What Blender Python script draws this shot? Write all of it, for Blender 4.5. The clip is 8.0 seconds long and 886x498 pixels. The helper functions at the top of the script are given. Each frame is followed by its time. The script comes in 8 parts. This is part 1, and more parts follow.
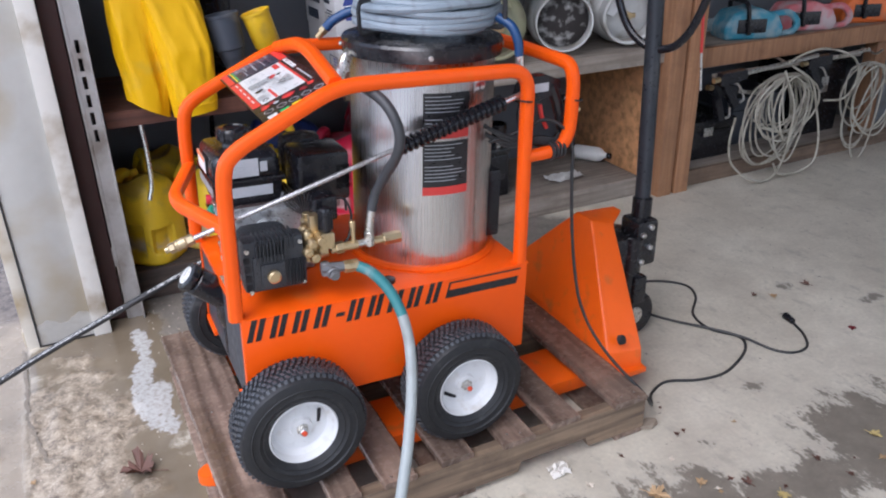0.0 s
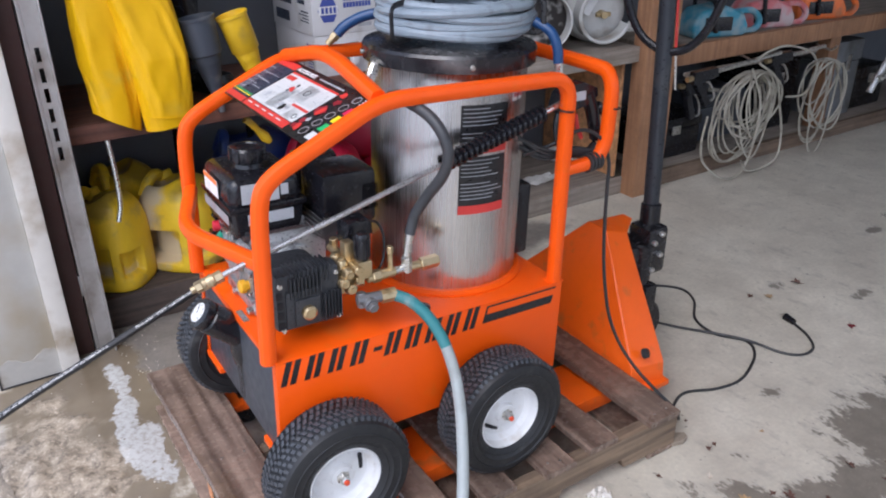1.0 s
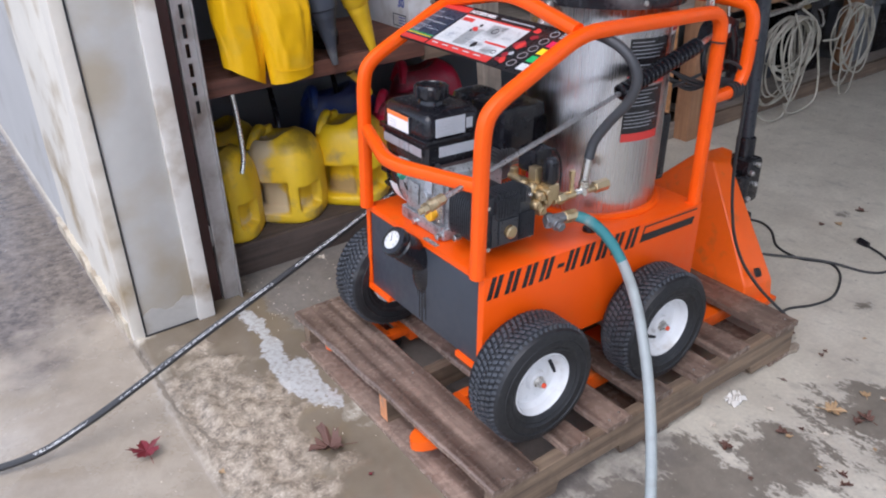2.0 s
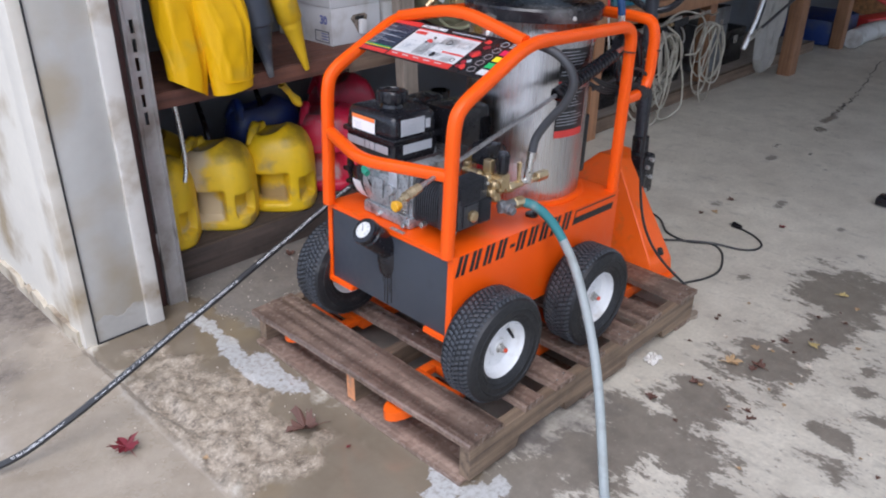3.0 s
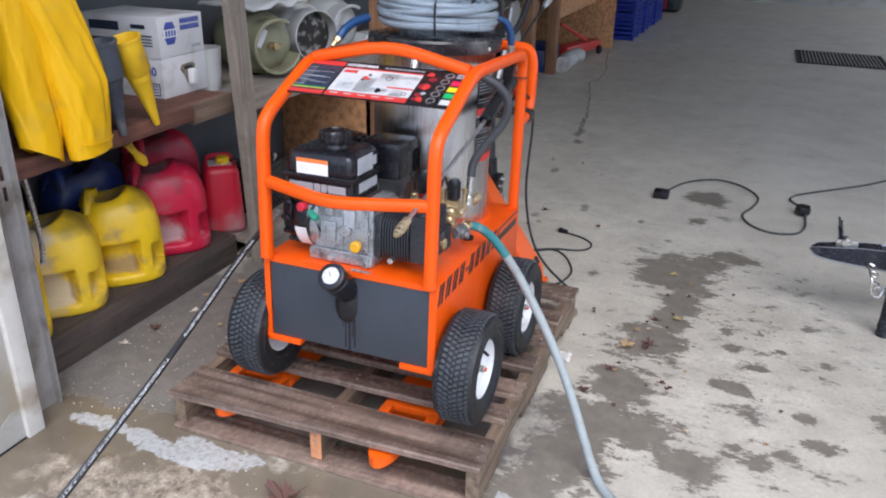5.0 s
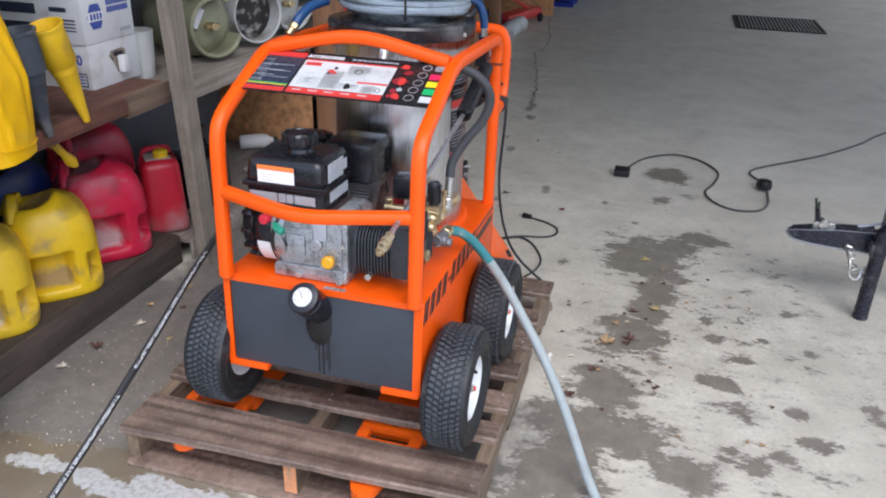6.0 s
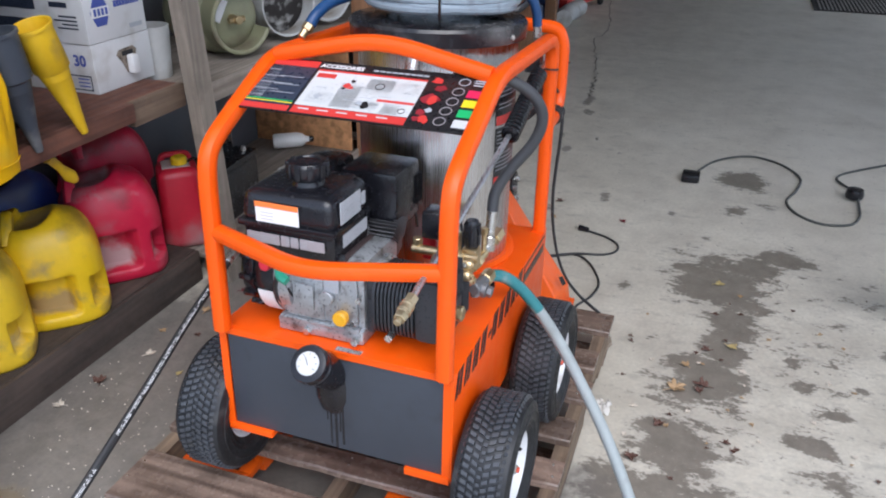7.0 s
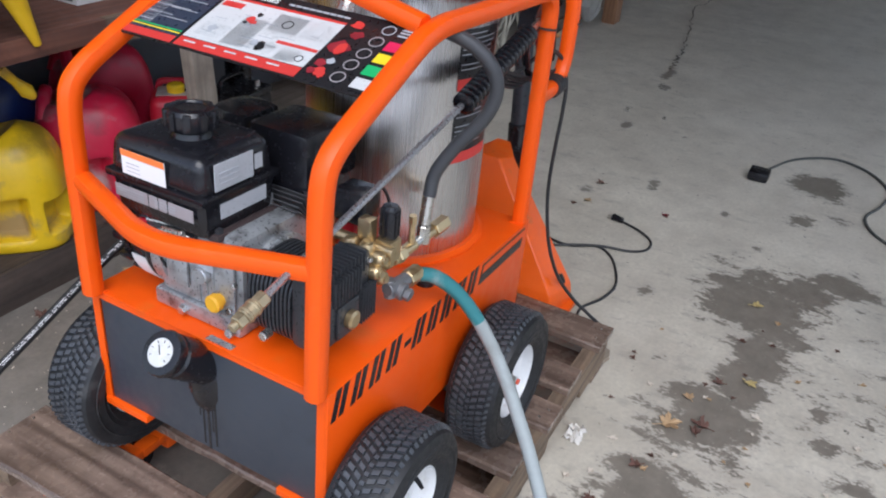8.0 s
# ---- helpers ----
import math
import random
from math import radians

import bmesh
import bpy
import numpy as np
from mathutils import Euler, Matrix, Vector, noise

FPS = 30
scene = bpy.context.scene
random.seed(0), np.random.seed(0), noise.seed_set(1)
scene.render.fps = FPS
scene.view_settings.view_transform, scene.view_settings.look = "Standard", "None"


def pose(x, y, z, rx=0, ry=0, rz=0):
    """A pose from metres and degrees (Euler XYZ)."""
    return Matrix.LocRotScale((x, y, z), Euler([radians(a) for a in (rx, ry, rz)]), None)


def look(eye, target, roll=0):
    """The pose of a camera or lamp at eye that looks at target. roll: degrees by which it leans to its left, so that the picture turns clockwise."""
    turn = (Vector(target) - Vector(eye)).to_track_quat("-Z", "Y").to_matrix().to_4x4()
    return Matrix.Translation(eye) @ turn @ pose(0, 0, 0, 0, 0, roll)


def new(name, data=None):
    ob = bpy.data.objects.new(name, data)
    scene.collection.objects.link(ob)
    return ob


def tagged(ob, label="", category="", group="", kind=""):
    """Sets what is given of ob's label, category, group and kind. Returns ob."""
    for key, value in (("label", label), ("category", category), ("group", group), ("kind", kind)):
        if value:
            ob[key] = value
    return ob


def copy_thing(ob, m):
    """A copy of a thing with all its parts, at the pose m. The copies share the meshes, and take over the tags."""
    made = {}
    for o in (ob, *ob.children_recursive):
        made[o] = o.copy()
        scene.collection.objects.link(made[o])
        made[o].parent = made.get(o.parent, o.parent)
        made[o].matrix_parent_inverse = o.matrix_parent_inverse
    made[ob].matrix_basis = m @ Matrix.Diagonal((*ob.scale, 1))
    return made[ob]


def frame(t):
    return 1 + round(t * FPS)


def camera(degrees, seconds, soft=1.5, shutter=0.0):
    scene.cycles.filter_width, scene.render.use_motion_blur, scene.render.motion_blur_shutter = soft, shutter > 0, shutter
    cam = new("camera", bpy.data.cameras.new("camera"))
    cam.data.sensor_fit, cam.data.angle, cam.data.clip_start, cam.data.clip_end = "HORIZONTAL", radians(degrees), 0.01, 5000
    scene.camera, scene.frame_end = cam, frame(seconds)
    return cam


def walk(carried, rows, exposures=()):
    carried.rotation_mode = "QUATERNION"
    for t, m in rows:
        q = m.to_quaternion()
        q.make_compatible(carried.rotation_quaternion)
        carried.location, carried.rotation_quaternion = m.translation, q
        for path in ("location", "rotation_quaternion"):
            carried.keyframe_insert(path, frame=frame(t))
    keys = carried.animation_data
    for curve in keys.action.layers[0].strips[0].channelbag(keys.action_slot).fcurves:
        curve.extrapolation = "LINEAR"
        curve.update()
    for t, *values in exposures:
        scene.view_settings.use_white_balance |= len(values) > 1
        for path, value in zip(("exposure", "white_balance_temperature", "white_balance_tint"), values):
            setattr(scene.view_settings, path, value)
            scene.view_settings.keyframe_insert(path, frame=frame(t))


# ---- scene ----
cam = camera(59.2, 8.0, soft=2.0)
PATH = [
    (0, (0.017, -0.005, 1.54), (0.797, 1.62, 0.673), -1.2),
    (0.5, (-0.125, 0.105, 1.537), (0.836, 1.61, 0.636), 0.2),
    (1, (-0.161, 0.28, 1.54), (0.799, 1.798, 0.66), -0.4),
    (1.5, (-0.343, 0.371, 1.505), (0.628, 1.87, 0.606), -0.8),
    (1.7, (-0.5, 0.412, 1.511), (0.469, 1.896, 0.584), -1.1),
    (2.8, (-0.989, 0.338, 1.556), (0.214, 1.637, 0.627), -0.8),
    (3, (-1.054, 0.368, 1.561), (0.219, 1.616, 0.652), 0.6),
    (3.5, (-1.158, 0.634, 1.548), (0.351, 1.635, 0.699), 0.3),
    (4, (-1.298, 0.798, 1.573), (0.334, 1.596, 0.735), 1.2),
    (4.5, (-1.434, 0.829, 1.554), (0.254, 1.553, 0.761), 1.8),
    (4.7, (-1.483, 0.86, 1.518), (0.217, 1.564, 0.734), 1.6),
    (5.8, (-1.338, 1.179, 1.54), (0.397, 1.663, 0.672), 1.8),
    (6, (-1.288, 1.147, 1.539), (0.449, 1.628, 0.671), 1.6),
    (6.5, (-1.107, 1.121, 1.543), (0.611, 1.653, 0.668), 0.9),
    (7, (-0.903, 1.229, 1.517), (0.771, 1.831, 0.605), 0.5),
    (7.5, (-0.757, 1.203, 1.488), (0.858, 1.862, 0.509), 1.4),
    (8, (-0.481, 1.062, 1.443), (1.049, 1.842, 0.417), 4.8),
]
walk(cam, [(t, look(eye, target, roll)) for t, eye, target, roll in PATH], exposures=[(0, 1.14, 6100, 16), (1.5, 1.05, 6100, 16), (3.0, 0.92, 6040, 15), (4.5, 1.09, 6070, 14), (6.5, 1.10, 6080, 12), (7.0, 1.10, 6050, 12), (8.0, 0.93, 6050, 12)])

# ---- daylight: overcast sky through the big doorway ----
world = bpy.data.worlds.new("overcast_sky")
scene.world = world
world.use_nodes = True
wn = world.node_tree
sky = wn.nodes.new("ShaderNodeTexSky")
sky.sky_type, sky.sun_disc = "NISHITA", False
sky.sun_elevation, sky.sun_rotation = radians(57), radians(235)
sky.air_density, sky.dust_density = 1.0, 1.2
cloud = wn.nodes.new("ShaderNodeHueSaturation")
cloud.inputs["Saturation"].default_value = 0.6
wn.links.new(sky.outputs[0], cloud.inputs["Color"])
wn.links.new(cloud.outputs[0], wn.nodes["Background"].inputs[0])
wn.nodes["Background"].inputs[1].default_value = 0.15
sun = new("sun", bpy.data.lights.new("sun", "SUN"))
sun.data.energy, sun.data.angle, sun.data.color = 1.3, radians(55), (1.0, 0.985, 0.96)
sun.matrix_world = look((-4.2, -1.6, 9.5), (0.6, 1.8, 0.5))


# ---- building helpers ----
class Geo:
    """Vertices and faces of one mesh, gathered piece by piece."""

    def __init__(self):
        self.v, self.f = [], []

    def add(self, verts, faces, m=None):
        k = len(self.v)
        self.v += [tuple(m @ Vector(p)) if m else tuple(p) for p in verts]
        self.f += [tuple(i + k for i in q) for q in faces]
        return self

    def box(self, lo, hi, c=0.0, m=None):
        """A box between two corners, with chamfered edges of width c."""
        lo, hi = [min(a, b) for a, b in zip(lo, hi)], [max(a, b) for a, b in zip(lo, hi)]
        c = min(c, 0.45 * min(h - l for l, h in zip(lo, hi)))
        if c <= 0:
            v = [(x, y, z) for x in (lo[0], hi[0]) for y in (lo[1], hi[1]) for z in (lo[2], hi[2])]
            return self.add(v, [(0, 1, 3, 2), (4, 6, 7, 5), (0, 4, 5, 1), (2, 3, 7, 6), (0, 2, 6, 4), (1, 5, 7, 3)], m)
        bm = bmesh.new()
        bmesh.ops.create_cube(bm, size=1.0)
        for w in bm.verts:
            w.co = [l + (u + 0.5) * (h - l) for l, h, u in zip(lo, hi, w.co)]
        bmesh.ops.bevel(bm, geom=bm.edges[:], offset=c, segments=2, profile=0.6, affect="EDGES")
        self.take(bm, m)
        return self

    def take(self, bm, m=None):
        bm.verts.index_update()
        self.add([w.co[:] for w in bm.verts], [[w.index for w in q.verts] for q in bm.faces], m)
        bm.free()
        return self

    def tube(self, path, r, n=10, sq=2.0, ends=True, flat=1.0):
        """A rod swept along a path; r is a number or a list of radii; sq above 2 squares the section."""
        P = [Vector(p) for p in path]
        R = r if isinstance(r, (list, tuple)) else [r] * len(P)
        T = [(P[min(i + 1, len(P) - 1)] - P[max(i - 1, 0)]).normalized() for i in range(len(P))]
        up = Vector((0, 0, 1)) if abs(T[0].z) < 0.9 else Vector((0, 1, 0))
        a = T[0].cross(up).normalized()
        verts = []
        for i, p in enumerate(P):
            if i:
                a = (T[i - 1].rotation_difference(T[i]) @ a).normalized()
            a = (a - T[i] * a.dot(T[i])).normalized()
            b = T[i].cross(a)
            for k in range(n):
                u = 2 * math.pi * (k + 0.5) / n
                cu, su = math.cos(u), math.sin(u)
                q = (abs(cu) ** sq + abs(su) ** sq) ** (-1 / sq)
                verts.append(p + R[i] * q * (cu * a + su * b * flat))
        faces = [(i * n + k, i * n + (k + 1) % n, (i + 1) * n + (k + 1) % n, (i + 1) * n + k) for i in range(len(P) - 1) for k in range(n)]
        if ends:
            faces += [tuple(reversed(range(n))), tuple(range((len(P) - 1) * n, len(P) * n))]
        return self.add(verts, faces)

    def lathe(self, prof, n=32, m=None, arc=(0, 360), caps=True):
        """Profile of (radius, height) turned about z."""
        full = abs(arc[1] - arc[0]) >= 360
        k = n if full else n + 1
        an = [radians(arc[0] + (arc[1] - arc[0]) * i / n) for i in range(k)]
        verts = [(r * math.cos(u), r * math.sin(u), z) for r, z in prof for u in an]
        faces = []
        for j in range(len(prof) - 1):
            for i in range(n):
                i2 = (i + 1) % k
                faces.append((j * k + i, j * k + i2, (j + 1) * k + i2, (j + 1) * k + i))
        if caps and full:
            faces += [tuple(reversed(range(k))), tuple(range((len(prof) - 1) * k, len(prof) * k))]
        return self.add(verts, faces, m)

    def prism(self, poly, lo, hi, axis="y", m=None):
        """A flat outline given in the other two axes, pushed out from lo to hi along axis."""
        put = {"x": lambda a, b, h: (h, a, b), "y": lambda a, b, h: (a, h, b), "z": lambda a, b, h: (a, b, h)}[axis]
        n = len(poly)
        v = [put(a, b, lo) for a, b in poly] + [put(a, b, hi) for a, b in poly]
        f = [(i, (i + 1) % n, n + (i + 1) % n, n + i) for i in range(n)] + [tuple(reversed(range(n))), tuple(range(n, 2 * n))]
        return self.add(v, f, m)


def fillet(pts, rad, k=6):
    """Rounds the inner corners of a path."""
    P = [Vector(p) for p in pts]
    out = [P[0]]
    for i in range(1, len(P) - 1):
        d1, d2 = P[i - 1] - P[i], P[i + 1] - P[i]
        r1, r2 = min(rad, d1.length * 0.49), min(rad, d2.length * 0.49)
        a, b = P[i] + d1.normalized() * r1, P[i] + d2.normalized() * r2
        out += [a * (1 - u) ** 2 + P[i] * 2 * u * (1 - u) + b * u * u for u in [j / k for j in range(k + 1)]]
    return out + [P[-1]]


def spline(pts, k=8):
    """A smooth curve through the points."""
    P = [Vector(p) for p in pts]
    Q = [2 * P[0] - P[1]] + P + [2 * P[-1] - P[-2]]
    out = []
    for i in range(1, len(Q) - 2):
        a, b, c, d = Q[i - 1:i + 3]
        out += [0.5 * (2 * b + (c - a) * u + (2 * a - 5 * b + 4 * c - d) * u * u + (3 * b - a - 3 * c + d) * u ** 3) for u in [j / k for j in range(k)]]
    return out + [P[-1]]


def mesh_of(name, geo, material, sharp=32):
    me = bpy.data.meshes.new(name)
    me.from_pydata(geo.v, [], geo.f)
    bm = bmesh.new()
    bm.from_mesh(me)
    bmesh.ops.recalc_face_normals(bm, faces=bm.faces[:])
    bm.to_mesh(me)
    bm.free()
    me.polygons.foreach_set("use_smooth", [True] * len(me.polygons))
    me.set_sharp_from_angle(angle=radians(sharp))
    me.materials.append(material)
    return me


def part(name, geo, material, parent=None, label="", sharp=32, kind=""):
    ob = new(name, mesh_of(name, geo, material, sharp))
    ob.parent = parent
    return tagged(ob, label=label, kind=kind)


def thing(name, label, category, at=None, group="", kind=""):
    ob = new(name)
    ob.empty_display_size = 0.1
    ob.matrix_world = at or Matrix()
    return tagged(ob, label, category, group, kind)


def text_geo(words, size, m, bold=0.0):
    """Lettering in the built-in font, laid flat in the plane of m."""
    cu = bpy.data.curves.new("lettering", "FONT")
    cu.body, cu.size, cu.extrude, cu.offset, cu.align_x, cu.align_y = words, size, 0.0004, bold, "CENTER", "CENTER"
    cu.resolution_u = 3
    ob = new("lettering", cu)
    me = bpy.data.meshes.new_from_object(ob)
    g = Geo().add([w.co[:] for w in me.vertices], [tuple(q.vertices) for q in me.polygons], m)
    bpy.data.objects.remove(ob)
    bpy.data.curves.remove(cu)
    bpy.data.meshes.remove(me)
    return g


# ---- materials ----
def mk(name, col, rough=0.5, metal=0.0, var=0.12, scale=6.0, rvar=0.12, bump=0.0, bscale=80.0, dirt=None, dirt_amt=0.0, dirt_scale=5.0, coat=0.0, stretch=None, aniso=0.0):
    """A surface with colour, gloss and fine relief that vary at two scales; dirt: a second colour in uneven patches."""
    ma = bpy.data.materials.new(name)
    ma.use_nodes = True
    nt = ma.node_tree
    N, K = nt.nodes, nt.links
    b = N["Principled BSDF"]
    tc = N.new("ShaderNodeTexCoord")
    vec = tc.outputs["Object"]
    if stretch:
        mp = N.new("ShaderNodeMapping")
        mp.inputs["Scale"].default_value = stretch
        K.new(vec, mp.inputs[0])
        vec = mp.outputs[0]

    def noise_tex(s, d=4.0):
        n = N.new("ShaderNodeTexNoise")
        n.inputs["Scale"].default_value, n.inputs["Detail"].default_value = s, d
        K.new(vec, n.inputs["Vector"])
        return n.outputs["Fac"]

    def ramp(src, a, c, lo=0.3, hi=0.7):
        r = N.new("ShaderNodeMapRange")
        for k, v in (("From Min", lo), ("From Max", hi), ("To Min", a), ("To Max", c)):
            r.inputs[k].default_value = v
        K.new(src, r.inputs["Value"])
        return r.outputs[0]

    def mix(fac, a, c):
        m = N.new("ShaderNodeMix")
        m.data_type = "RGBA"
        K.new(fac, m.inputs[0])
        for k, v in ((6, a), (7, c)):
            if isinstance(v, tuple):
                m.inputs[k].default_value = (*v, 1)
            else:
                K.new(v, m.inputs[k])
        return m.outputs[2]

    n1, n2 = noise_tex(scale, 5), noise_tex(scale * 9, 3)
    c0, c1 = tuple(x * (1 - var) for x in col), tuple(min(1, x * (1 + var)) for x in col)
    base = mix(ramp(n1, 0, 1), c0, c1)
    fine = mix(ramp(n2, 0, 1), tuple(x * (1 - var * 0.7) for x in col), c1)
    mm = N.new("ShaderNodeMix")
    mm.data_type = "RGBA"
    mm.inputs[0].default_value = 0.4
    K.new(base, mm.inputs[6]), K.new(fine, mm.inputs[7])
    out = mm.outputs[2]
    if dirt:
        n3 = noise_tex(dirt_scale, 8)
        out = mix(ramp(n3, 0, 1, 0.62 - dirt_amt * 0.35, 0.80 - dirt_amt * 0.3), out, dirt)
    K.new(out, b.inputs["Base Color"])
    K.new(ramp(n2, max(0.02, rough - rvar), min(1, rough + rvar)), b.inputs["Roughness"])
    b.inputs["Metallic"].default_value = metal
    b.inputs["Coat Weight"].default_value = coat
    b.inputs["Anisotropic"].default_value = aniso
    if bump:
        bp = N.new("ShaderNodeBump")
        bp.inputs["Strength"].default_value, bp.inputs["Distance"].default_value = bump, 0.002
        K.new(noise_tex(bscale, 4), bp.inputs["Height"])
        K.new(bp.outputs[0], b.inputs["Normal"])
    return ma


def wood(name, col, dark, axis=0, rough=0.75, grain=70.0):
    """Weathered timber: grain drawn out along one axis, a tint of its own for each board."""
    ma = mk(name, col, rough, 0, 0.2, 5, 0.1)
    nt = ma.node_tree
    N, K = nt.nodes, nt.links
    b = N["Principled BSDF"]
    tc, mp, tx = N.new("ShaderNodeTexCoord"), N.new("ShaderNodeMapping"), N.new("ShaderNodeTexNoise")
    sc = [grain, grain, grain]
    sc[axis] = grain / 22
    mp.inputs["Scale"].default_value = sc
    info = N.new("ShaderNodeObjectInfo")
    K.new(tc.outputs["Object"], mp.inputs[0])
    K.new(mp.outputs[0], tx.inputs["Vector"])
    tx.inputs["Scale"].default_value, tx.inputs["Detail"].default_value = 1.0, 6
    old = b.inputs["Base Color"].links[0].from_socket
    m1 = N.new("ShaderNodeMix")
    m1.data_type = "RGBA"
    r = N.new("ShaderNodeMapRange")
    r.inputs["From Min"].default_value, r.inputs["From Max"].default_value = 0.35, 0.7
    K.new(tx.outputs["Fac"], r.inputs["Value"])
    K.new(r.outputs[0], m1.inputs[0])
    K.new(old, m1.inputs[6])
    m1.inputs[7].default_value = (*dark, 1)
    t2, r2, m2 = N.new("ShaderNodeTexNoise"), N.new("ShaderNodeMapRange"), N.new("ShaderNodeMix")
    t2.inputs["Scale"].default_value, t2.inputs["Detail"].default_value, t2.inputs["Roughness"].default_value = 7, 8, 0.7
    K.new(tc.outputs["Object"], t2.inputs["Vector"])
    r2.inputs["From Min"].default_value, r2.inputs["From Max"].default_value, r2.inputs["To Max"].default_value = 0.48, 0.72, 0.75
    K.new(t2.outputs["Fac"], r2.inputs["Value"])
    m2.data_type = "RGBA"
    K.new(r2.outputs[0], m2.inputs[0])
    K.new(m1.outputs[2], m2.inputs[6])
    m2.inputs[7].default_value = (dark[0] * 0.8, dark[1] * 0.8, dark[2] * 0.8, 1)
    hs = N.new("ShaderNodeHueSaturation")
    rr = N.new("ShaderNodeMapRange")
    rr.inputs["To Min"].default_value, rr.inputs["To Max"].default_value = 0.72, 1.22
    K.new(info.outputs["Random"], rr.inputs["Value"])
    K.new(rr.outputs[0], hs.inputs["Value"])
    K.new(m2.outputs[2], hs.inputs["Color"])
    K.new(hs.outputs[0], b.inputs["Base Color"])
    bp = N.new("ShaderNodeBump")
    bp.inputs["Strength"].default_value, bp.inputs["Distance"].default_value = 0.5, 0.003
    K.new(tx.outputs["Fac"], bp.inputs["Height"])
    K.new(bp.outputs[0], b.inputs["Normal"])
    return ma


ORANGE = mk("orange_paint", (0.85, 0.094, 0.001), 0.38, 0, 0.04, 3, 0.08, 0.03, 300, dirt=(0.75, 0.12, 0.01), dirt_amt=0.05, dirt_scale=14)
ORANGE.node_tree.nodes["Principled BSDF"].inputs["Specular IOR Level"].default_value = 0.35
JACK_ORANGE = mk("jack_orange_paint", (0.84, 0.115, 0.003), 0.42, 0, 0.07, 4, 0.1, 0.05, 200, dirt=(0.50, 0.13, 0.03), dirt_amt=0.08, dirt_scale=14)
BLACK_PL = mk("black_plastic", (0.010, 0.010, 0.013), 0.25, 0, 0.15, 8, 0.04, 0.12, 160)
BLACK_PAINT = mk("black_paint", (0.015, 0.015, 0.018), 0.22, 0, 0.2, 6, 0.1, 0.03, 150, dirt=(0.12, 0.12, 0.12), dirt_amt=0.25, dirt_scale=8)
DARK_PANEL = mk("dark_grey_panel", (0.042, 0.049, 0.062), 0.42, 0, 0.15, 5, 0.08, 0.05, 200, dirt=(0.02, 0.02, 0.024), dirt_amt=0.1, dirt_scale=7)
RUBBER = mk("tyre_rubber", (0.012, 0.013, 0.015), 0.55, 0, 0.25, 10, 0.12, 0.15, 260, dirt=(0.05, 0.05, 0.05), dirt_amt=0.10, dirt_scale=30)
WHITE_RIM = mk("white_rim_paint", (0.68, 0.69, 0.70), 0.35, 0, 0.04, 7, 0.1, 0.03, 150, dirt=(0.5, 0.47, 0.43), dirt_amt=0.08, dirt_scale=18)
STEEL = mk("brushed_stainless", (0.60, 0.59, 0.58), 0.25, 1.0, 0.05, 4, 0.07, 0.05, 3.0, stretch=(40, 40, 1.2))
ALU = mk("cast_aluminium", (0.42, 0.44, 0.455), 0.34, 0.6, 0.22, 18, 0.1, 0.3, 180, dirt=(0.12, 0.115, 0.11), dirt_amt=0.22, dirt_scale=25)
ZINC = mk("zinc_steel", (0.62, 0.61, 0.58), 0.3, 0.95, 0.1, 20, 0.1, 0.05, 150)
BRASS = mk("brass", (0.59, 0.46, 0.27), 0.38, 0.92, 0.14, 20, 0.1, 0.05, 150, dirt=(0.32, 0.22, 0.10), dirt_amt=0.15, dirt_scale=30)
PUMP = mk("dark_pump_casting", (0.040, 0.043, 0.049), 0.36, 0.2, 0.2, 18, 0.12, 0.2, 200)
WHITE = mk("white_label", (0.80, 0.80, 0.80), 0.4, 0, 0.03, 10)
GREY_LABEL = mk("grey_label", (0.42, 0.44, 0.47), 0.35, 0, 0.08, 20)
RED = mk("red_print", (0.60, 0.045, 0.038), 0.4, 0, 0.06, 12)
INK = mk("black_print", (0.014, 0.014, 0.016), 0.35, 0, 0.15, 14)
NAVY = mk("dark_blue_print", (0.03, 0.04, 0.065), 0.35, 0, 0.15, 14)
YELLOW_P = mk("yellow_print", (0.85, 0.65, 0.02), 0.4, 0, 0.05, 12)
GREEN_P = mk("green_print", (0.02, 0.42, 0.13), 0.4, 0, 0.05, 12)
GREYTXT = mk("grey_print", (0.40, 0.42, 0.45), 0.5, 0, 0.1, 30)
PALLET_TOP = wood("weathered_pallet_wood", (0.290, 0.208, 0.162), (0.082, 0.055, 0.043), 1, 0.25, 30)
PALLET_SIDE = wood("pallet_stringer_wood", (0.25, 0.178, 0.118), (0.10, 0.070, 0.050), 0, 0.7)
SHELF_WOOD = wood("old_shelf_wood", (0.27, 0.185, 0.125), (0.15, 0.10, 0.07), 0, 0.8, 50)
SHELF_GREY = wood("grey_shelf_wood", (0.33, 0.285, 0.24), (0.20, 0.165, 0.135), 0, 0.85, 50)
SHELF_RED = wood("red_brown_shelf_wood", (0.17, 0.07, 0.045), (0.085, 0.036, 0.026), 0, 0.75, 50)
POST_WOOD = wood("post_wood", (0.42, 0.215, 0.11), (0.29, 0.142, 0.073), 2, 0.75, 50)
POST_GREY = wood("grey_post_wood", (0.33, 0.28, 0.23), (0.19, 0.16, 0.13), 2, 0.8, 50)


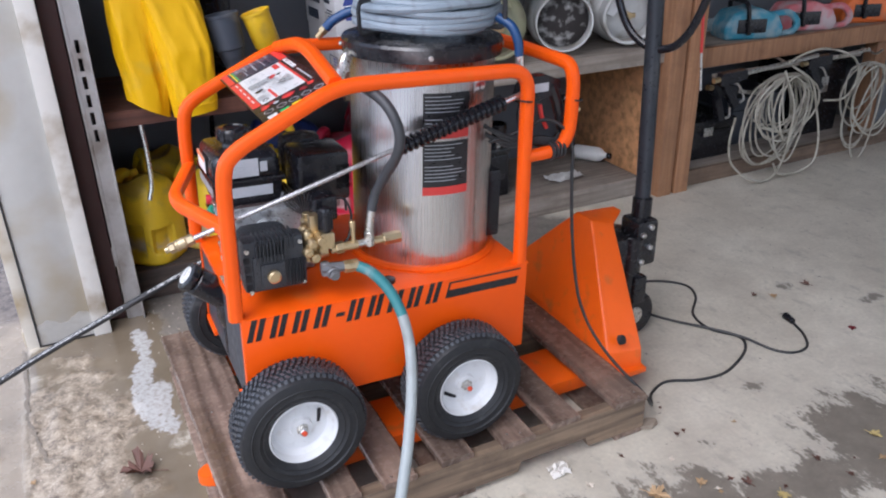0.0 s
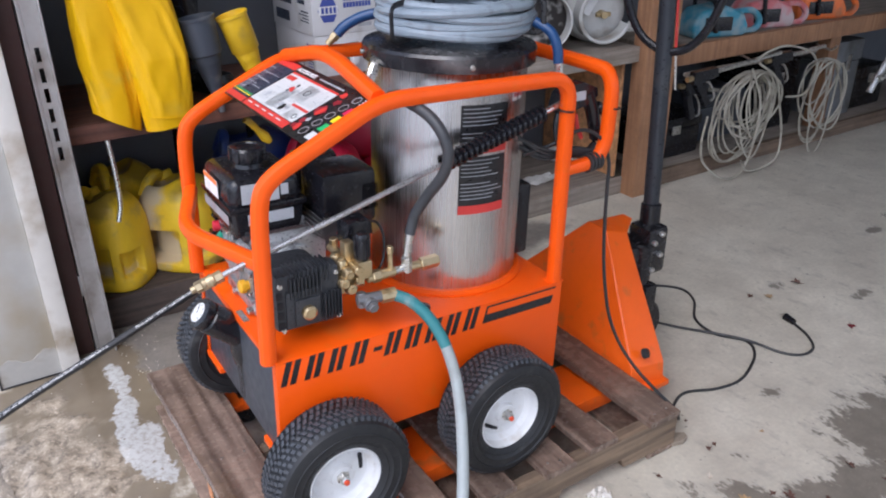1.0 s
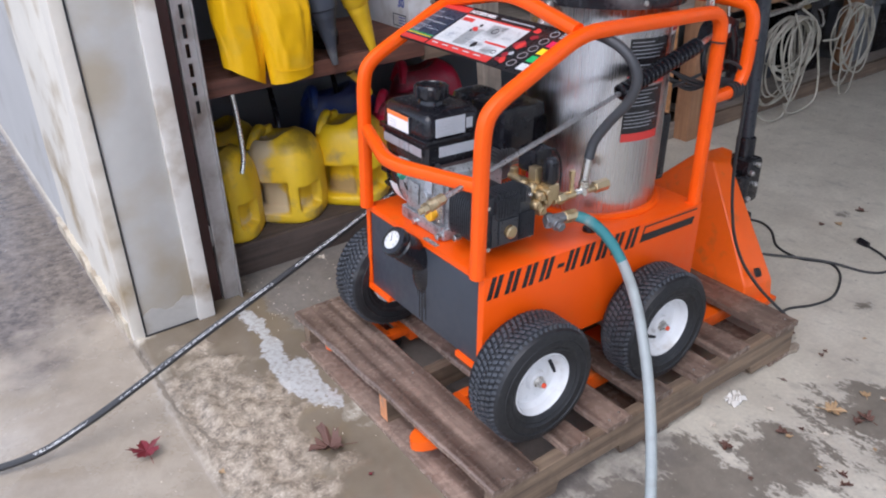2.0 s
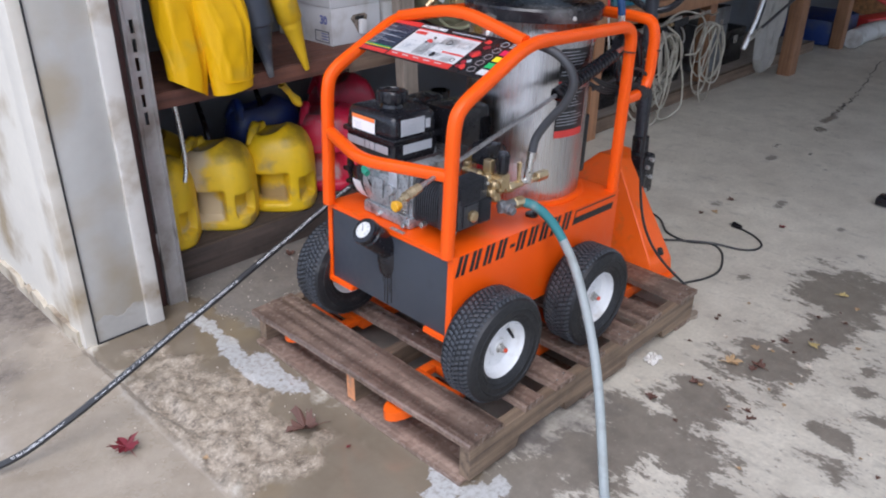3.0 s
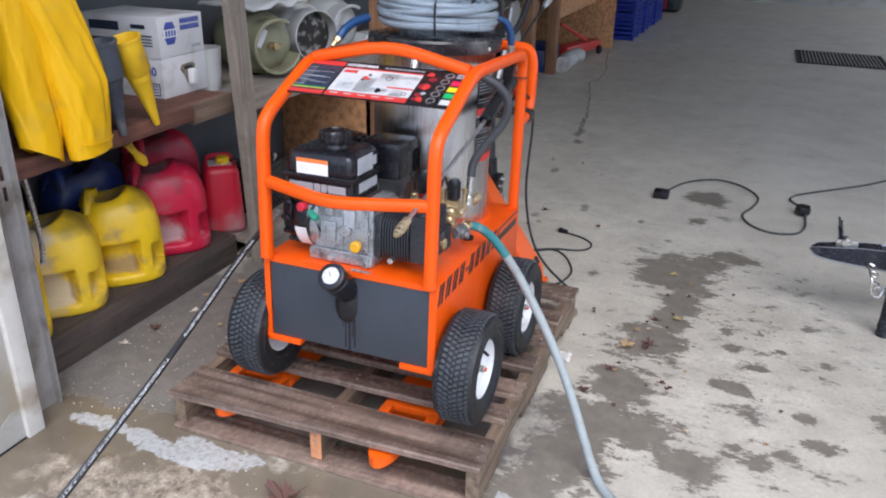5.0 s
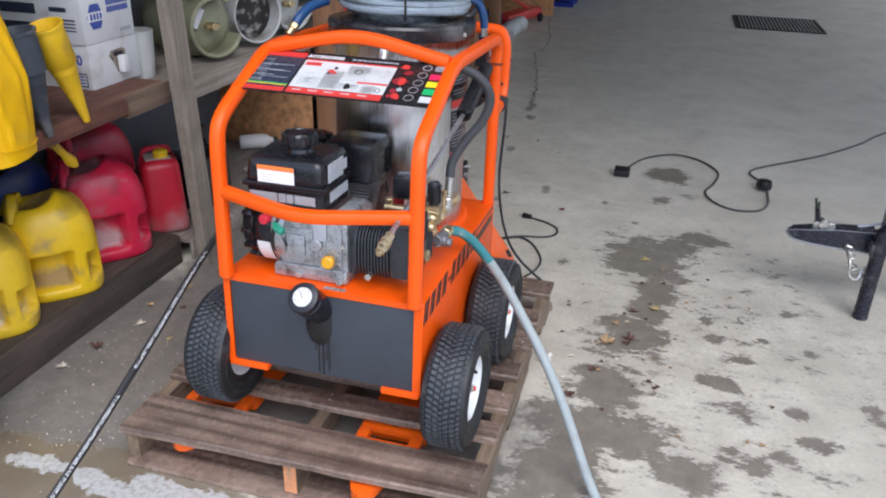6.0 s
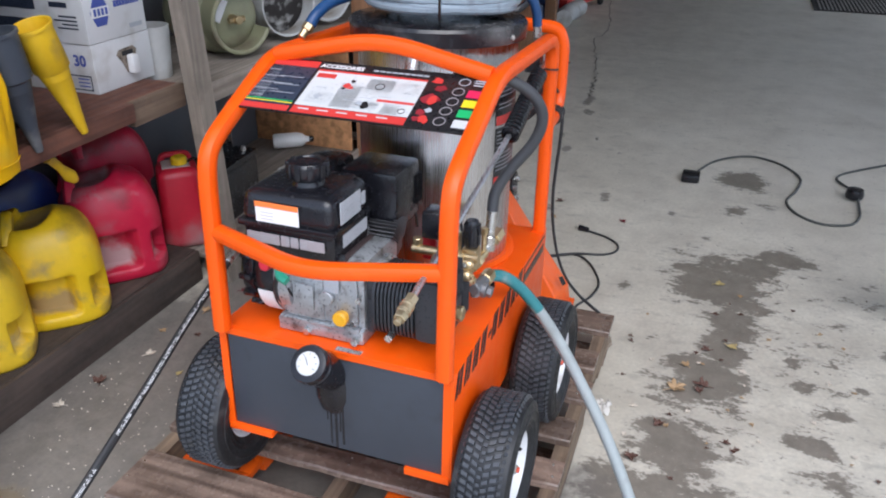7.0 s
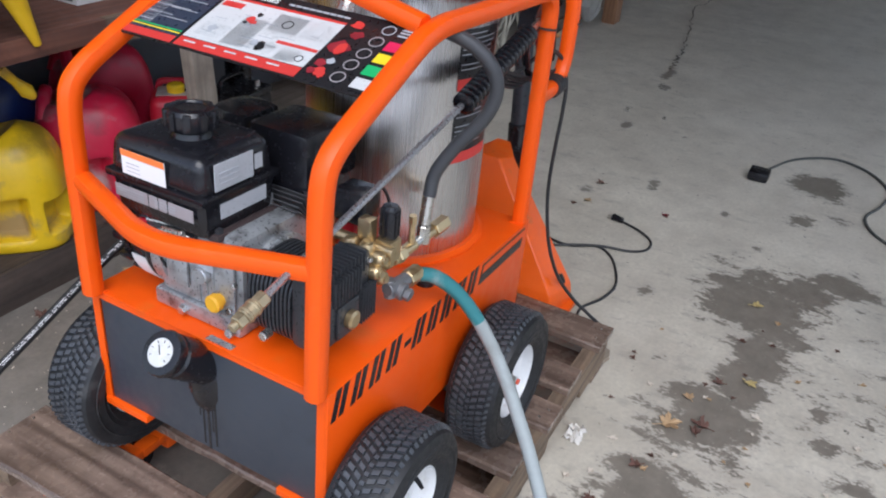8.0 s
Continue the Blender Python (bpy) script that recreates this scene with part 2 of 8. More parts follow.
# ---- floor: one sheet, concrete inside, damp apron outside ----
def lattice_noise(X, Y, cell, seed):
    rs = np.random.RandomState(seed)
    tab = rs.rand(256, 256)
    u, v = X / cell + 1000.0, Y / cell + 1000.0
    i, j = np.floor(u).astype(int), np.floor(v).astype(int)
    a, b = u - i, v - j
    a, b = a * a * (3 - 2 * a), b * b * (3 - 2 * b)
    g = lambda p, q: tab[p % 256, q % 256]
    return (g(i, j) * (1 - a) + g(i + 1, j) * a) * (1 - b) + (g(i, j + 1) * (1 - a) + g(i + 1, j + 1) * a) * b


def fbm(X, Y, cell, seed, octaves=4):
    return sum(lattice_noise(X, Y, cell / 2 ** k, seed + k) / 2 ** (k + 1) for k in range(octaves)) / (1 - 0.5 ** octaves)


def blobs(X, Y, spots):
    """Highest of several soft spots, each (x, y, half length along x, half length along y)."""
    out = np.full(X.shape, -2.0)
    for x, y, a, b in spots:
        out = np.maximum(out, 1.0 - np.hypot((X - x) / a, (Y - y) / b))
    return out


def make_floor():
    xs = np.concatenate([np.linspace(-70, -3, 24)[:-1], np.linspace(-3, -1, 60)[:-1], np.arange(-1, 4.0, 0.018), np.linspace(4.0, 9, 110)[1:], np.linspace(9, 70, 60)[1:]])
    ys = np.concatenate([np.linspace(-70, -2, 30)[:-1], np.linspace(-2, 0, 60)[:-1], np.arange(0, 3.2, 0.018), np.linspace(3.2, 5, 40)[1:], np.linspace(5, 70, 24)[1:]])
    X, Y = np.meshgrid(xs, ys, indexing="ij")
    rag = fbm(X, Y, 0.30, 11, 5) - 0.5
    fine = fbm(X, Y, 0.07, 31, 4) - 0.5
    wet = blobs(X, Y, [(2.00, 1.11, 0.27, 0.20), (2.29, 0.86, 0.11, 0.12), (2.18, 0.98, 0.12, 0.12), (1.66, 1.05, 0.16, 0.10), (1.50, 1.08, 0.12, 0.10), (1.30, 1.14, 0.20, 0.15), (0.96, 1.19, 0.17, 0.13),
                       (0.70, 1.26, 0.16, 0.15), (0.72, 1.11, 0.13, 0.12), (0.48, 1.28, 0.20, 0.15), (0.24, 1.35, 0.26, 0.14), (0.58, 0.92, 0.10, 0.10), (3.16, 1.04, 0.15, 0.13)])
    blot = blobs(X, Y, [(1.38, 0.83, 0.055, 0.06), (1.09, 0.79, 0.075, 0.065), (0.95, 0.78, 0.065, 0.09), (1.27, 0.73, 0.04, 0.05), (1.50, 0.85, 0.04, 0.05), (1.66, 0.54, 0.045, 0.045), (1.38, 0.49, 0.045, 0.04), (0.99, 0.57, 0.05, 0.05), (1.07, 0.34, 0.06, 0.05),
                        (0.83, 0.53, 0.05, 0.07), (0.73, 0.81, 0.06, 0.06), (0.68, 0.72, 0.07, 0.07), (0.75, 0.64, 0.06, 0.06), (0.60, 1.00, 0.07, 0.07), (1.43, 0.65, 0.025, 0.03), (1.09, 0.87, 0.035, 0.035)])
    small = blobs(X, Y, [(2.74, 1.06, 0.065, 0.08), (2.83, 0.93, 0.05, 0.06), (2.39, 1.18, 0.035, 0.03), (2.48, 1.91, 0.06, 0.04), (2.71, 1.68, 0.07, 0.03), (1.85, 1.45, 0.04, 0.03), (2.6, 1.35, 0.04, 0.03), (3.35, 1.70, 0.03, 0.02), (3.3, 2.0, 0.09, 0.03), (4.35, 2.06, 0.15, 0.03), (4.05, 2.0, 0.06, 0.03)])
    field = 0.25 * np.clip(2.2 - 1.6 * np.hypot((X - 1.00) / 1.30, (Y - 0.68) / 0.62), 0, 1) + 0.06 * np.clip(2.0 - np.hypot((X - 3.0) / 2.0, (Y - 1.5) / 1.5), 0, 1)
    wet = np.clip(np.maximum(np.maximum(0.42 + 0.60 * wet, 0.36 + 0.42 * np.maximum(small, blot)), field) + rag * 0.10, 0, 1)
    mud = np.clip(blobs(X, Y, [(-0.06, 2.35, 0.34, 0.62), (0.02, 2.72, 0.45, 0.28), (0.0, 1.75, 0.36, 0.45)]) * 2.6 + rag * 1.3 + fine * 0.6, 0, 1) * np.clip((X + 0.325) / 0.02, 0, 1)
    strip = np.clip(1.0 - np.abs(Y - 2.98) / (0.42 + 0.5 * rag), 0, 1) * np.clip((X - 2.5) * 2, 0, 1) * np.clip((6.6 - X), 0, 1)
    # Dark soil along the shelves, plus the shade under the pallet painted in.
    soil_shade = np.clip(0.62 * strip + blobs(X, Y, [(0.60, 2.82, 0.85, 0.50), (0.34, 2.66, 0.42, 0.36), (0.75, 1.95, 0.72, 0.62), (1.6, 2.85, 0.6, 0.25)]) * 2.6 + rag * 1.6, 0, 1)
    mud *= 1 - np.clip((X - 0.10) / 0.12, 0, 1) * np.clip((Y - 2.42) / 0.15, 0, 1)
    apron = np.clip((-0.298 - X) / 0.02, 0, 1)
    earth = np.clip((Y - 3.02) * 3.0 + (-0.25 - X) * 0.8 + rag * 2.2 + fine, 0, 1) * np.clip((-0.28 - X) / 0.03, 0, 1)
    # yard: outer ground lightened, with sky sheen and bounce put into its colour.
    yard = np.clip((-0.85 - X) * 1.6 + rag * 1.5, 0, 1)
    path = np.abs(X - (0.060 + 0.012 * np.sin((Y - 2.1) * 14) + 0.22 * np.clip(2.24 - Y, 0, 1)))
    foam = np.clip((0.95 - path / (0.036 + 0.016 * np.clip((2.45 - Y) * 5, -1, 1)) - np.clip((np.abs(Y - 2.41) - 0.29) * 9, 0, 3) + rag * 1.5 + fine * 2.0) * 2.5, 0, 1)
    foam = np.maximum(foam, np.clip((blobs(X, Y, [(0.04, 1.52, 0.12, 0.10), (0.12, 1.40, 0.14, 0.05), (-0.62, 2.05, 0.10, 0.12)]) - 0.25 + rag * 2.2 + fine * 2.0) * 2.5, 0, 1))
    crumb = np.clip((blobs(X, Y, [(-0.19, 2.23, 0.15, 0.36), (-0.14, 2.02, 0.18, 0.20), (-0.27, 2.45, 0.06, 0.20)]) + rag * 1.0 + fine * 1.6 + 0.12) * 3.5, 0, 1) * np.clip((X + 0.33) / 0.02, 0, 1)
    Z = (fbm(X, Y, 0.5, 5, 3) - 0.5) * 0.003 + crumb * (0.004 + (fbm(X, Y, 0.045, 91, 5) - 0.5) * 0.050) + foam * (0.002 + fine * 0.004)
    Z -= apron * 0.009 + np.clip((-0.3 - X) / 60, 0, 1) * 1.2
    n, k = len(xs), len(ys)
    idx = np.arange(n * k).reshape(n, k)
    quads = np.stack([idx[:-1, :-1], idx[1:, :-1], idx[1:, 1:], idx[:-1, 1:]], -1).reshape(-1, 4)
    # pale: the stronger light on the far right floor, put into its colour.
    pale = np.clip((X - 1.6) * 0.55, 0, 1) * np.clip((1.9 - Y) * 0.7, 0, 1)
    me = bpy.data.meshes.new("floor")
    me.vertices.add(n * k)
    me.vertices.foreach_set("co", np.stack([X, Y, Z], -1).astype(np.float32).ravel())
    me.loops.add(quads.size)
    me.loops.foreach_set("vertex_index", quads.ravel().astype(np.int32))
    me.polygons.add(len(quads))
    me.polygons.foreach_set("loop_start", np.arange(0, quads.size, 4, dtype=np.int32))
    me.update(calc_edges=True)
    me.polygons.foreach_set("use_smooth", np.ones(len(quads), bool))
    for name, val in (("wet", wet), ("mud", mud), ("foam", foam), ("crumb", crumb), ("soil_shade", soil_shade), ("apron", apron), ("yard", yard), ("earth", earth), ("pale", pale)):
        me.attributes.new(name, "FLOAT", "POINT").data.foreach_set("value", val.astype(np.float32).ravel())
    return me


def floor_material():
    ma = bpy.data.materials.new("stained_concrete")
    ma.use_nodes = True
    N, K = ma.node_tree.nodes, ma.node_tree.links
    b = N["Principled BSDF"]
    tc = N.new("ShaderNodeTexCoord")

    def tex(scale, detail=6.0, rough=0.6, vec=None):
        t = N.new("ShaderNodeTexNoise")
        t.inputs["Scale"].default_value, t.inputs["Detail"].default_value, t.inputs["Roughness"].default_value = scale, detail, rough
        K.new(vec or tc.outputs["Object"], t.inputs["Vector"])
        return t.outputs["Fac"]

    def rng(src, lo, hi, a=0.0, c=1.0):
        r = N.new("ShaderNodeMapRange")
        for key, v in (("From Min", lo), ("From Max", hi), ("To Min", a), ("To Max", c)):
            r.inputs[key].default_value = v
        K.new(src, r.inputs["Value"])
        return r.outputs[0]

    def mix(fac, a, c):
        m = N.new("ShaderNodeMix")
        m.data_type = "RGBA"
        if isinstance(fac, float):
            m.inputs[0].default_value = fac
        else:
            K.new(fac, m.inputs[0])
        for key, v in ((6, a), (7, c)):
            if isinstance(v, tuple):
                m.inputs[key].default_value = (*v, 1)
            else:
                K.new(v, m.inputs[key])
        return m.outputs[2]

    def attr(name):
        a = N.new("ShaderNodeAttribute")
        a.attribute_name = name
        return a.outputs["Fac"]

    def math_op(op, a, c):
        m = N.new("ShaderNodeMath")
        m.operation = op
        for key, v in ((0, a), (1, c)):
            if isinstance(v, (int, float)):
                m.inputs[key].default_value = v
            else:
                K.new(v, m.inputs[key])
        return m.outputs[0]

    drawn = N.new("ShaderNodeMapping")
    drawn.inputs["Scale"].default_value = (1.55, 0.8, 1.0)
    drawn.inputs["Rotation"].default_value = (0, 0, 0.35)
    K.new(tc.outputs["Object"], drawn.inputs["Vector"])
    big, mid, fine = tex(0.9, 5), tex(5.0, 9, 0.66), tex(70, 6)
    col = mix(rng(big, 0.3, 0.7), (0.555, 0.512, 0.422), (0.695, 0.648, 0.54))
    col = mix(rng(mid, 0.38, 0.70, 0, 0.85), col, (0.435, 0.395, 0.325))
    col = mix(rng(tex(2.2, 9, 0.7), 0.52, 0.70, 0, 0.4), col, (0.69, 0.66, 0.57))
    col = mix(rng(fine, 0.35, 0.75, 0, 0.34), col, (0.34, 0.32, 0.29))
    col = mix(rng(tex(10, 8, 0.64, drawn.outputs[0]), 0.56, 0.66, 0, 0.5), col, (0.33, 0.305, 0.26))
    col = mix(rng(tex(1.3, 7, 0.72, drawn.outputs[0]), 0.50, 0.72, 0, 0.45), col, (0.40, 0.36, 0.29))
    # Brightens the far concrete through its base colour, in place of light.
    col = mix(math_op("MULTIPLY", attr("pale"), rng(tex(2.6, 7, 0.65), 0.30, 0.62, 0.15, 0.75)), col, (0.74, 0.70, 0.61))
    specks = tex(34, 4, 0.6)
    col = mix(rng(specks, 0.66, 0.73, 0, 0.8), col, (0.11, 0.10, 0.09))
    cut = math_op("ADD", rng(tex(8.5, 8, 0.64, drawn.outputs[0]), 0.25, 0.75, -0.40, 0.40), rng(tex(26, 6, 0.65, drawn.outputs[0]), 0.25, 0.75, -0.16, 0.16))
    cut = math_op("ADD", cut, rng(tex(75, 4, 0.6, drawn.outputs[0]), 0.25, 0.75, -0.13, 0.13))
    wetness = rng(math_op("ADD", attr("wet"), cut), 0.44, 0.56)
    damp = rng(math_op("ADD", attr("wet"), math_op("MULTIPLY", cut, 0.8)), 0.28, 0.50, 0, 0.34)
    col = mix(damp, col, (0.36, 0.335, 0.30))
    deep = mix(rng(tex(13, 8, 0.7), 0.32, 0.70), (0.150, 0.131, 0.106), (0.228, 0.200, 0.164))
    deep = mix(rng(tex(95, 3, 0.6), 0.66, 0.74, 0, 0.7), deep, (0.42, 0.39, 0.35))
    col = mix(math_op("MULTIPLY", wetness, 0.93), col, deep)
    # One dark tone serves the soil and the pallet's painted shade.
    so = rng(math_op("ADD", attr("soil_shade"), rng(tex(9, 8, 0.7), 0.3, 0.7, -0.3, 0.3)), 0.25, 0.75)
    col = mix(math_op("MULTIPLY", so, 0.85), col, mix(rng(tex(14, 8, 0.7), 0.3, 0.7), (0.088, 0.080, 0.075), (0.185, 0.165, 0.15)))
    ap = attr("apron")
    beige = mix(rng(tex(2.6, 8, 0.7), 0.3, 0.7), (0.25, 0.205, 0.15), (0.40, 0.345, 0.275))
    beige = mix(rng(tex(22, 6, 0.7), 0.45, 0.75, 0, 0.5), beige, (0.25, 0.21, 0.165))
    beige = mix(attr("yard"), beige, mix(rng(tex(1.4, 8, 0.7), 0.3, 0.7), (0.46, 0.435, 0.40), (0.62, 0.60, 0.565)))
    col = mix(ap, col, beige)
    col = mix(attr("earth"), col, mix(rng(tex(26, 9, 0.75), 0.36, 0.64), (0.060, 0.046, 0.036), (0.21, 0.172, 0.138)))
    mm = rng(math_op("ADD", attr("mud"), rng(tex(9, 7), 0.3, 0.7, -0.3, 0.3)), 0.25, 0.6)
    col = mix(math_op("MULTIPLY", mm, 0.93), col, mix(rng(tex(3, 6), 0.3, 0.7), (0.138, 0.108, 0.073), (0.215, 0.175, 0.125)))
    cr = attr("crumb")
    rubble = mix(rng(tex(30, 12, 0.82), 0.40, 0.58), (0.135, 0.108, 0.080), (0.44, 0.37, 0.285))
    rubble = mix(rng(tex(85, 5, 0.65), 0.56, 0.66, 0, 0.75), rubble, (0.60, 0.52, 0.41))
    col = mix(cr, col, rubble)
    fo = rng(math_op("ADD", attr("foam"), rng(tex(20, 10, 0.72), 0.30, 0.52, -0.90, 0.22)), 0.30, 0.52)
    col = mix(math_op("MULTIPLY", fo, rng(tex(60, 6, 0.7), 0.3, 0.55, 0.30, 0.92)), col, (0.50, 0.505, 0.495))
    K.new(col, b.inputs["Base Color"])
    rgh = rng(fine, 0.3, 0.7, 0.40, 0.66)
    r2 = N.new("ShaderNodeMix")
    K.new(math_op("SUBTRACT", math_op("MAXIMUM", mm, math_op("MULTIPLY", ap, rng(tex(3, 5), 0.36, 0.56))), cr), r2.inputs[0])
    K.new(rgh, r2.inputs[2])
    r2.inputs[3].default_value = 0.07
    r3 = N.new("ShaderNodeMix")
    K.new(wetness, r3.inputs[0])
    K.new(r2.outputs[0], r3.inputs[2])
    r3.inputs[3].default_value = 0.38
    K.new(r3.outputs[0], b.inputs["Roughness"])
    bp = N.new("ShaderNodeBump")
    bp.inputs["Strength"].default_value, bp.inputs["Distance"].default_value = 0.35, 0.004
    dry = math_op("SUBTRACT", 1.0, math_op("MULTIPLY", mm, 0.94))
    K.new(math_op("MULTIPLY", dry, math_op("ADD", mid, math_op("ADD", math_op("MULTIPLY", fine, 0.5), math_op("MULTIPLY", cr, math_op("MULTIPLY", tex(48, 10, 0.75), 9.0))))), bp.inputs["Height"])
    K.new(bp.outputs[0], b.inputs["Normal"])
    return ma


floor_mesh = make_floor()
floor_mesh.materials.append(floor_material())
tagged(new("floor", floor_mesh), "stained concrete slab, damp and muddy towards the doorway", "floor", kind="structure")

# ---- the building's shell ----
WALL_WHITE = mk("aged_white_wall_paint", (0.42, 0.415, 0.40), 0.75, 0, 0.07, 2.5, 0.1, 0.15, 60, dirt=(0.34, 0.32, 0.29), dirt_amt=0.25, dirt_scale=3)
JAMB_GREY = mk("dirty_grey_door_panel", (0.50, 0.495, 0.465), 0.5, 0, 0.08, 3, 0.1, 0.12, 40, dirt=(0.41, 0.36, 0.275), dirt_amt=0.42, dirt_scale=3.4)
TRIM_WHITE = mk("worn_white_trim", (0.70, 0.66, 0.575), 0.65, 0, 0.08, 4, 0.1, 0.3, 40, dirt=(0.40, 0.32, 0.21), dirt_amt=0.34, dirt_scale=4.5)
CEIL = mk("ceiling_board", (0.32, 0.31, 0.29), 0.85, 0, 0.06, 2, 0.05)
BROWN = mk("brown_painted_post", (0.062, 0.028, 0.025), 0.6, 0, 0.2, 6, 0.1, 0.2, 60)
DARK = mk("dark_recess", (0.02, 0.02, 0.022), 0.8, 0, 0.2, 6)
RAIL = mk("galvanised_rail", (0.50, 0.49, 0.48), 0.45, 0.6, 0.15, 9, 0.12, 0.1, 90, dirt=(0.30, 0.27, 0.24), dirt_amt=0.35, dirt_scale=9)


def structure(name, geo, material, label, category):
    ob = part(name, geo, material)
    return tagged(ob, label, category, kind="structure")


OPEN_N, OPEN_S, HEAD = 2.853, -3.6, 4.4
structure("wall_west_north", Geo().box((-0.285, OPEN_N, -0.3), (-0.03, 9, 5.0)), WALL_WHITE, "white painted outer wall beside the doorway", "wall")
structure("wall_west_south", Geo().box((-0.285, -6, -0.3), (-0.03, OPEN_S, 5.0)), WALL_WHITE, "white painted outer wall beside the doorway", "wall")
structure("wall_west_lintel", Geo().box((-0.283, OPEN_S, HEAD), (-0.032, OPEN_N, 5.0)), WALL_WHITE, "wall above the wide garage doorway", "wall")
# Pale wall given a dark paint: the shelf recess's shade is in its colour.
structure("wall_north", Geo().box((-0.03, 3.58, -0.3), (16, 3.78, 5.0)), mk("shaded_grey_wall_paint", (0.105, 0.11, 0.12), 0.8, 0, 0.1, 2.5, 0.1, 0.15, 60, dirt=(0.10, 0.095, 0.09), dirt_amt=0.35, dirt_scale=3), "garage wall behind the shelves, coloured dark for their shade", "wall")
# Wall out of view; its two openings are added to light the far floor.
g = Geo().box((-0.03, -5.2, -0.3), (2.0, -5.0, 5.0)).box((2.0, -5.2, 4.5), (8.3, -5.0, 5.0)).box((8.3, -5.2, -0.3), (8.7, -5.0, 5.0)).box((8.7, -5.2, 4.5), (15.0, -5.0, 5.0)).box((15.0, -5.2, -0.3), (16, -5.0, 5.0))
structure("wall_south", g, WALL_WHITE, "unseen pale garage side wall with two openings added for daylight", "wall")
structure("wall_east", Geo().box((16, -5.2, -0.3), (16.2, 3.78, 5.0)), WALL_WHITE, "far garage wall in shade", "wall")
structure("ceiling", Geo().box((-0.03, -5.0, 4.8), (16, 3.58, 5.0)), CEIL, "flat boarded garage ceiling", "ceiling")
# Dark screens added out of view, to hold back light from the low sky.
OUTSIDE = mk("dark_sky_screen", (0.20, 0.19, 0.17), 0.85, 0, 0.25, 0.8, 0.1, 0.2, 10, dirt=(0.06, 0.065, 0.05), dirt_amt=0.4, dirt_scale=0.6)
structure("backdrop_west", Geo().box((-24.5, -40, -2.5), (-24.0, 40, 2.6)), OUTSIDE, "unseen dark screen added across the yard against low sky light", "building")
structure("backdrop_south", Geo().box((-23.9, -26.5, -2.5), (40, -26.0, 2.6)), OUTSIDE, "unseen dark screen added across the yard against low sky light", "building")
# the lining of the opening's north side
structure("trim_jamb_panel", Geo().box((-0.262, OPEN_N - 0.014, 0.02), (-0.0805, OPEN_N + 0.001, HEAD), 0.003), JAMB_GREY, "dirty pale grey panel lining the doorway", "trim")
structure("trim_jamb_base", Geo().prism([(-0.264, 0.0), (-0.0805, 0.0)] + [(-0.0805 - 0.0102 * k, 0.098 + 0.014 * math.sin(0.55 * k) - 0.0008 * k + 0.004 * math.sin(2.3 * k)) for k in range(19)], OPEN_N - 0.0155, OPEN_N - 0.002, "y"), mk("scuffed_kick_plate", (0.44, 0.43, 0.40), 0.5, 0, 0.1, 6, 0.1, dirt=(0.27, 0.22, 0.16), dirt_amt=0.38, dirt_scale=6), "stained ragged lining at the foot of the jamb", "trim")
structure("trim_jamb_seam", Geo().box((-0.2685, OPEN_N - 0.0195, 0.0), (-0.2628, OPEN_N - 0.0155, HEAD)).box((-0.2628, OPEN_N - 0.0195, 0.0), (-0.0815, OPEN_N - 0.0182, 0.007)), DARK, "dark open seam along the jamb panel", "trim")
structure("trim_inner_board", Geo().box((-0.080, OPEN_N - 0.030, 0.0), (-0.020, OPEN_N + 0.012, HEAD), 0.004), mk("chalky_white_trim", (0.70, 0.68, 0.63), 0.65, 0, 0.06, 4, 0.1, 0.2, 50, dirt=(0.36, 0.29, 0.20), dirt_amt=0.38, dirt_scale=6), "worn white board along the doorway", "trim")
structure("trim_corner_board", Geo().box((-0.308, OPEN_N - 0.016, 0.0), (-0.2625, OPEN_N + 0.10, HEAD), 0.004), TRIM_WHITE, "worn white corner board of the doorway", "trim")
structure("trim_outer_board", Geo().box((-0.300, OPEN_N + 0.10, 0.03), (-0.284, OPEN_N + 0.95, HEAD), 0.003), TRIM_WHITE, "white weathered boarding on the outer wall", "trim")
rs = random.Random(31)
splint = [(OPEN_N + 0.02, -0.01), (OPEN_N + 1.1, -0.01)] + [(OPEN_N + 1.1 - 0.03 * k, 0.050 + rs.choice((0.0, 0.004, -0.006, -0.03)) + rs.uniform(-0.004, 0.004)) for k in range(37)]
structure("trim_sill_board", Geo().prism(splint, -0.318, -0.300, "x"), mk("rotten_cream_board", (0.50, 0.44, 0.34), 0.8, 0, 0.15, 9, 0.1, 0.4, 60, dirt=(0.20, 0.15, 0.10), dirt_amt=0.45, dirt_scale=9), "splintered white board at the foot of the wall", "trim")
structure("trim_brown_post", Geo().box((-0.018, 2.915, 0.0), (0.040, 3.02, HEAD), 0.003), BROWN, "dark brown post inside the doorway", "trim")


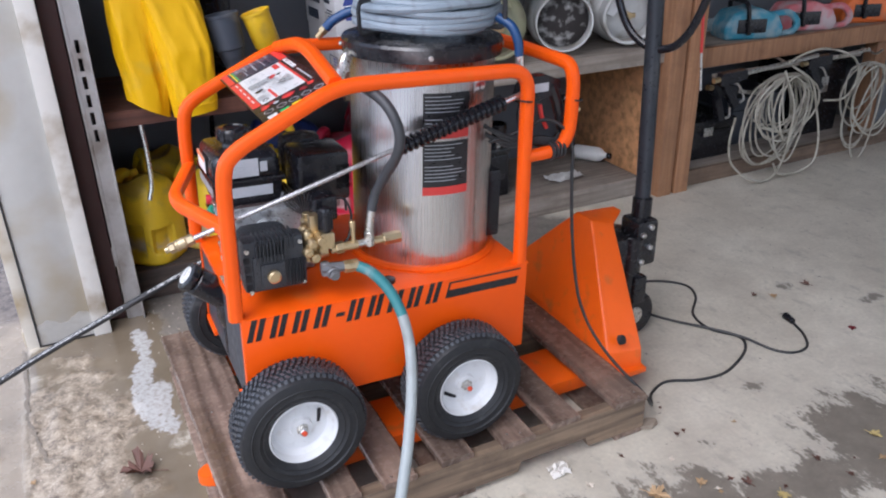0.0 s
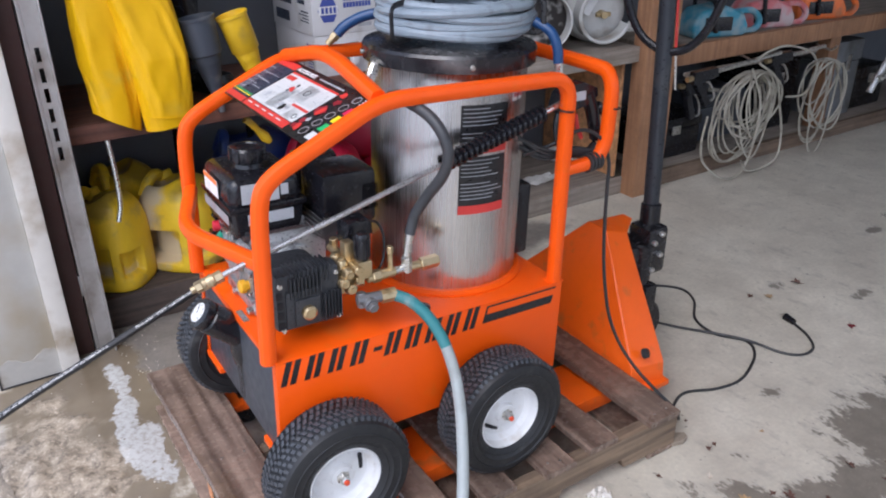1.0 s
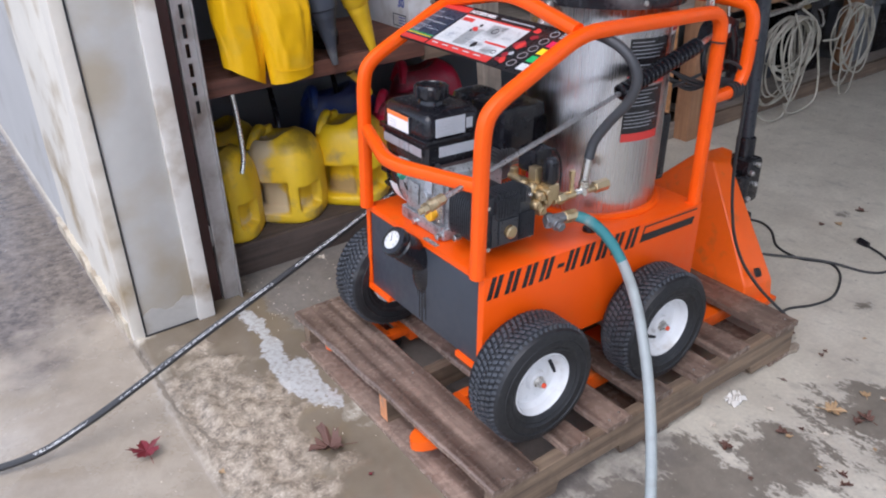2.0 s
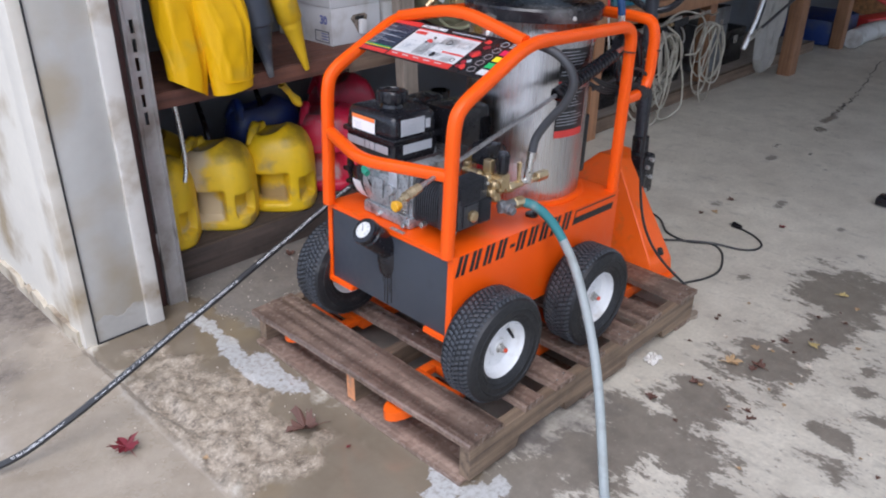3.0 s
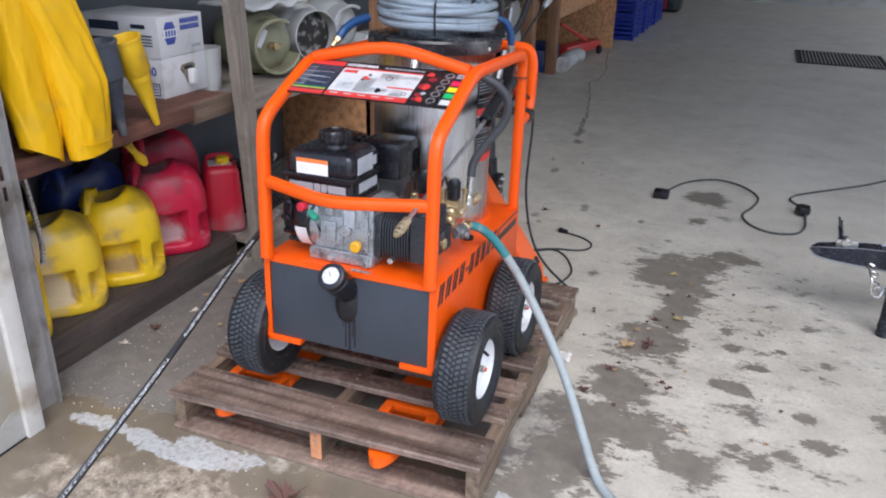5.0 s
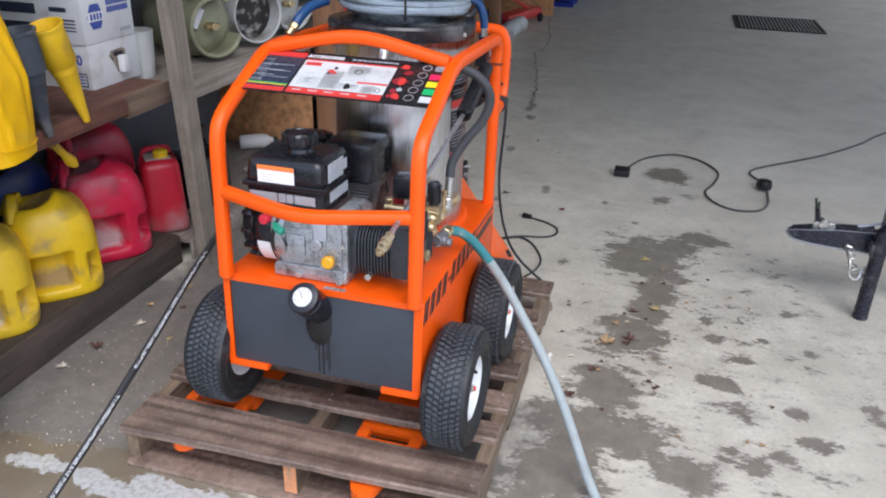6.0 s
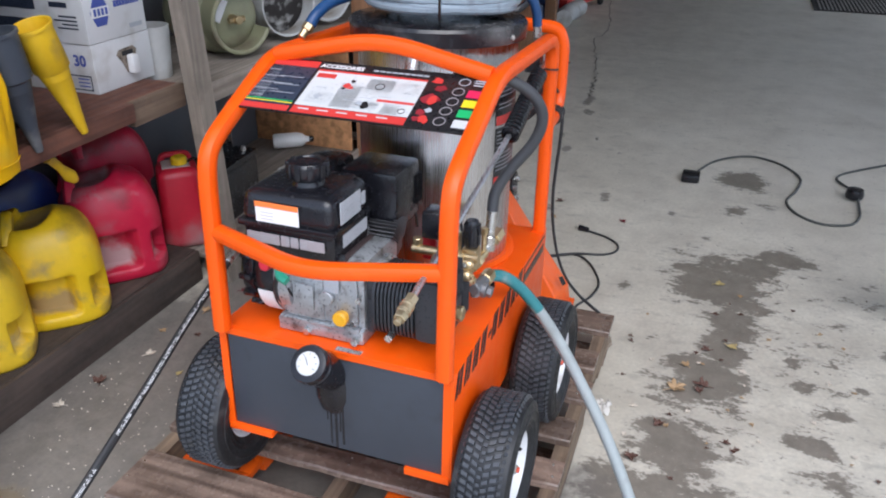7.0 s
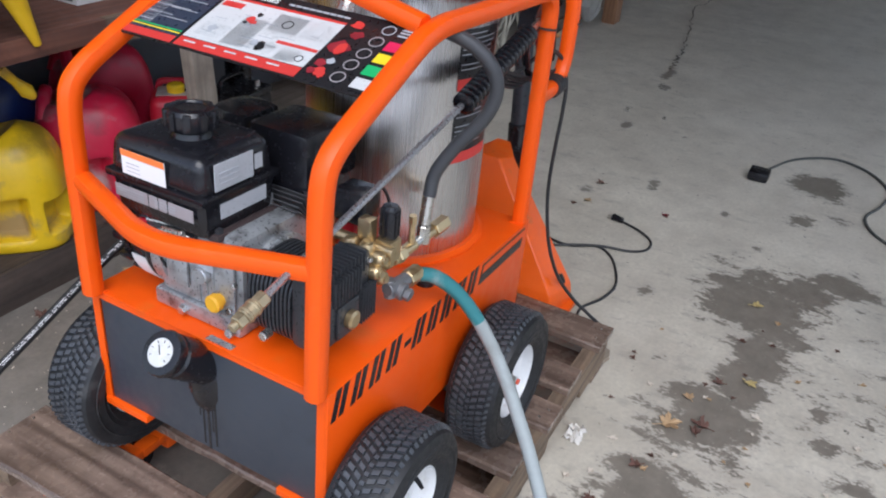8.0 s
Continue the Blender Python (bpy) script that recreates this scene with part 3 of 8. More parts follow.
def door_track():
    t = thing("door_track", "galvanised overhead door track with slotted web", "door track")
    g = Geo()
    x0, x1, y0 = 0.045, 0.108, 2.905
    g.box((x0, y0, 0.0), (x0 + 0.012, y0 + 0.05, 2.7), 0.002)
    z = 0.0
    slots = [0.712 + 0.062 * i for i in range(6)]
    for s in slots:
        g.box((x0 + 0.012, y0, z), (x1, y0 + 0.006, s))
        g.box((x0 + 0.012, y0, s), (x0 + 0.024, y0 + 0.006, s + 0.044))
        g.box((x0 + 0.038, y0, s), (x1, y0 + 0.006, s + 0.044))
        z = s + 0.044
    g.box((x0 + 0.012, y0, z), (x1, y0 + 0.006, 2.7))
    g.box((x1 - 0.006, y0 - 0.025, 0.0), (x1, y0, 2.7), 0.002)
    part("rail", g, RAIL, t)
    part("bracket", Geo().box((-0.01, 2.918, 0.22), (0.06, 2.926, 0.30), 0.002), RAIL, t)
    return t


door_track()


def floor_crack(pts, w, seed, jig=0.018, ma=None):
    """A ragged hairline crack, a ribbon just over the slab."""
    rnd = random.Random(seed)
    P = spline([(x, y, 0.0) for x, y in pts], 14)
    v, f = [], []
    for i, p in enumerate(P):
        d = (P[min(i + 1, len(P) - 1)] - P[max(i - 1, 0)]).normalized()
        k = Vector((-d.y, d.x, 0))
        o = k * rnd.uniform(-jig, jig)
        h = w * rnd.uniform(0.35, 1.0) * (1 if 0 < i < len(P) - 1 else 0.1)
        v += [p + o + k * h + Vector((0, 0, 0.004)), p + o - k * h + Vector((0, 0, 0.004))]
    f = [(2 * i, 2 * i + 2, 2 * i + 3, 2 * i + 1) for i in range(len(P) - 1)]
    structure("floor_crack", Geo().add(v, f), ma or CRACK, "thin dark crack in the concrete floor", "crack")


CRACK = mk("crack_dirt", (0.13, 0.12, 0.105), 0.9, 0, 0.3, 30)
GROOVE = mk("muddy_groove", (0.215, 0.180, 0.138), 0.35, 0, 0.3, 14)
floor_crack([(4.42, 2.07), (4.62, 2.095), (4.96, 2.13)], 0.011, 5)
floor_crack([(4.96, 2.13), (5.4, 2.2), (6.25, 2.36), (6.74, 2.33), (8.6, 2.6)], 0.0055, 3)
floor_crack([(3.99, 2.015), (4.05, 2.03), (4.11, 2.03)], 0.010, 6)
floor_crack([(3.49, 2.07), (3.53, 2.075), (3.58, 2.07)], 0.009, 7)
floor_crack([(3.51, 1.865), (3.56, 1.87)], 0.010, 9, 0.006)
floor_crack([(-0.322, 2.84), (-0.315, 2.62), (-0.310, 2.40), (-0.285, 2.25), (-0.25, 2.08)], 0.008, 8, 0.0035, GROOVE)


# ---- pallet ----
def pallet():
    t = thing("pallet", "weathered brown wooden shipping pallet, wet and scuffed", "pallet")
    x0, x1, y0, y1 = 0.160, 1.375, 1.447, 2.463
    rnd = random.Random(4)
    for a, b in [(0.157, 0.300), (0.394, 0.472), (0.534, 0.627), (0.698, 0.796), (0.882, 0.980), (1.040, 1.138), (1.256, 1.372)]:
        g = Geo()
        n, ya, yb = 14, y0 - rnd.uniform(-0.004, 0.012), y1 + rnd.uniform(-0.012, 0.006)
        sk = rnd.uniform(-0.006, 0.006)
        v, f = [], []
        for i in range(n + 1):
            u = i / n
            y = ya + (yb - ya) * u
            wav = 0.0015 * math.sin(6 * u + a * 20)
            e0, e1 = rnd.uniform(-0.002, 0.002), rnd.uniform(-0.002, 0.002)
            xa, xb = a + e0 + sk * u - (0.026 * u if a < 0.2 else 0), b + e1 + sk * u
            v += [(xa, y, 0.123), (xa, y, 0.138 + wav), (xa + 0.004, y, 0.142 + wav), (xb - 0.004, y, 0.142 + wav), (xb, y, 0.138 + wav), (xb, y, 0.123)]
        for i in range(n):
            f += [(i * 6 + k, i * 6 + (k + 1) % 6, i * 6 + 6 + (k + 1) % 6, i * 6 + 6 + k) for k in range(6)]
        f += [tuple(range(6)), tuple(reversed(range(n * 6, n * 6 + 6)))]
        board = part("deck_board", g.add(v, f), PALLET_TOP, t)
        for y in (y0 + 0.02, (y0 + y1) / 2 - 0.006, y1 - 0.02):
            for dx in (0.3, 0.7):
                q = Matrix.Translation((a + (b - a) * dx + rnd.uniform(-0.006, 0.006), y + rnd.uniform(-0.006, 0.006), 0.1415))
                part("nail", Geo().lathe([(0.0035, 0), (0.003, 0.0012)], 8, q), ZINC, board)
    for y in (y0 + 0.001, (y0 + y1) / 2 - 0.019, y1 - 0.039):
        pr = [(x0, 0.017), (x0 + 0.20, 0.017)] + [(x0 + 0.20 + 0.012, 0.050), (x0 + 0.43, 0.050), (x0 + 0.44, 0.017)] + [(x1 - 0.44, 0.017), (x1 - 0.43, 0.050), (x1 - 0.212, 0.050), (x1 - 0.20, 0.017), (x1, 0.017), (x1, 0.1225), (x0, 0.1225)]
        part("stringer", Geo().prism(pr, y, y + 0.038, "y"), PALLET_SIDE, t)
    for a, b in [(0.135, 0.245), (0.70, 0.80), (1.27, 1.37)]:
        part("bottom_board", Geo().box((a, y0 + rnd.uniform(-0.01, 0.02), 0.001), (b, y1 - rnd.uniform(0, 0.02), 0.0165), 0.003), PALLET_TOP, t)
    part("paint_mark", Geo().box((0.1585, 1.937, 0.020), (0.1605, 1.973, 0.119)), mk("faded_orange_spray", (0.60, 0.26, 0.12), 0.8, 0, 0.25, 30, dirt=(0.3, 0.2, 0.14), dirt_amt=0.3, dirt_scale=40), t, "faded orange spray mark")
    return t


pallet()


# ---- hot-water pressure washer ----
PITCH = 2.3
WASHER_AT = pose(0.246, 1.625, 0.0, 0, PITCH, 0)


def L(x, y, z):
    """A place in the room, told in the washer's own axes."""
    return (x - 0.246 - 0.0402 * z, y - 1.625, z + 0.0402 * (x - 0.246))


def S(x, z):
    """Length along the washer at height z, set back for its lean."""
    return x + 0.024 - 0.0402 * z


TREAD = mk("dusty_tread_rubber", (0.050, 0.055, 0.064), 0.48, 0, 0.25, 20, 0.1, 0.1, 200, dirt=(0.07, 0.07, 0.07), dirt_amt=0.15, dirt_scale=30)
RED_REFLECTION = mk("red_reflection_tone", (0.55, 0.02, 0.03), 0.4)
WET_BEAD = mk("water_on_black", (0.012, 0.012, 0.015), 0.04, 0, 0.05, 8, coat=0.5)
FIN_DARK = mk("dark_cast_fins", (0.10, 0.10, 0.105), 0.4, 0.4, 0.2, 20)
SIGN_WHITE = mk("printed_white", (0.60, 0.61, 0.61), 0.35, 0, 0.06, 14)
SIGN_GREY = mk("printed_pale_grey", (0.535, 0.55, 0.555), 0.35, 0, 0.18, 30)
DARK_RED = mk("dark_red_print", (0.26, 0.02, 0.03), 0.4, 0, 0.3, 30)
ROUND = [(math.copysign(abs(math.cos(radians(9 * k))) ** 0.55, math.cos(radians(9 * k))), math.copysign(abs(math.sin(radians(9 * k))) ** 0.55, math.sin(radians(9 * k)))) for k in range(40)]
DRIP = mk("drip_stain", (0.013, 0.014, 0.018), 0.16)


DULL_LABEL = mk("dull_grey_label", (0.34, 0.31, 0.32), 0.5, 0, 0.1, 30)
BARREL = mk("bright_stainless_sheet", (0.57, 0.565, 0.57), 0.27, 1.0, 0.05, 4, 0.04, 0.018, 0.8, stretch=(40, 40, 0.06))
BARREL.node_tree.nodes["Principled BSDF"].inputs["Anisotropic"].default_value = 0.92
around = BARREL.node_tree.nodes.new("ShaderNodeTangent")
around.direction_type, around.axis = "RADIAL", "Z"
BARREL.node_tree.links.new(around.outputs[0], BARREL.node_tree.nodes["Principled BSDF"].inputs["Tangent"])


def tyre_geo(r, w):
    g = Geo()
    h = w / 2
    prof = [(r * 0.50, -h * 0.62), (r * 0.55, -h * 0.80), (r * 0.72, -h * 0.97), (r * 0.84, -h * 0.99), (r * 0.93, -h * 0.90), (r * 0.955, -h * 0.76), (r * 0.966, -h * 0.4),
            (r * 0.967, 0), (r * 0.966, h * 0.4), (r * 0.955, h * 0.76), (r * 0.93, h * 0.90), (r * 0.84, h * 0.99), (r * 0.72, h * 0.97), (r * 0.55, h * 0.80), (r * 0.50, h * 0.62)]
    ridges = [(0.60, 0.855), (0.615, 0.895), (0.63, 0.880), (0.67, 0.925), (0.685, 0.960), (0.70, 0.945), (0.785, 0.975), (0.80, 1.015), (0.815, 0.985)]
    prof = prof[:2] + [(r * a, -h * b) for a, b in ridges] + prof[3:12] + [(r * a, h * b) for a, b in reversed(ridges)] + prof[13:]
    g.lathe(prof, 48, caps=False)
    carcass, g = g, Geo()
    n = 64
    for row, (z0, z1, ofs, skew) in enumerate([(-0.93, -0.68, 0.0, 0.10), (-0.61, -0.39, 0.5, 0.35), (-0.33, -0.12, 0.0, 0.45), (-0.07, 0.07, 0.5, 0.0), (0.12, 0.33, 0.0, -0.45), (0.39, 0.61, 0.5, -0.35), (0.68, 0.93, 0.0, -0.10)]):
        for i in range(n):
            a0 = 2 * math.pi * (i + ofs) / n
            wd = 2 * math.pi / n * (0.62 if row != 3 else 0.5)
            v = []
            for dr in (-0.012, 0.006):
                for zz, sg in ((z0, -1), (z1, 1)):
                    drop = 0.020 * r / 0.17 * max(0, abs(zz) - 0.7) / 0.23
                    for e in (0, 1):
                        k = 0.86 if dr > 0 else 1.0
                        an = a0 + (e - 0.5) * wd * k + skew * sg * wd * 0.6
                        rr = r - 0.006 + dr - drop
                        v.append((rr * math.cos(an), rr * math.sin(an), zz * h * (1 if dr < 0 else 0.985)))
            g.add(v, [(0, 1, 3, 2), (4, 6, 7, 5), (0, 4, 5, 1), (2, 3, 7, 6), (0, 2, 6, 4), (1, 5, 7, 3)])
    return carcass, g


def wheel(root, name_label, x, y, z, r, side, turn):
    """side: -1 for wheels whose face looks to -y, 1 for the others."""
    m = Matrix.Translation((x, y, z)) @ pose(0, 0, 0, 90 if side < 0 else -90, 0, 0) @ pose(0, 0, 0, 0, 0, turn)
    w = new("wheel")
    w.parent, w.matrix_local = root, m
    w["label"] = name_label
    R = r * 0.520
    carcass, tread = tyre_geo(r, 0.122)
    part("tyre", carcass, RUBBER, w, "black turf tyre with block tread")
    part("tread", tread, TREAD, w, kind="stuff")
    g = Geo()
    g.lathe([(R * 1.00, 0.030), (R * 1.03, 0.044), (R * 0.985, 0.047), (R * 0.955, 0.040), (R * 0.93, 0.024), (R * 0.80, 0.012), (R * 0.55, 0.010), (R * 0.34, 0.014), (R * 0.30, 0.026), (0.0005, 0.027)], 48, caps=False)
    g.lathe([(R * 1.00, 0.030), (R * 0.97, -0.03), (R * 1.0, -0.045), (R * 0.90, -0.044), (R * 0.5, -0.03), (0.0005, -0.03)], 48, caps=False)
    part("rim", g, WHITE_RIM, w, "white painted steel rim")
    part("hub_nut", Geo().lathe([(0.016, 0.026), (0.016, 0.030), (0.0115, 0.031), (0.011, 0.044), (0.008, 0.046), (0.0005, 0.046)], 6, caps=False), ZINC, w, "zinc axle nut")
    part("axle_end", Geo().lathe([(0.0065, 0.044), (0.0065, 0.051), (0.0005, 0.052)], 12, caps=False), mk("red_paint_mark", (0.72, 0.08, 0.03), 0.5), w, "red-marked axle end")
    a = Vector((R * 0.70, 0, 0.012))
    part("valve_stem", Geo().tube([a, a + Vector((-0.010, 0.0, 0.022)), a + Vector((-0.016, 0.0, 0.032))], [0.0055, 0.005, 0.0038], 8), BLACK_PL, w)
    return w


def spring_rings(g, a, b, r, n, wire):
    a, b = Vector(a), Vector(b)
    q = (b - a).to_track_quat("Z", "Y").to_matrix().to_4x4()
    ln = (b - a).length
    for i in range(n):
        g.lathe([(r - wire, 0), (r, ln / n * 0.22), (r, ln / n * 0.52), (r - wire, ln / n * 0.74)], 14, Matrix.Translation(a + (b - a) * (i / n)) @ q, caps=True)
    return g


def cyl(g, a, b, r, n=16, r2=None):
    """A round bar between two points with eased ends."""
    a, b = Vector(a), Vector(b)
    q = Matrix.Translation(a) @ (b - a).to_track_quat("Z", "Y").to_matrix().to_4x4()
    ln, r2 = (b - a).length, r2 or r
    e = min(r, r2) * 0.12
    return g.lathe([(r - e, 0), (r, e), (r2, ln - e), (r2 - e, ln)], n, q)


def washer():
    root = thing("pressure_washer", "orange hot-water pressure washer with petrol engine and stainless heater", "pressure washer", WASHER_AT)
    W, LEN, Z0, Z1 = 0.54, 0.786, 0.340, 0.600
    # base tank of folded sheet
    part("top_plate", Geo().box((0.0, 0.0, Z1 - 0.004), (LEN, W, Z1), 0.0015), ORANGE, root)
    part("side_panel", Geo().box((0.0, 0.0, Z0), (LEN, 0.004, Z1 - 0.004), 0.001), ORANGE, root)
    part("side_panel", Geo().box((0.0, W - 0.004, Z0), (LEN, W, Z1 - 0.004), 0.001), ORANGE, root)
    part("rear_panel", Geo().box((LEN - 0.004, 0.004, Z0), (LEN, W - 0.004, Z1 - 0.004)), ORANGE, root)
    part("bottom_plate", Geo().box((0.02, 0.004, Z0 + 0.002), (LEN - 0.004, W - 0.004, Z0 + 0.006)), ORANGE, root)
    part("front_flange", Geo().box((0.0, 0.0042, Z1 - 0.016), (0.003, W - 0.0042, Z1 - 0.0042)), ORANGE, root)
    for y, fw in ((0.0042, 0.0175), (W - 0.0182, 0.014)):
        part("front_flange", Geo().box((0.0, y, Z0), (0.003, y + fw, Z1 - 0.0162)), ORANGE, root)
    for a, b in ((0.0042, 0.105), (W - 0.115, W - 0.0042)):
        part("corner_tab", Geo().box((-0.004, a, Z0 - 0.008), (0.03, b, Z0 + 0.008), 0.001), ORANGE, root)
    part("front_panel", Geo().box((0.0035, 0.022, Z0 + 0.0085), (0.019, W - 0.019, Z1 - 0.017), 0.003), DARK_PANEL, root, "dark grey tank face with drip marks")
    for y, w, z in ((0.246, 0.005, 0.362), (0.2535, 0.003, 0.395), (0.262, 0.006, 0.350), (0.275, 0.004, 0.358), (0.284, 0.002, 0.42)):
        part("drip_mark", Geo().box((0.0028, y, z), (0.0034, y + w, 0.53)), DRIP, root)
    # fuel filler with dial
    fil = part("filler_neck", cyl(Geo(), L(0.302, 1.901, 0.515), L(0.211, 1.903, 0.598), 0.038, 24), BLACK_PL, root, "black filler neck with a dial cap")
    part("filler_body", Geo().lathe([(0.0005, -0.030), (0.018, -0.026), (0.034, -0.010), (0.043, 0.02), (0.044, 0.055), (0.041, 0.085), (0.030, 0.10)], 24, Matrix.Translation(L(0.286, 1.900, 0.455)) @ Matrix.Diagonal((0.75, 1, 1, 1))), BLACK_PL, root)
    ax = (Vector(L(0.191, 1.903, 0.617)) - Vector(L(0.211, 1.903, 0.598))).normalized()
    q = Matrix.Translation(L(0.207, 1.903, 0.602)) @ ax.to_track_quat("Z", "Y").to_matrix().to_4x4()
    part("cap_ring", Geo().lathe([(0.038, 0), (0.040, 0.010), (0.037, 0.018), (0.0245, 0.0205)], 28, q), BLACK_PL, fil)
    part("dial_face", Geo().lathe([(0.0245, 0.0196), (0.0240, 0.0212), (0.0005, 0.0222)], 28, q, caps=False), mk("white_dial", (0.60, 0.60, 0.58), 0.25, coat=0.3), fil, "white dial face")
    for k in range(7):
        part("dial_tick", Geo().box((-0.0006, 0.016, 0.0212), (0.0006, 0.0205, 0.0224), 0, q @ pose(0, 0, 0, 0, 0, -120 + 40 * k)), INK, fil)
    part("dial_needle", Geo().box((-0.0008, -0.004, 0.0223), (0.0008, 0.013, 0.0230), 0, q @ pose(0, 0, 0, 0, 0, 35)), INK, fil)
    part("identity_plate", Geo().box((0.004, 0.205, Z1 + 0.0003), (0.018, 0.262, Z1 + 0.0015)), ZINC, root, "small bare metal plate")

    # brand lettering as slanted plain strokes, and the stripe behind it
    def slant(x0, x1, z0, z1, g):
        k = 0.28
        g.prism([(x0 + (z0 - 0.535) * k, z0), (x1 + (z0 - 0.535) * k, z0), (x1 + (z1 - 0.535) * k, z1), (x0 + (z1 - 0.535) * k, z1)], -0.0012, 0.0004, "y")

    x, wd, hgt, base = 0.006, 0.040, 0.058, 0.541
    for i in range(10):
        if i == 4:
            g = Geo()
            slant(x, x + 0.022, base + 0.020, base + 0.030, g)
            part("mark_stroke", g, INK, root)
            x += 0.032
            continue
        g = Geo()
        slant(x, x + 0.0135, base, base + hgt, g)
        slant(x + 0.021, x + 0.0345, base, base + hgt, g)
        part("mark_stroke", g, INK, root, "black brand mark stroke" if i == 0 else "")
        x += wd + 0.0145
    g = Geo()
    for zz, hh in ((0.546, 0.022), (0.587, 0.0045)):
        slant(0.532, 0.750, zz, zz + hh, g)
    slant(0.532, 0.537, 0.568, 0.587, g)
    part("stripe", g, INK, root)

    # frame of bent tube
    RT = 0.0175
    side = [(-0.008, 0.600), (0.010, 0.955), (0.030, 1.003), (0.288, 1.131), (0.785, 1.131), (0.772, 0.598)]
    for y in (0.018, W - 0.018):
        pth = fillet([(S(a, b), y, b) for a, b in side], 0.060, 8)
        part("frame_tube", Geo().tube(pth, RT, 12, 2.6), ORANGE, root)
    part("upper_crossbar", Geo().tube(fillet([(S(0.287, 1.134), 0.030, 1.134), (S(0.290, 1.186), W / 2, 1.186), (S(0.287, 1.134), W - 0.030, 1.134)], 0.09, 8), RT * 0.97, 12, 2.6), ORANGE, root)
    part("front_crossbar", Geo().tube(fillet([(S(0.004, 0.826), 0.030, 0.826), (S(-0.078, 0.822), W / 2 + 0.005, 0.822), (S(0.004, 0.826), W - 0.030, 0.826)], 0.07, 8), RT * 0.97, 12, 2.6), ORANGE, root)
    hp = [(0.770, 0.018, 0.903), (0.915, 0.018, 0.910), (0.925, 0.018, 1.130), (0.905, 0.085, 1.140), (0.905, W - 0.085, 1.140), (0.925, W - 0.018, 1.130), (0.915, W - 0.018, 0.910), (0.770, W - 0.018, 0.903)]
    part("push_handle", Geo().tube(fillet([(S(a, c), b, c) for a, b, c in hp], 0.075, 8), RT * 0.95, 12, 2.6), ORANGE, root)
    for y in (0.018, W - 0.018):
        for x in (-0.008, 0.772):
            part("weld_foot", Geo().box((max(x - 0.020, 0.0), y - 0.018, Z1), (x + 0.020, y + 0.018, Z1 + 0.003), 0.001), ORANGE, root)

    # accessories board on the sloping tubes
    O, U, V = Vector(L(0.390, 2.164, 1.052)), Vector((0, -0.526, 0)), Vector((0.164, 0, 0.070))
    nrm = U.cross(V).normalized()
    nrm = nrm if nrm.z > 0 else -nrm

    def on_sign(g, u0, v0, u1, v1, h0=0.002, h1=0.0026):
        p = [O + U * u0 + V * v0, O + U * u1 + V * v0, O + U * u1 + V * v1, O + U * u0 + V * v1]
        return g.add([w + nrm * h0 for w in p] + [w + nrm * h1 for w in p], [(3, 2, 1, 0), (4, 5, 6, 7), (0, 1, 5, 4), (1, 2, 6, 5), (2, 3, 7, 6), (3, 0, 4, 7)])

    sign = part("sign_board", on_sign(Geo(), 0, 0, 1, 1, -0.001, 0.002), INK, root, "printed accessories board in black, red and white")
    part("print_panel", on_sign(Geo(), 0.0, 0.12, 0.262, 0.84), NAVY, sign)
    part("print_band", on_sign(Geo(), 0.0, 0.85, 0.262, 0.97), RED, sign)
    part("print_band", on_sign(Geo(), 0.0, 0.02, 0.262, 0.115), RED, sign)
    part("print_line", on_sign(Geo(), 0.0, 0.155, 0.262, 0.17, 0.0026, 0.003), YELLOW_P, sign)
    part("print_line", on_sign(Geo(), 0.0, 0.185, 0.262, 0.20, 0.0026, 0.003), GREEN_P, sign)
    rnd = random.Random(7)
    part("print_shade", on_sign(Geo(), 0.0, 0.21, 0.12, 0.84, 0.0022, 0.0026), mk("grey_blue_print", (0.16, 0.18, 0.21), 0.4, 0, 0.3, 12), sign)
    for k in range(14):
        part("print_text", on_sign(Geo(), 0.015 + 0.03 * rnd.random(), 0.25 + k * 0.041, 0.10 + rnd.random() * 0.13, 0.259 + k * 0.041, 0.0027, 0.003), (NAVY, GREYTXT)[k % 3 == 0], sign)
    for k in range(3):
        part("print_text", on_sign(Geo(), 0.10 + 0.05 * rnd.random(), 0.33 + k * 0.15, 0.24, 0.339 + k * 0.15, 0.0027, 0.003), GREYTXT, sign)
    part("print_panel", on_sign(Geo(), 0.275, 0.155, 0.735, 0.80), SIGN_WHITE, sign)
    part("print_band", on_sign(Geo(), 0.275, 0.02, 0.735, 0.145), RED, sign)
    part("print_band", on_sign(Geo(), 0.275, 0.80, 0.735, 0.835), RED, sign)
    part("print_band", on_sign(Geo(), 0.285, 0.68, 0.365, 0.76, 0.0026, 0.003), RED, sign)
    part("print_band", on_sign(Geo(), 0.585, 0.36, 0.733, 0.40, 0.0026, 0.003), RED, sign)
    for u0, v0, u1, v1 in ((0.30, 0.22, 0.40, 0.42), (0.41, 0.19, 0.50, 0.60), (0.505, 0.20, 0.60, 0.34), (0.51, 0.44, 0.62, 0.75), (0.63, 0.45, 0.725, 0.74), (0.62, 0.17, 0.69, 0.34)):
        part("print_tile", on_sign(Geo(), u0, v0, u1, v1, 0.0022, 0.0026), SIGN_GREY, sign)
    Rm = Matrix((U.normalized(), V.normalized(), nrm)).transposed().to_4x4()
    part("print_title", text_geo("ACCESSORIES", 0.0160, Matrix.Translation(O + U * 0.365 + V * 0.905 + nrm * 0.0025) @ Rm, 0.0004), WHITE, sign, "white heading reading ACCESSORIES")
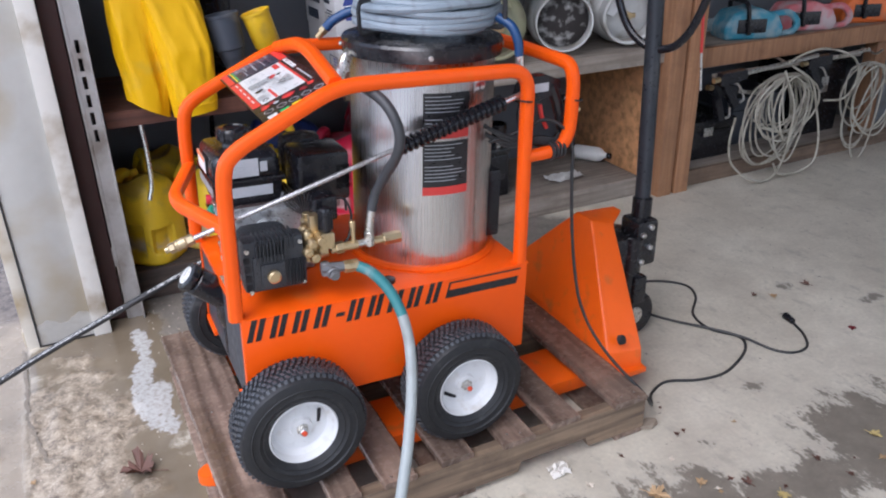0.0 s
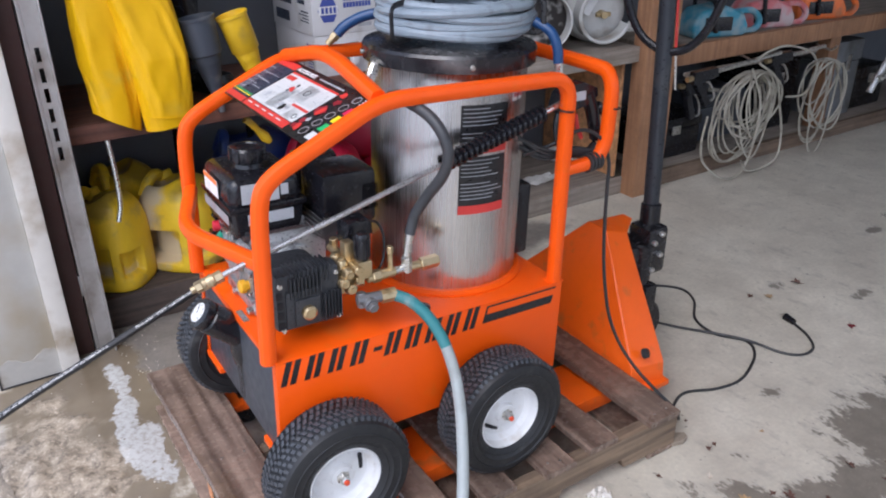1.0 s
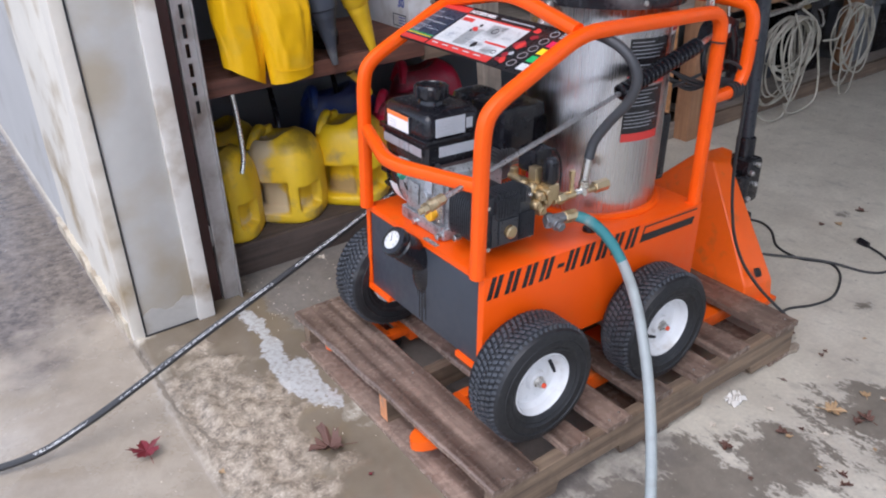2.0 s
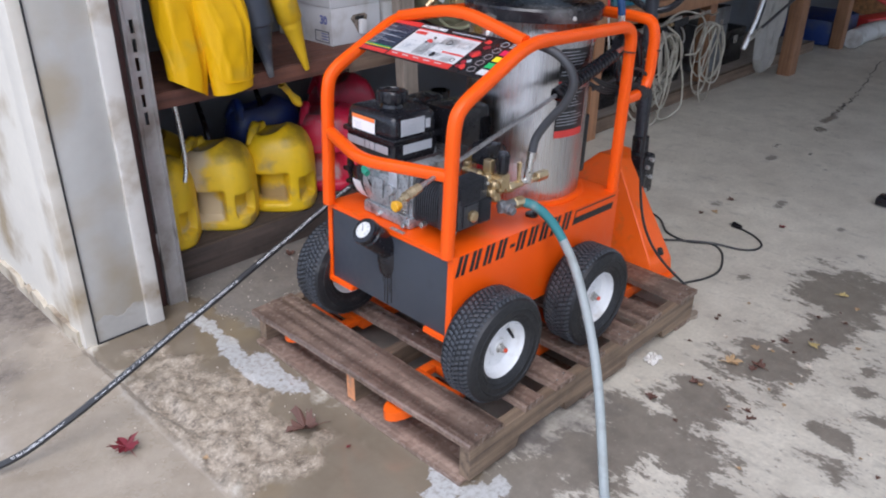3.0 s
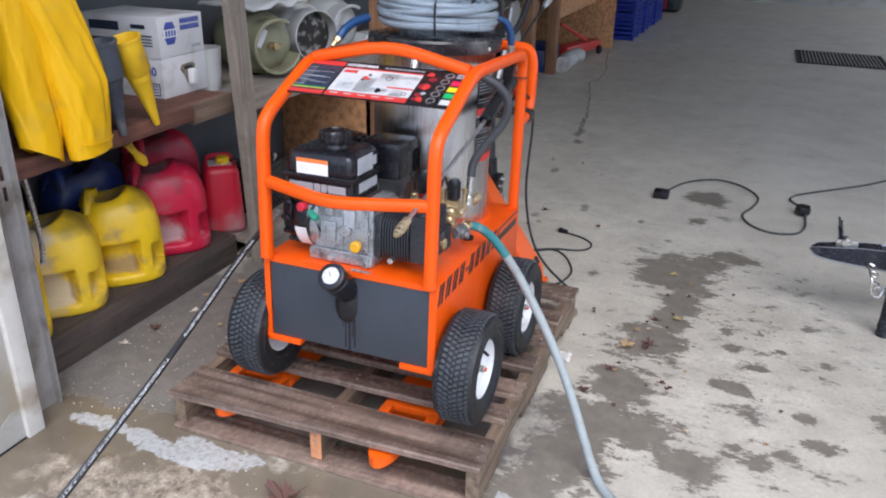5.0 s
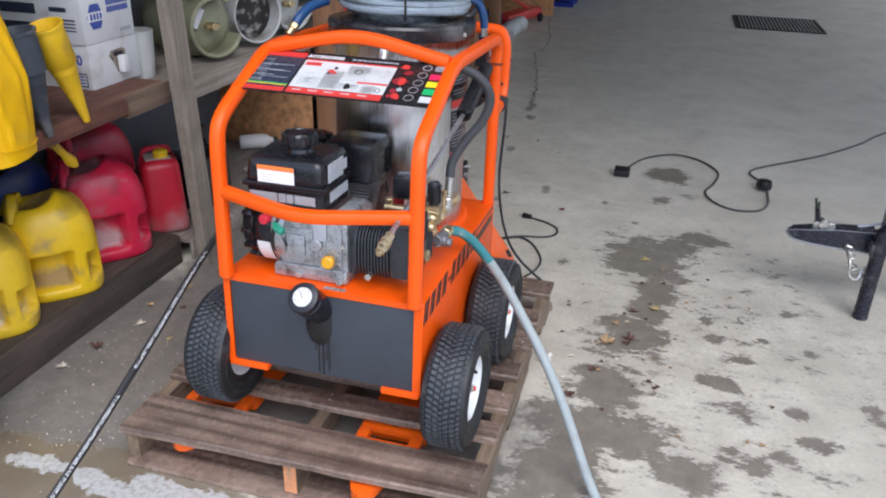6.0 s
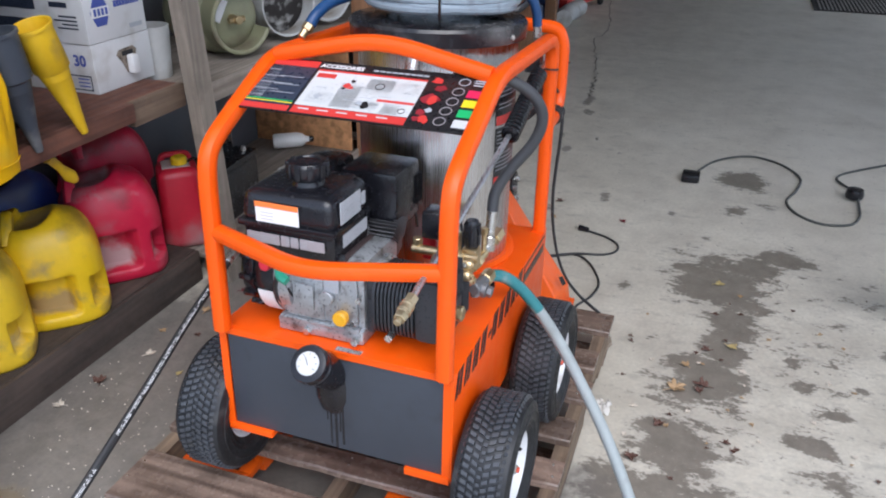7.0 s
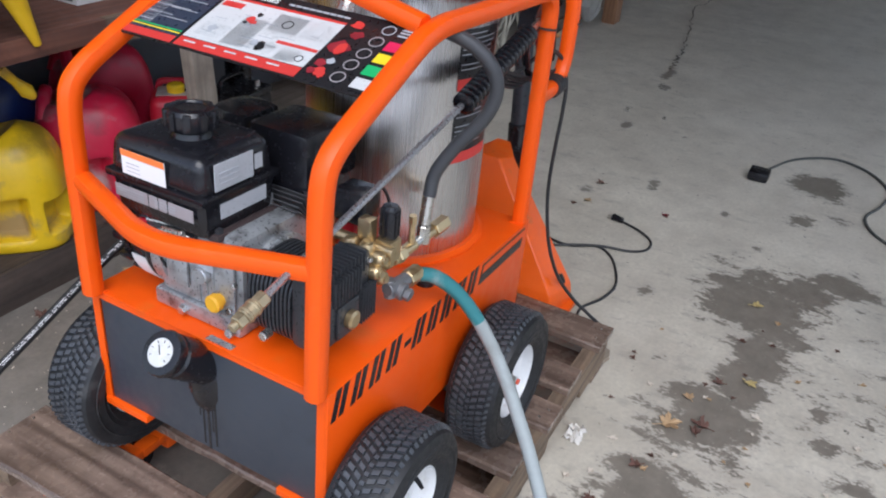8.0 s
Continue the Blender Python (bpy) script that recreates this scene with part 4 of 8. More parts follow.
    for k in range(9):
        part("print_text", on_sign(Geo(), 0.50 + 0.026 * k, 0.893, 0.522 + 0.026 * k, 0.918), GREYTXT, sign)
    for k in range(16):
        u, v = 0.29 + rnd.random() * 0.38, 0.20 + rnd.random() * 0.42
        part("print_text", on_sign(Geo(), u, v, u + 0.02 + rnd.random() * 0.04, v + 0.008, 0.0027, 0.003), GREYTXT, sign)
    for k in range(5):
        part("print_text", on_sign(Geo(), 0.30 + 0.08 * k, 0.085, 0.345 + 0.08 * k, 0.105, 0.0026, 0.003), SIGN_GREY, sign)

    def disc(u, v, r, r_in=0.0, lift=0.0):
        q = Matrix.Translation(O + U * u + V * v + nrm * (0.0027 + lift)) @ Rm
        pr = [(r_in, 0), (r_in, 0.0006), (r, 0.0006), (r, 0)] if r_in else [(r, 0), (r, 0.0006), (0.0003, 0.0006)]
        return Geo().lathe(pr, 18, q, caps=False)

    def blot(u, v, r, ma, lift=0.0):
        """A small printed picture with an uneven outline."""
        q = Matrix.Translation(O + U * u + V * v + nrm * (0.0027 + lift)) @ Rm
        n = 11
        ring = [(r * rnd.uniform(0.55, 1.15) * math.cos(2 * math.pi * k / n), r * rnd.uniform(0.55, 1.15) * math.sin(2 * math.pi * k / n)) for k in range(n)]
        part("print_picture", Geo().prism(ring, 0, 0.0005, "z", q), ma, sign)

    for u, v, r, ri, ma in ((0.565, 0.62, 0.0105, 0.0085, INK), (0.70, 0.24, 0.0075, 0.006, INK), (0.878, 0.86, 0.0120, 0.0100, GREYTXT), (0.872, 0.68, 0.0125, 0.0106, DULL_LABEL), (0.868, 0.50, 0.0125, 0.0106, DULL_LABEL), (0.862, 0.33, 0.0125, 0.0106, DULL_LABEL), (0.858, 0.15, 0.0125, 0.0106, DULL_LABEL)):
        part("print_picture", disc(u, v, r, ri), ma, sign)
    for u, v, r, ma, lift in ((0.435, 0.58, 0.010, RED, 0), (0.45, 0.66, 0.006, INK, 0.0008), (0.425, 0.52, 0.005, INK, 0.0008), (0.455, 0.54, 0.006, RED, 0.0008), (0.545, 0.27, 0.011, INK, 0), (0.525, 0.29, 0.008, GREYTXT, 0.0008), (0.345, 0.34, 0.010, GREYTXT, 0), (0.365, 0.30, 0.006, SIGN_WHITE, 0.0008),
                              (0.68, 0.62, 0.008, SIGN_WHITE, 0), (0.775, 0.83, 0.012, RED, 0), (0.80, 0.70, 0.012, DARK_RED, 0), (0.765, 0.66, 0.010, INK, 0.0008), (0.785, 0.50, 0.021, DARK_RED, 0), (0.79, 0.49, 0.015, RED, 0.0008), (0.77, 0.26, 0.011, DARK_RED, 0), (0.80, 0.30, 0.009, GREYTXT, 0.0008), (0.795, 0.15, 0.013, RED, 0), (0.765, 0.14, 0.008, DARK_RED, 0.0008)):
        blot(u, v, r, ma, lift)
    for v0, v1, ma in ((0.60, 0.73, mk("crimson_print", (0.66, 0.02, 0.09), 0.4)), (0.43, 0.555, YELLOW_P), (0.255, 0.385, GREEN_P), (0.08, 0.21, SIGN_WHITE)):
        part("colour_block", on_sign(Geo(), 0.908, v0, 0.985, v1), ma, sign)
    for v0 in (0.815, 0.86, 0.90):
        part("print_text", on_sign(Geo(), 0.915, v0, 0.98, v0 + 0.02), GREYTXT, sign)

    # heater barrel
    hx, hy = 0.584, 0.260
    C = Matrix.Translation((hx, hy, 0))
    part("heater_ring", Geo().lathe([(0.212, Z1), (0.212, Z1 + 0.005), (0.203, Z1 + 0.012), (0.193, Z1 + 0.012)], 56, C), ORANGE, root, "orange ring round the foot of the heater")
    heater = part("heater_barrel", Geo().lathe([(0.192, Z1 + 0.0125), (0.192, 1.150)], 72, C), BARREL, root, "brushed stainless heater barrel")
    part("seam", Geo().lathe([(0.1925, Z1 + 0.03), (0.1945, Z1 + 0.03), (0.1945, 1.145), (0.1925, 1.145)], 2, C, (293.5, 294.6), caps=False), STEEL, heater)
    lid = part("lid", Geo().lathe([(0.200, 1.150), (0.210, 1.151), (0.2115, 1.183), (0.207, 1.190), (0.190, 1.1935), (0.10, 1.199), (0.0005, 1.201)], 64, C, caps=False), BLACK_PAINT, root, "black wet lid of the heater")
    for an in (-109, -200, -290, -20):
        d = Vector((math.cos(radians(an)), math.sin(radians(an)), 0))
        p = Vector((hx, hy, 1.166)) + d * 0.2105
        part("lid_screw", cyl(Geo(), p, p + d * 0.006, 0.0065, 10), ZINC, lid)

    def on_barrel(a0, a1, z0, z1, h=0.0012, n=10):
        return Geo().lathe([(0.192, z0), (0.192 + h, z0), (0.192 + h, z1), (0.192, z1)], n, C, (a0, a1), caps=False)

    for z0, z1 in ((0.962, 1.078), (0.812, 0.955)):
        lab = part("warning_label", on_barrel(-114, -77, z0, z1), INK, heater, "black warning label with a red band")
        part("red_band", on_barrel(-114, -77, z0, z0 + 0.022, 0.0018), RED, lab)
        for k in range(int((z1 - z0 - 0.035) / 0.0095)):
            zz = z1 - 0.010 - k * 0.0095
            if k % 6 == 5:
                continue
            part("text_line", on_barrel(-112.5, -110 + 31 * (0.55 + 0.45 * rnd.random()), zz, zz + 0.0017, 0.0017, 6), GREYTXT, lab)
    tag = part("test_tag", on_barrel(-72, -59, 1.075, 1.100, 0.0016), WHITE, heater, "white tag reading TESTED in red")
    an = radians(-65.5)
    q = Matrix.Translation((hx + 0.1945 * math.cos(an), hy + 0.1945 * math.sin(an), 1.088)) @ pose(0, 0, 0, 90, 0, 24.5)
    part("tag_text", text_geo("TESTED", 0.0125, q, 0.0003), RED, tag)

    # wheels
    for nm, x, y, z, r, sd, tn in (("front wheel", 0.102, -0.070, 0.328, 0.164, -1, 35), ("rear wheel", 0.555, -0.070, 0.327, 0.1635, -1, 200), ("front wheel", 0.102, 0.594, 0.328, 0.164, 1, 80), ("rear wheel", 0.555, 0.594, 0.327, 0.1635, 1, 10)):
        wheel(root, "white-rimmed pneumatic " + nm, x, y, z, r, sd, tn)
    for x in (0.102, 0.555):
        part("axle", cyl(Geo(), (x, -0.05, 0.331), (x, W + 0.05, 0.331), 0.011, 14), ZINC, root)
        for y in (0.06, W - 0.06):
            part("axle_hanger", Geo().box((x - 0.02, y - 0.003, 0.318), (x + 0.02, y + 0.003, Z0 + 0.004), 0.001), ORANGE, root)

    # ---- petrol engine ----
    eng = Geo()
    eng.box(L(0.318, 1.836, 0.622), L(0.500, 2.020, 0.775), 0.016)
    eng.box(L(0.305, 1.836, 0.600), L(0.52, 2.035, 0.624), 0.006)
    engine = part("engine", eng, ALU, root, "grey cast petrol engine with black tank")
    part("cover_plate", Geo().box(L(0.308, 1.925, 0.640), L(0.320, 2.008, 0.735), 0.006), ALU, engine)
    part("cover_pad", Geo().box(L(0.301, 1.945, 0.665), L(0.309, 1.992, 0.722), 0.004), ALU, engine)
    for yy, za, zb in ((1.893, 0.640, 0.75), (1.908, 0.65, 0.72), (2.016, 0.655, 0.748)):
        part("rib", Geo().box(L(0.309, yy, za), L(0.322, yy + 0.006, zb), 0.002), ALU, engine)
    part("sump_lip", Geo().box(L(0.302, 1.845, 0.628), L(0.320, 2.026, 0.638), 0.003), ALU, engine)
    part("cover_flange", Geo().box(L(0.311, 1.850, 0.640), L(0.321, 2.015, 0.770), 0.004), ALU, engine)
    part("rating_plate", Geo().box(L(0.3075, 1.888, 0.712), L(0.3105, 1.922, 0.760), 0.001), GREY_LABEL, engine, "pale stamped rating plate")
    for yy, zz in ((1.858, 0.650), (1.858, 0.758), (1.845, 0.705), (1.935, 0.765)):
        p = Vector(L(0.312, yy, zz))
        part("bolt", cyl(Geo(), p, p + Vector((-0.009, 0, 0)), 0.0065, 6), ZINC, engine)
    part("drain_plug", cyl(Geo(), L(0.312, 1.852, 0.612), L(0.292, 1.852, 0.612), 0.009, 6), ZINC, engine)
    part("drain_plug", cyl(Geo(), L(0.312, 1.965, 0.612), L(0.296, 1.965, 0.612), 0.009, 6), ZINC, engine)
    part("breather_hose", Geo().tube(spline([L(0.318, 2.022, 0.655), L(0.302, 2.030, 0.690), L(0.300, 2.024, 0.730), L(0.315, 2.012, 0.765)]), 0.006, 8), INK, engine, "thin black breather hose")
    part("boss", cyl(Geo(), L(0.320, 1.915, 0.70), L(0.300, 1.915, 0.70), 0.016, 14), ALU, engine)
    part("boss", cyl(Geo(), L(0.320, 1.965, 0.752), L(0.304, 1.965, 0.752), 0.013, 14), ALU, engine)
    part("control_bracket", Geo().box(L(0.304, 1.925, 0.762), L(0.330, 2.03, 0.770), 0.002), PUMP, engine)
    part("control_bracket", Geo().box(L(0.320, 1.88, 0.776), L(0.332, 2.05, 0.792), 0.003), PUMP, engine)
    part("throttle_rod", cyl(Geo(), L(0.306, 2.03, 0.772), L(0.318, 1.89, 0.782), 0.0028, 8), ZINC, engine)
    part("spring", cyl(Geo(), L(0.300, 1.94, 0.775), L(0.302, 1.99, 0.768), 0.0055, 10), ZINC, engine)
    part("gasket", Geo().box(L(0.313, 1.876, 0.7725), L(0.505, 2.024, 0.7765), 0.001), mk("dark_gasket", (0.045, 0.03, 0.03), 0.7), engine)
    g = Geo()
    g.lathe([(0.070, 0), (0.070, 0.012), (0.060, 0.018), (0.030, 0.020), (0.0005, 0.02)], 28, Matrix.Translation(L(0.41, 1.838, 0.69)) @ pose(0, 0, 0, 90, 0, 0), caps=False)
    part("side_cover", g, ALU, engine)
    for k in range(6):
        a = radians(60 * k + 15)
        p = Vector(L(0.41 + 0.06 * math.cos(a), 1.832, 0.69 + 0.06 * math.sin(a)))
        part("bolt", cyl(Geo(), p, p + Vector((0, -0.012, 0)), 0.006, 6), ZINC, engine)
    for yy, zz in ((1.905, 0.640), (2.0, 0.640), (1.90, 0.755), (2.0, 0.750)):
        p = Vector(L(0.319, yy, zz))
        part("bolt", cyl(Geo(), p, p + Vector((-0.008, 0, 0)), 0.006, 6), ZINC, engine)
    part("carburettor", Geo().box(L(0.470, 1.900, 0.735), L(0.535, 1.935, 0.775), 0.006), FIN_DARK, engine)
    part("intake_block", Geo().box(L(0.33, 1.89, 0.770), L(0.47, 2.03, 0.800), 0.006), ALU, engine)
    q = Matrix.Translation(L(0.300, 1.8815, 0.662)) @ pose(0, 0, 0, 0, -90, 0)
    part("dipstick_knob", Geo().lathe([(0.012, -0.02), (0.012, -0.004), (0.0165, -0.003), (0.0165, 0.008), (0.013, 0.011), (0.0005, 0.011)], 12, q), mk("yellow_plastic_knob", (0.82, 0.42, 0.02), 0.4), engine, "yellow oil dipstick knob")
    # shroud and recoil starter on the far side
    q = Matrix.Translation(L(0.405, 2.030, 0.710)) @ pose(0, 0, 0, -90, 0, 0)
    part("fan_shroud", Geo().lathe([(0.100, -0.01), (0.106, 0.01), (0.104, 0.045), (0.095, 0.058), (0.070, 0.064)], 36, q), BLACK_PL, engine, "black fan shroud")
    part("shroud_ring", Geo().lathe([(0.100, -0.034), (0.108, -0.030), (0.1085, -0.006), (0.1068, 0.003), (0.098, 0.004)], 36, q), ALU, engine, "bare metal fan housing ring")
    part("recoil_cover", Geo().lathe([(0.098, 0.058), (0.098, 0.075), (0.088, 0.092), (0.050, 0.100), (0.0005, 0.101)], 36, q, caps=False), BLACK_PL, engine, "black recoil starter cover")
    for k in range(14):
        a = 2 * math.pi * k / 14
        g = Geo()
        g.box((0.094, -0.006, 0.060), (0.106, 0.006, 0.088), 0.002, q @ pose(0, 0, 0, 0, 0, math.degrees(a)))
        part("recoil_rib", g, BLACK_PL, engine)
    part("shroud_label", Geo().lathe([(0.1068, 0.008), (0.1080, 0.008), (0.1075, 0.044), (0.1055, 0.044), (0.1060, 0.008)], 8, q, (128, 168), caps=False), WHITE, engine, "white maker's label")
    part("choke_lever", cyl(Geo(), L(0.322, 2.046, 0.752), L(0.293, 2.050, 0.755), 0.013, 12), mk("red_plastic", (0.75, 0.03, 0.06), 0.4), engine, "red choke lever")
    part("fuel_lever", Geo().tube(spline([L(0.318, 2.028, 0.745), L(0.296, 2.014, 0.737), L(0.292, 1.996, 0.730)]), [0.010] * 17, 8), mk("green_plastic", (0.03, 0.35, 0.22), 0.4), engine, "green fuel lever")
    part("ignition_wire", Geo().tube(spline([L(0.315, 2.02, 0.76), L(0.300, 2.005, 0.72), L(0.305, 1.995, 0.69), L(0.318, 1.99, 0.68)]), 0.003, 6), INK, engine)
    # fuel tank
    g = Geo()
    bm = bmesh.new()
    bmesh.ops.create_cube(bm, size=1.0)
    lo, hi = L(0.292, 1.882, 0.846), L(0.474, 2.095, 0.912)
    for w in bm.verts:
        w.co = [a + (u + 0.5) * (b - a) for a, b, u in zip(lo, hi, w.co)]
        if w.co.z > 0.88:
            w.co.x += 0.007 if w.co.x < 0.09 else -0.007
            w.co.y += 0.007 if w.co.y < 0.36 else -0.007
    bmesh.ops.bevel(bm, geom=bm.edges[:], offset=0.022, segments=5, profile=0.5, affect="EDGES")
    part("fuel_tank", g.take(bm), BLACK_PL, engine, "black plastic fuel tank", sharp=25)
    part("tank_seam", Geo().box(L(0.2900, 1.8800, 0.8425), L(0.4760, 2.0970, 0.8485), 0.0028), BLACK_PL, engine)
    bm = bmesh.new()
    bmesh.ops.create_cube(bm, size=1.0)
    lo, hi = L(0.294, 1.884, 0.776), L(0.472, 2.093, 0.843)
    for w in bm.verts:
        w.co = [a + (u + 0.5) * (b - a) for a, b, u in zip(lo, hi, w.co)]
        if w.co.z < 0.80:
            w.co.x += 0.006 if w.co.x < 0.09 else -0.006
            w.co.y += 0.006 if w.co.y < 0.36 else -0.006
    bmesh.ops.bevel(bm, geom=bm.edges[:], offset=0.012, segments=3, profile=0.5, affect="EDGES")
    part("tank_lower", Geo().take(bm), BLACK_PL, engine, sharp=25)
    part("tank_label", Geo().box(L(0.2900, 1.9565, 0.858), L(0.2907, 2.0525, 0.900), 0.0, Matrix.Translation((0.0012, 0, 0))), WHITE, engine, "white and orange warning label")
    part("tank_label_band", Geo().box(L(0.2890, 1.9565, 0.890), L(0.2899, 2.0525, 0.901), 0.0, Matrix.Translation((0.0012, 0, 0))), mk("orange_print", (0.9, 0.22, 0.05), 0.4), engine)
    part("side_label", Geo().box(L(0.3205, 1.8797, 0.862), L(0.4105, 1.8817, 0.904)), GREY_LABEL, engine, "grey printed label")
    part("side_label", Geo().box(L(0.4135, 1.8797, 0.868), L(0.4325, 1.8817, 0.893)), GREY_LABEL, engine)
    part("strip_label", Geo().box(L(0.3305, 1.8820, 0.808), L(0.4405, 1.8840, 0.830)), GREY_LABEL, engine)
    for ya, yb in ((1.992, 2.066), (1.970, 1.989), (1.950, 1.967), (1.892, 1.946)):
        part("strip_label", Geo().box(L(0.2913, ya + 0.0125, 0.810), L(0.2933, yb + 0.0125, 0.832)), DULL_LABEL, engine)
    g = Geo()
    for k in range(3):
        g.box(L(0.2908, 2.0125, 0.864 + k * 0.007), L(0.2911, 2.0425, 0.8652 + k * 0.007), 0, Matrix.Translation((-0.0004, 0, 0)))
        g.box(L(0.2907, 2.0125, 0.8155 + k * 0.005), L(0.2912, 2.0725, 0.8167 + k * 0.005))
        g.box(L(0.2907, 1.9425, 0.8155 + k * 0.005), L(0.2912, 1.9875, 0.8167 + k * 0.005))
        g.box(L(0.3305, 1.8787, 0.870 + k * 0.009), L(0.3755, 1.8796, 0.8712 + k * 0.009))
    part("label_text", g, GREYTXT, engine, kind="stuff")
    q = Matrix.Translation(L(0.376, 1.978, 0.906))
    part("filler_boss", Geo().lathe([(0.050, 0), (0.048, 0.008), (0.034, 0.011), (0.031, 0.020)], 32, q, caps=False), BLACK_PL, engine)
    cap = Geo().lathe([(0.028, 0.012), (0.028, 0.024), (0.039, 0.027), (0.041, 0.032), (0.041, 0.052), (0.037, 0.058), (0.026, 0.060), (0.024, 0.057), (0.0005, 0.056)], 40, q, caps=False)
    fuel_cap = part("fuel_cap", cap, BLACK_PL, engine, "black lobed fuel cap")
    for k in range(10):
        part("cap_grip", Geo().box((0.036, -0.0065, 0.027), (0.0445, 0.0065, 0.057), 0.003, q @ pose(0, 0, 0, 0, 0, 36 * k)), BLACK_PL, fuel_cap)
    # moulded tray round the filler, with raised ribs
    for k in range(5):
        part("tank_rib", Geo().box(L(0.325, 1.895 + 0.012 * k, 0.9105), L(0.350, 1.8995 + 0.012 * k, 0.9145), 0.0015), BLACK_PL, engine)
    part("tank_tray", Geo().tube([L(x, y, 0.911) for x, y in ((0.335, 1.935), (0.335, 2.045), (0.455, 2.045), (0.455, 1.915), (0.365, 1.905), (0.335, 1.935))], 0.0035, 8), BLACK_PL, engine)
    part("cap_label", Geo().box(L(0.335, 2.025, 0.9125), L(0.365, 2.06, 0.9135)), WHITE, engine)
    # air cleaner with raised letters on top, muffler, cylinder fins
    air = part("air_cleaner", Geo().box(L(0.494, 1.838, 0.770), L(0.640, 1.975, 0.900), 0.016), BLACK_PL, engine, "black air cleaner box")
    part("cover_letters", text_geo("OHV", 0.032, Matrix.Translation(L(0.568, 1.908, 0.9008)) @ pose(0, 0, 0, 0, -2.3, 0) @ pose(0, 0, 0, 0, 0, 172), 0.0012), mk("moulded_letters", (0.05, 0.05, 0.052), 0.3), air, "raised letters OHV")
    g = Geo()
    for k in range(9):
        g.box(L(0.60 + 0.0045 * k, 1.834, 0.80), L(0.602 + 0.0045 * k, 1.840, 0.865))
    part("cover_rib", g, BLACK_PL, air)
    part("muffler", Geo().box(L(0.50, 1.982, 0.78), L(0.62, 2.085, 0.905), 0.035), BLACK_PAINT, engine, "black silencer")
    hub = Vector(L(0.506, 1.862, 0.742))
    for k in range(11):
        q = Matrix.Translation(hub) @ pose(0, 0, 0, 0, -52 + 8.5 * k, 0)
        part("cylinder_fin", Geo().box((-0.0012, -0.030, 0.018), (0.0012, 0.075, 0.062), 0.0, q), FIN_DARK, engine, "thin dark cooling fin" if k == 0 else "")
    part("fin_core", cyl(Geo(), hub + Vector((0, -0.022, 0)), hub + Vector((0, 0.075, 0)), 0.026, 16), FIN_DARK, engine)
    part("valve_cover", Geo().box(L(0.57, 1.91, 0.72), L(0.63, 2.01, 0.79), 0.01), ALU, engine)
    part("ignition_lead", Geo().tube(spline([L(0.56, 1.90, 0.80), L(0.585, 1.862, 0.802), L(0.615, 1.845, 0.775), L(0.618, 1.84, 0.735)]), 0.0035, 8), INK, engine)
    part("solenoid_box", Geo().box(L(0.500, 1.722, 0.768), L(0.560, 1.785, 0.828), 0.008), BLACK_PL, engine)
    # Added block: the red reflection between tank and barrel, built as a part.
    part("red_relay", Geo().box(L(0.535, 1.765, 0.700), L(0.550, 1.795, 0.766), 0.004), RED_REFLECTION, engine, "small red block added for a red reflection")
    part("sensor_lead", Geo().tube(spline([L(0.555, 1.745, 0.815), L(0.580, 1.735, 0.812), L(0.592, 1.725, 0.775), L(0.580, 1.715, 0.720), L(0.552, 1.705, 0.700)]), 0.0032, 8), INK, engine, "thin black looped lead")
    rnd = random.Random(17)
    for k in range(46):
        g = Geo().lathe([(0.0005, 0.0022), (0.0034, 0.0014), (0.0050, 0.0)], 8, Matrix.Translation(L(rnd.uniform(0.308, 0.452), rnd.uniform(1.900, 2.075), 0.9118)) @ Matrix.Diagonal((rnd.uniform(0.4, 1.5), rnd.uniform(0.4, 1.3), 1, 1)), caps=False)
        part("water_bead", g, WET_BEAD, engine)

    # ---- pump ----
    pump = part("pump", Geo().box(L(0.298, 1.668, 0.642), L(0.452, 1.722, 0.772), 0.014), PUMP, root, "dark finned high-pressure pump with brass head")
    part("gearbox", Geo().prism([(cx_ * 0.060 + L(0.376, 0, 0.690)[0], cz_ * 0.056 + L(0.376, 0, 0.690)[2]) for cx_, cz_ in ROUND], L(0, 1.720, 0)[1], L(0, 1.820, 0)[1], "y"), PUMP, pump, "black ribbed gearbox")
    for k in range(11):
        yy = 1.7265 + k * 0.0082
        part("fin", Geo().prism([(cx_ * 0.070 + L(0.376, 0, 0.692)[0], cz_ * 0.068 + L(0.376, 0, 0.692)[2]) for cx_, cz_ in ROUND], L(0, yy, 0)[1], L(0, yy + 0.0044, 0)[1], "y"), PUMP, pump)
    part("bell_flange", Geo().box(L(0.330, 1.815, 0.700), L(0.425, 1.837, 0.748), 0.004), PUMP, pump)
    part("bell_flange", Geo().box(L(0.322, 1.818, 0.626), L(0.430, 1.836, 0.700), 0.010), PUMP, pump)
    for k in range(10):
        xx = 0.335 + k * 0.0098
        part("fin", Geo().box(L(xx, 1.664, 0.742), L(xx + 0.0045, 1.719, 0.780), 0.001), PUMP, pump)
    for k in range(6):
        part("fin", Geo().box(L(0.406 + k * 0.0075, 1.655, 0.648), L(0.4100 + k * 0.0075, 1.670, 0.715), 0.001), PUMP, pump)
    part("side_cover", Geo().box(L(0.318, 1.660, 0.650), L(0.400, 1.669, 0.735), 0.010), PUMP, pump)
    part("bearing_frame", Geo().box(L(0.336, 1.654, 0.656), L(0.396, 1.6605, 0.716), 0.006), PUMP, pump)
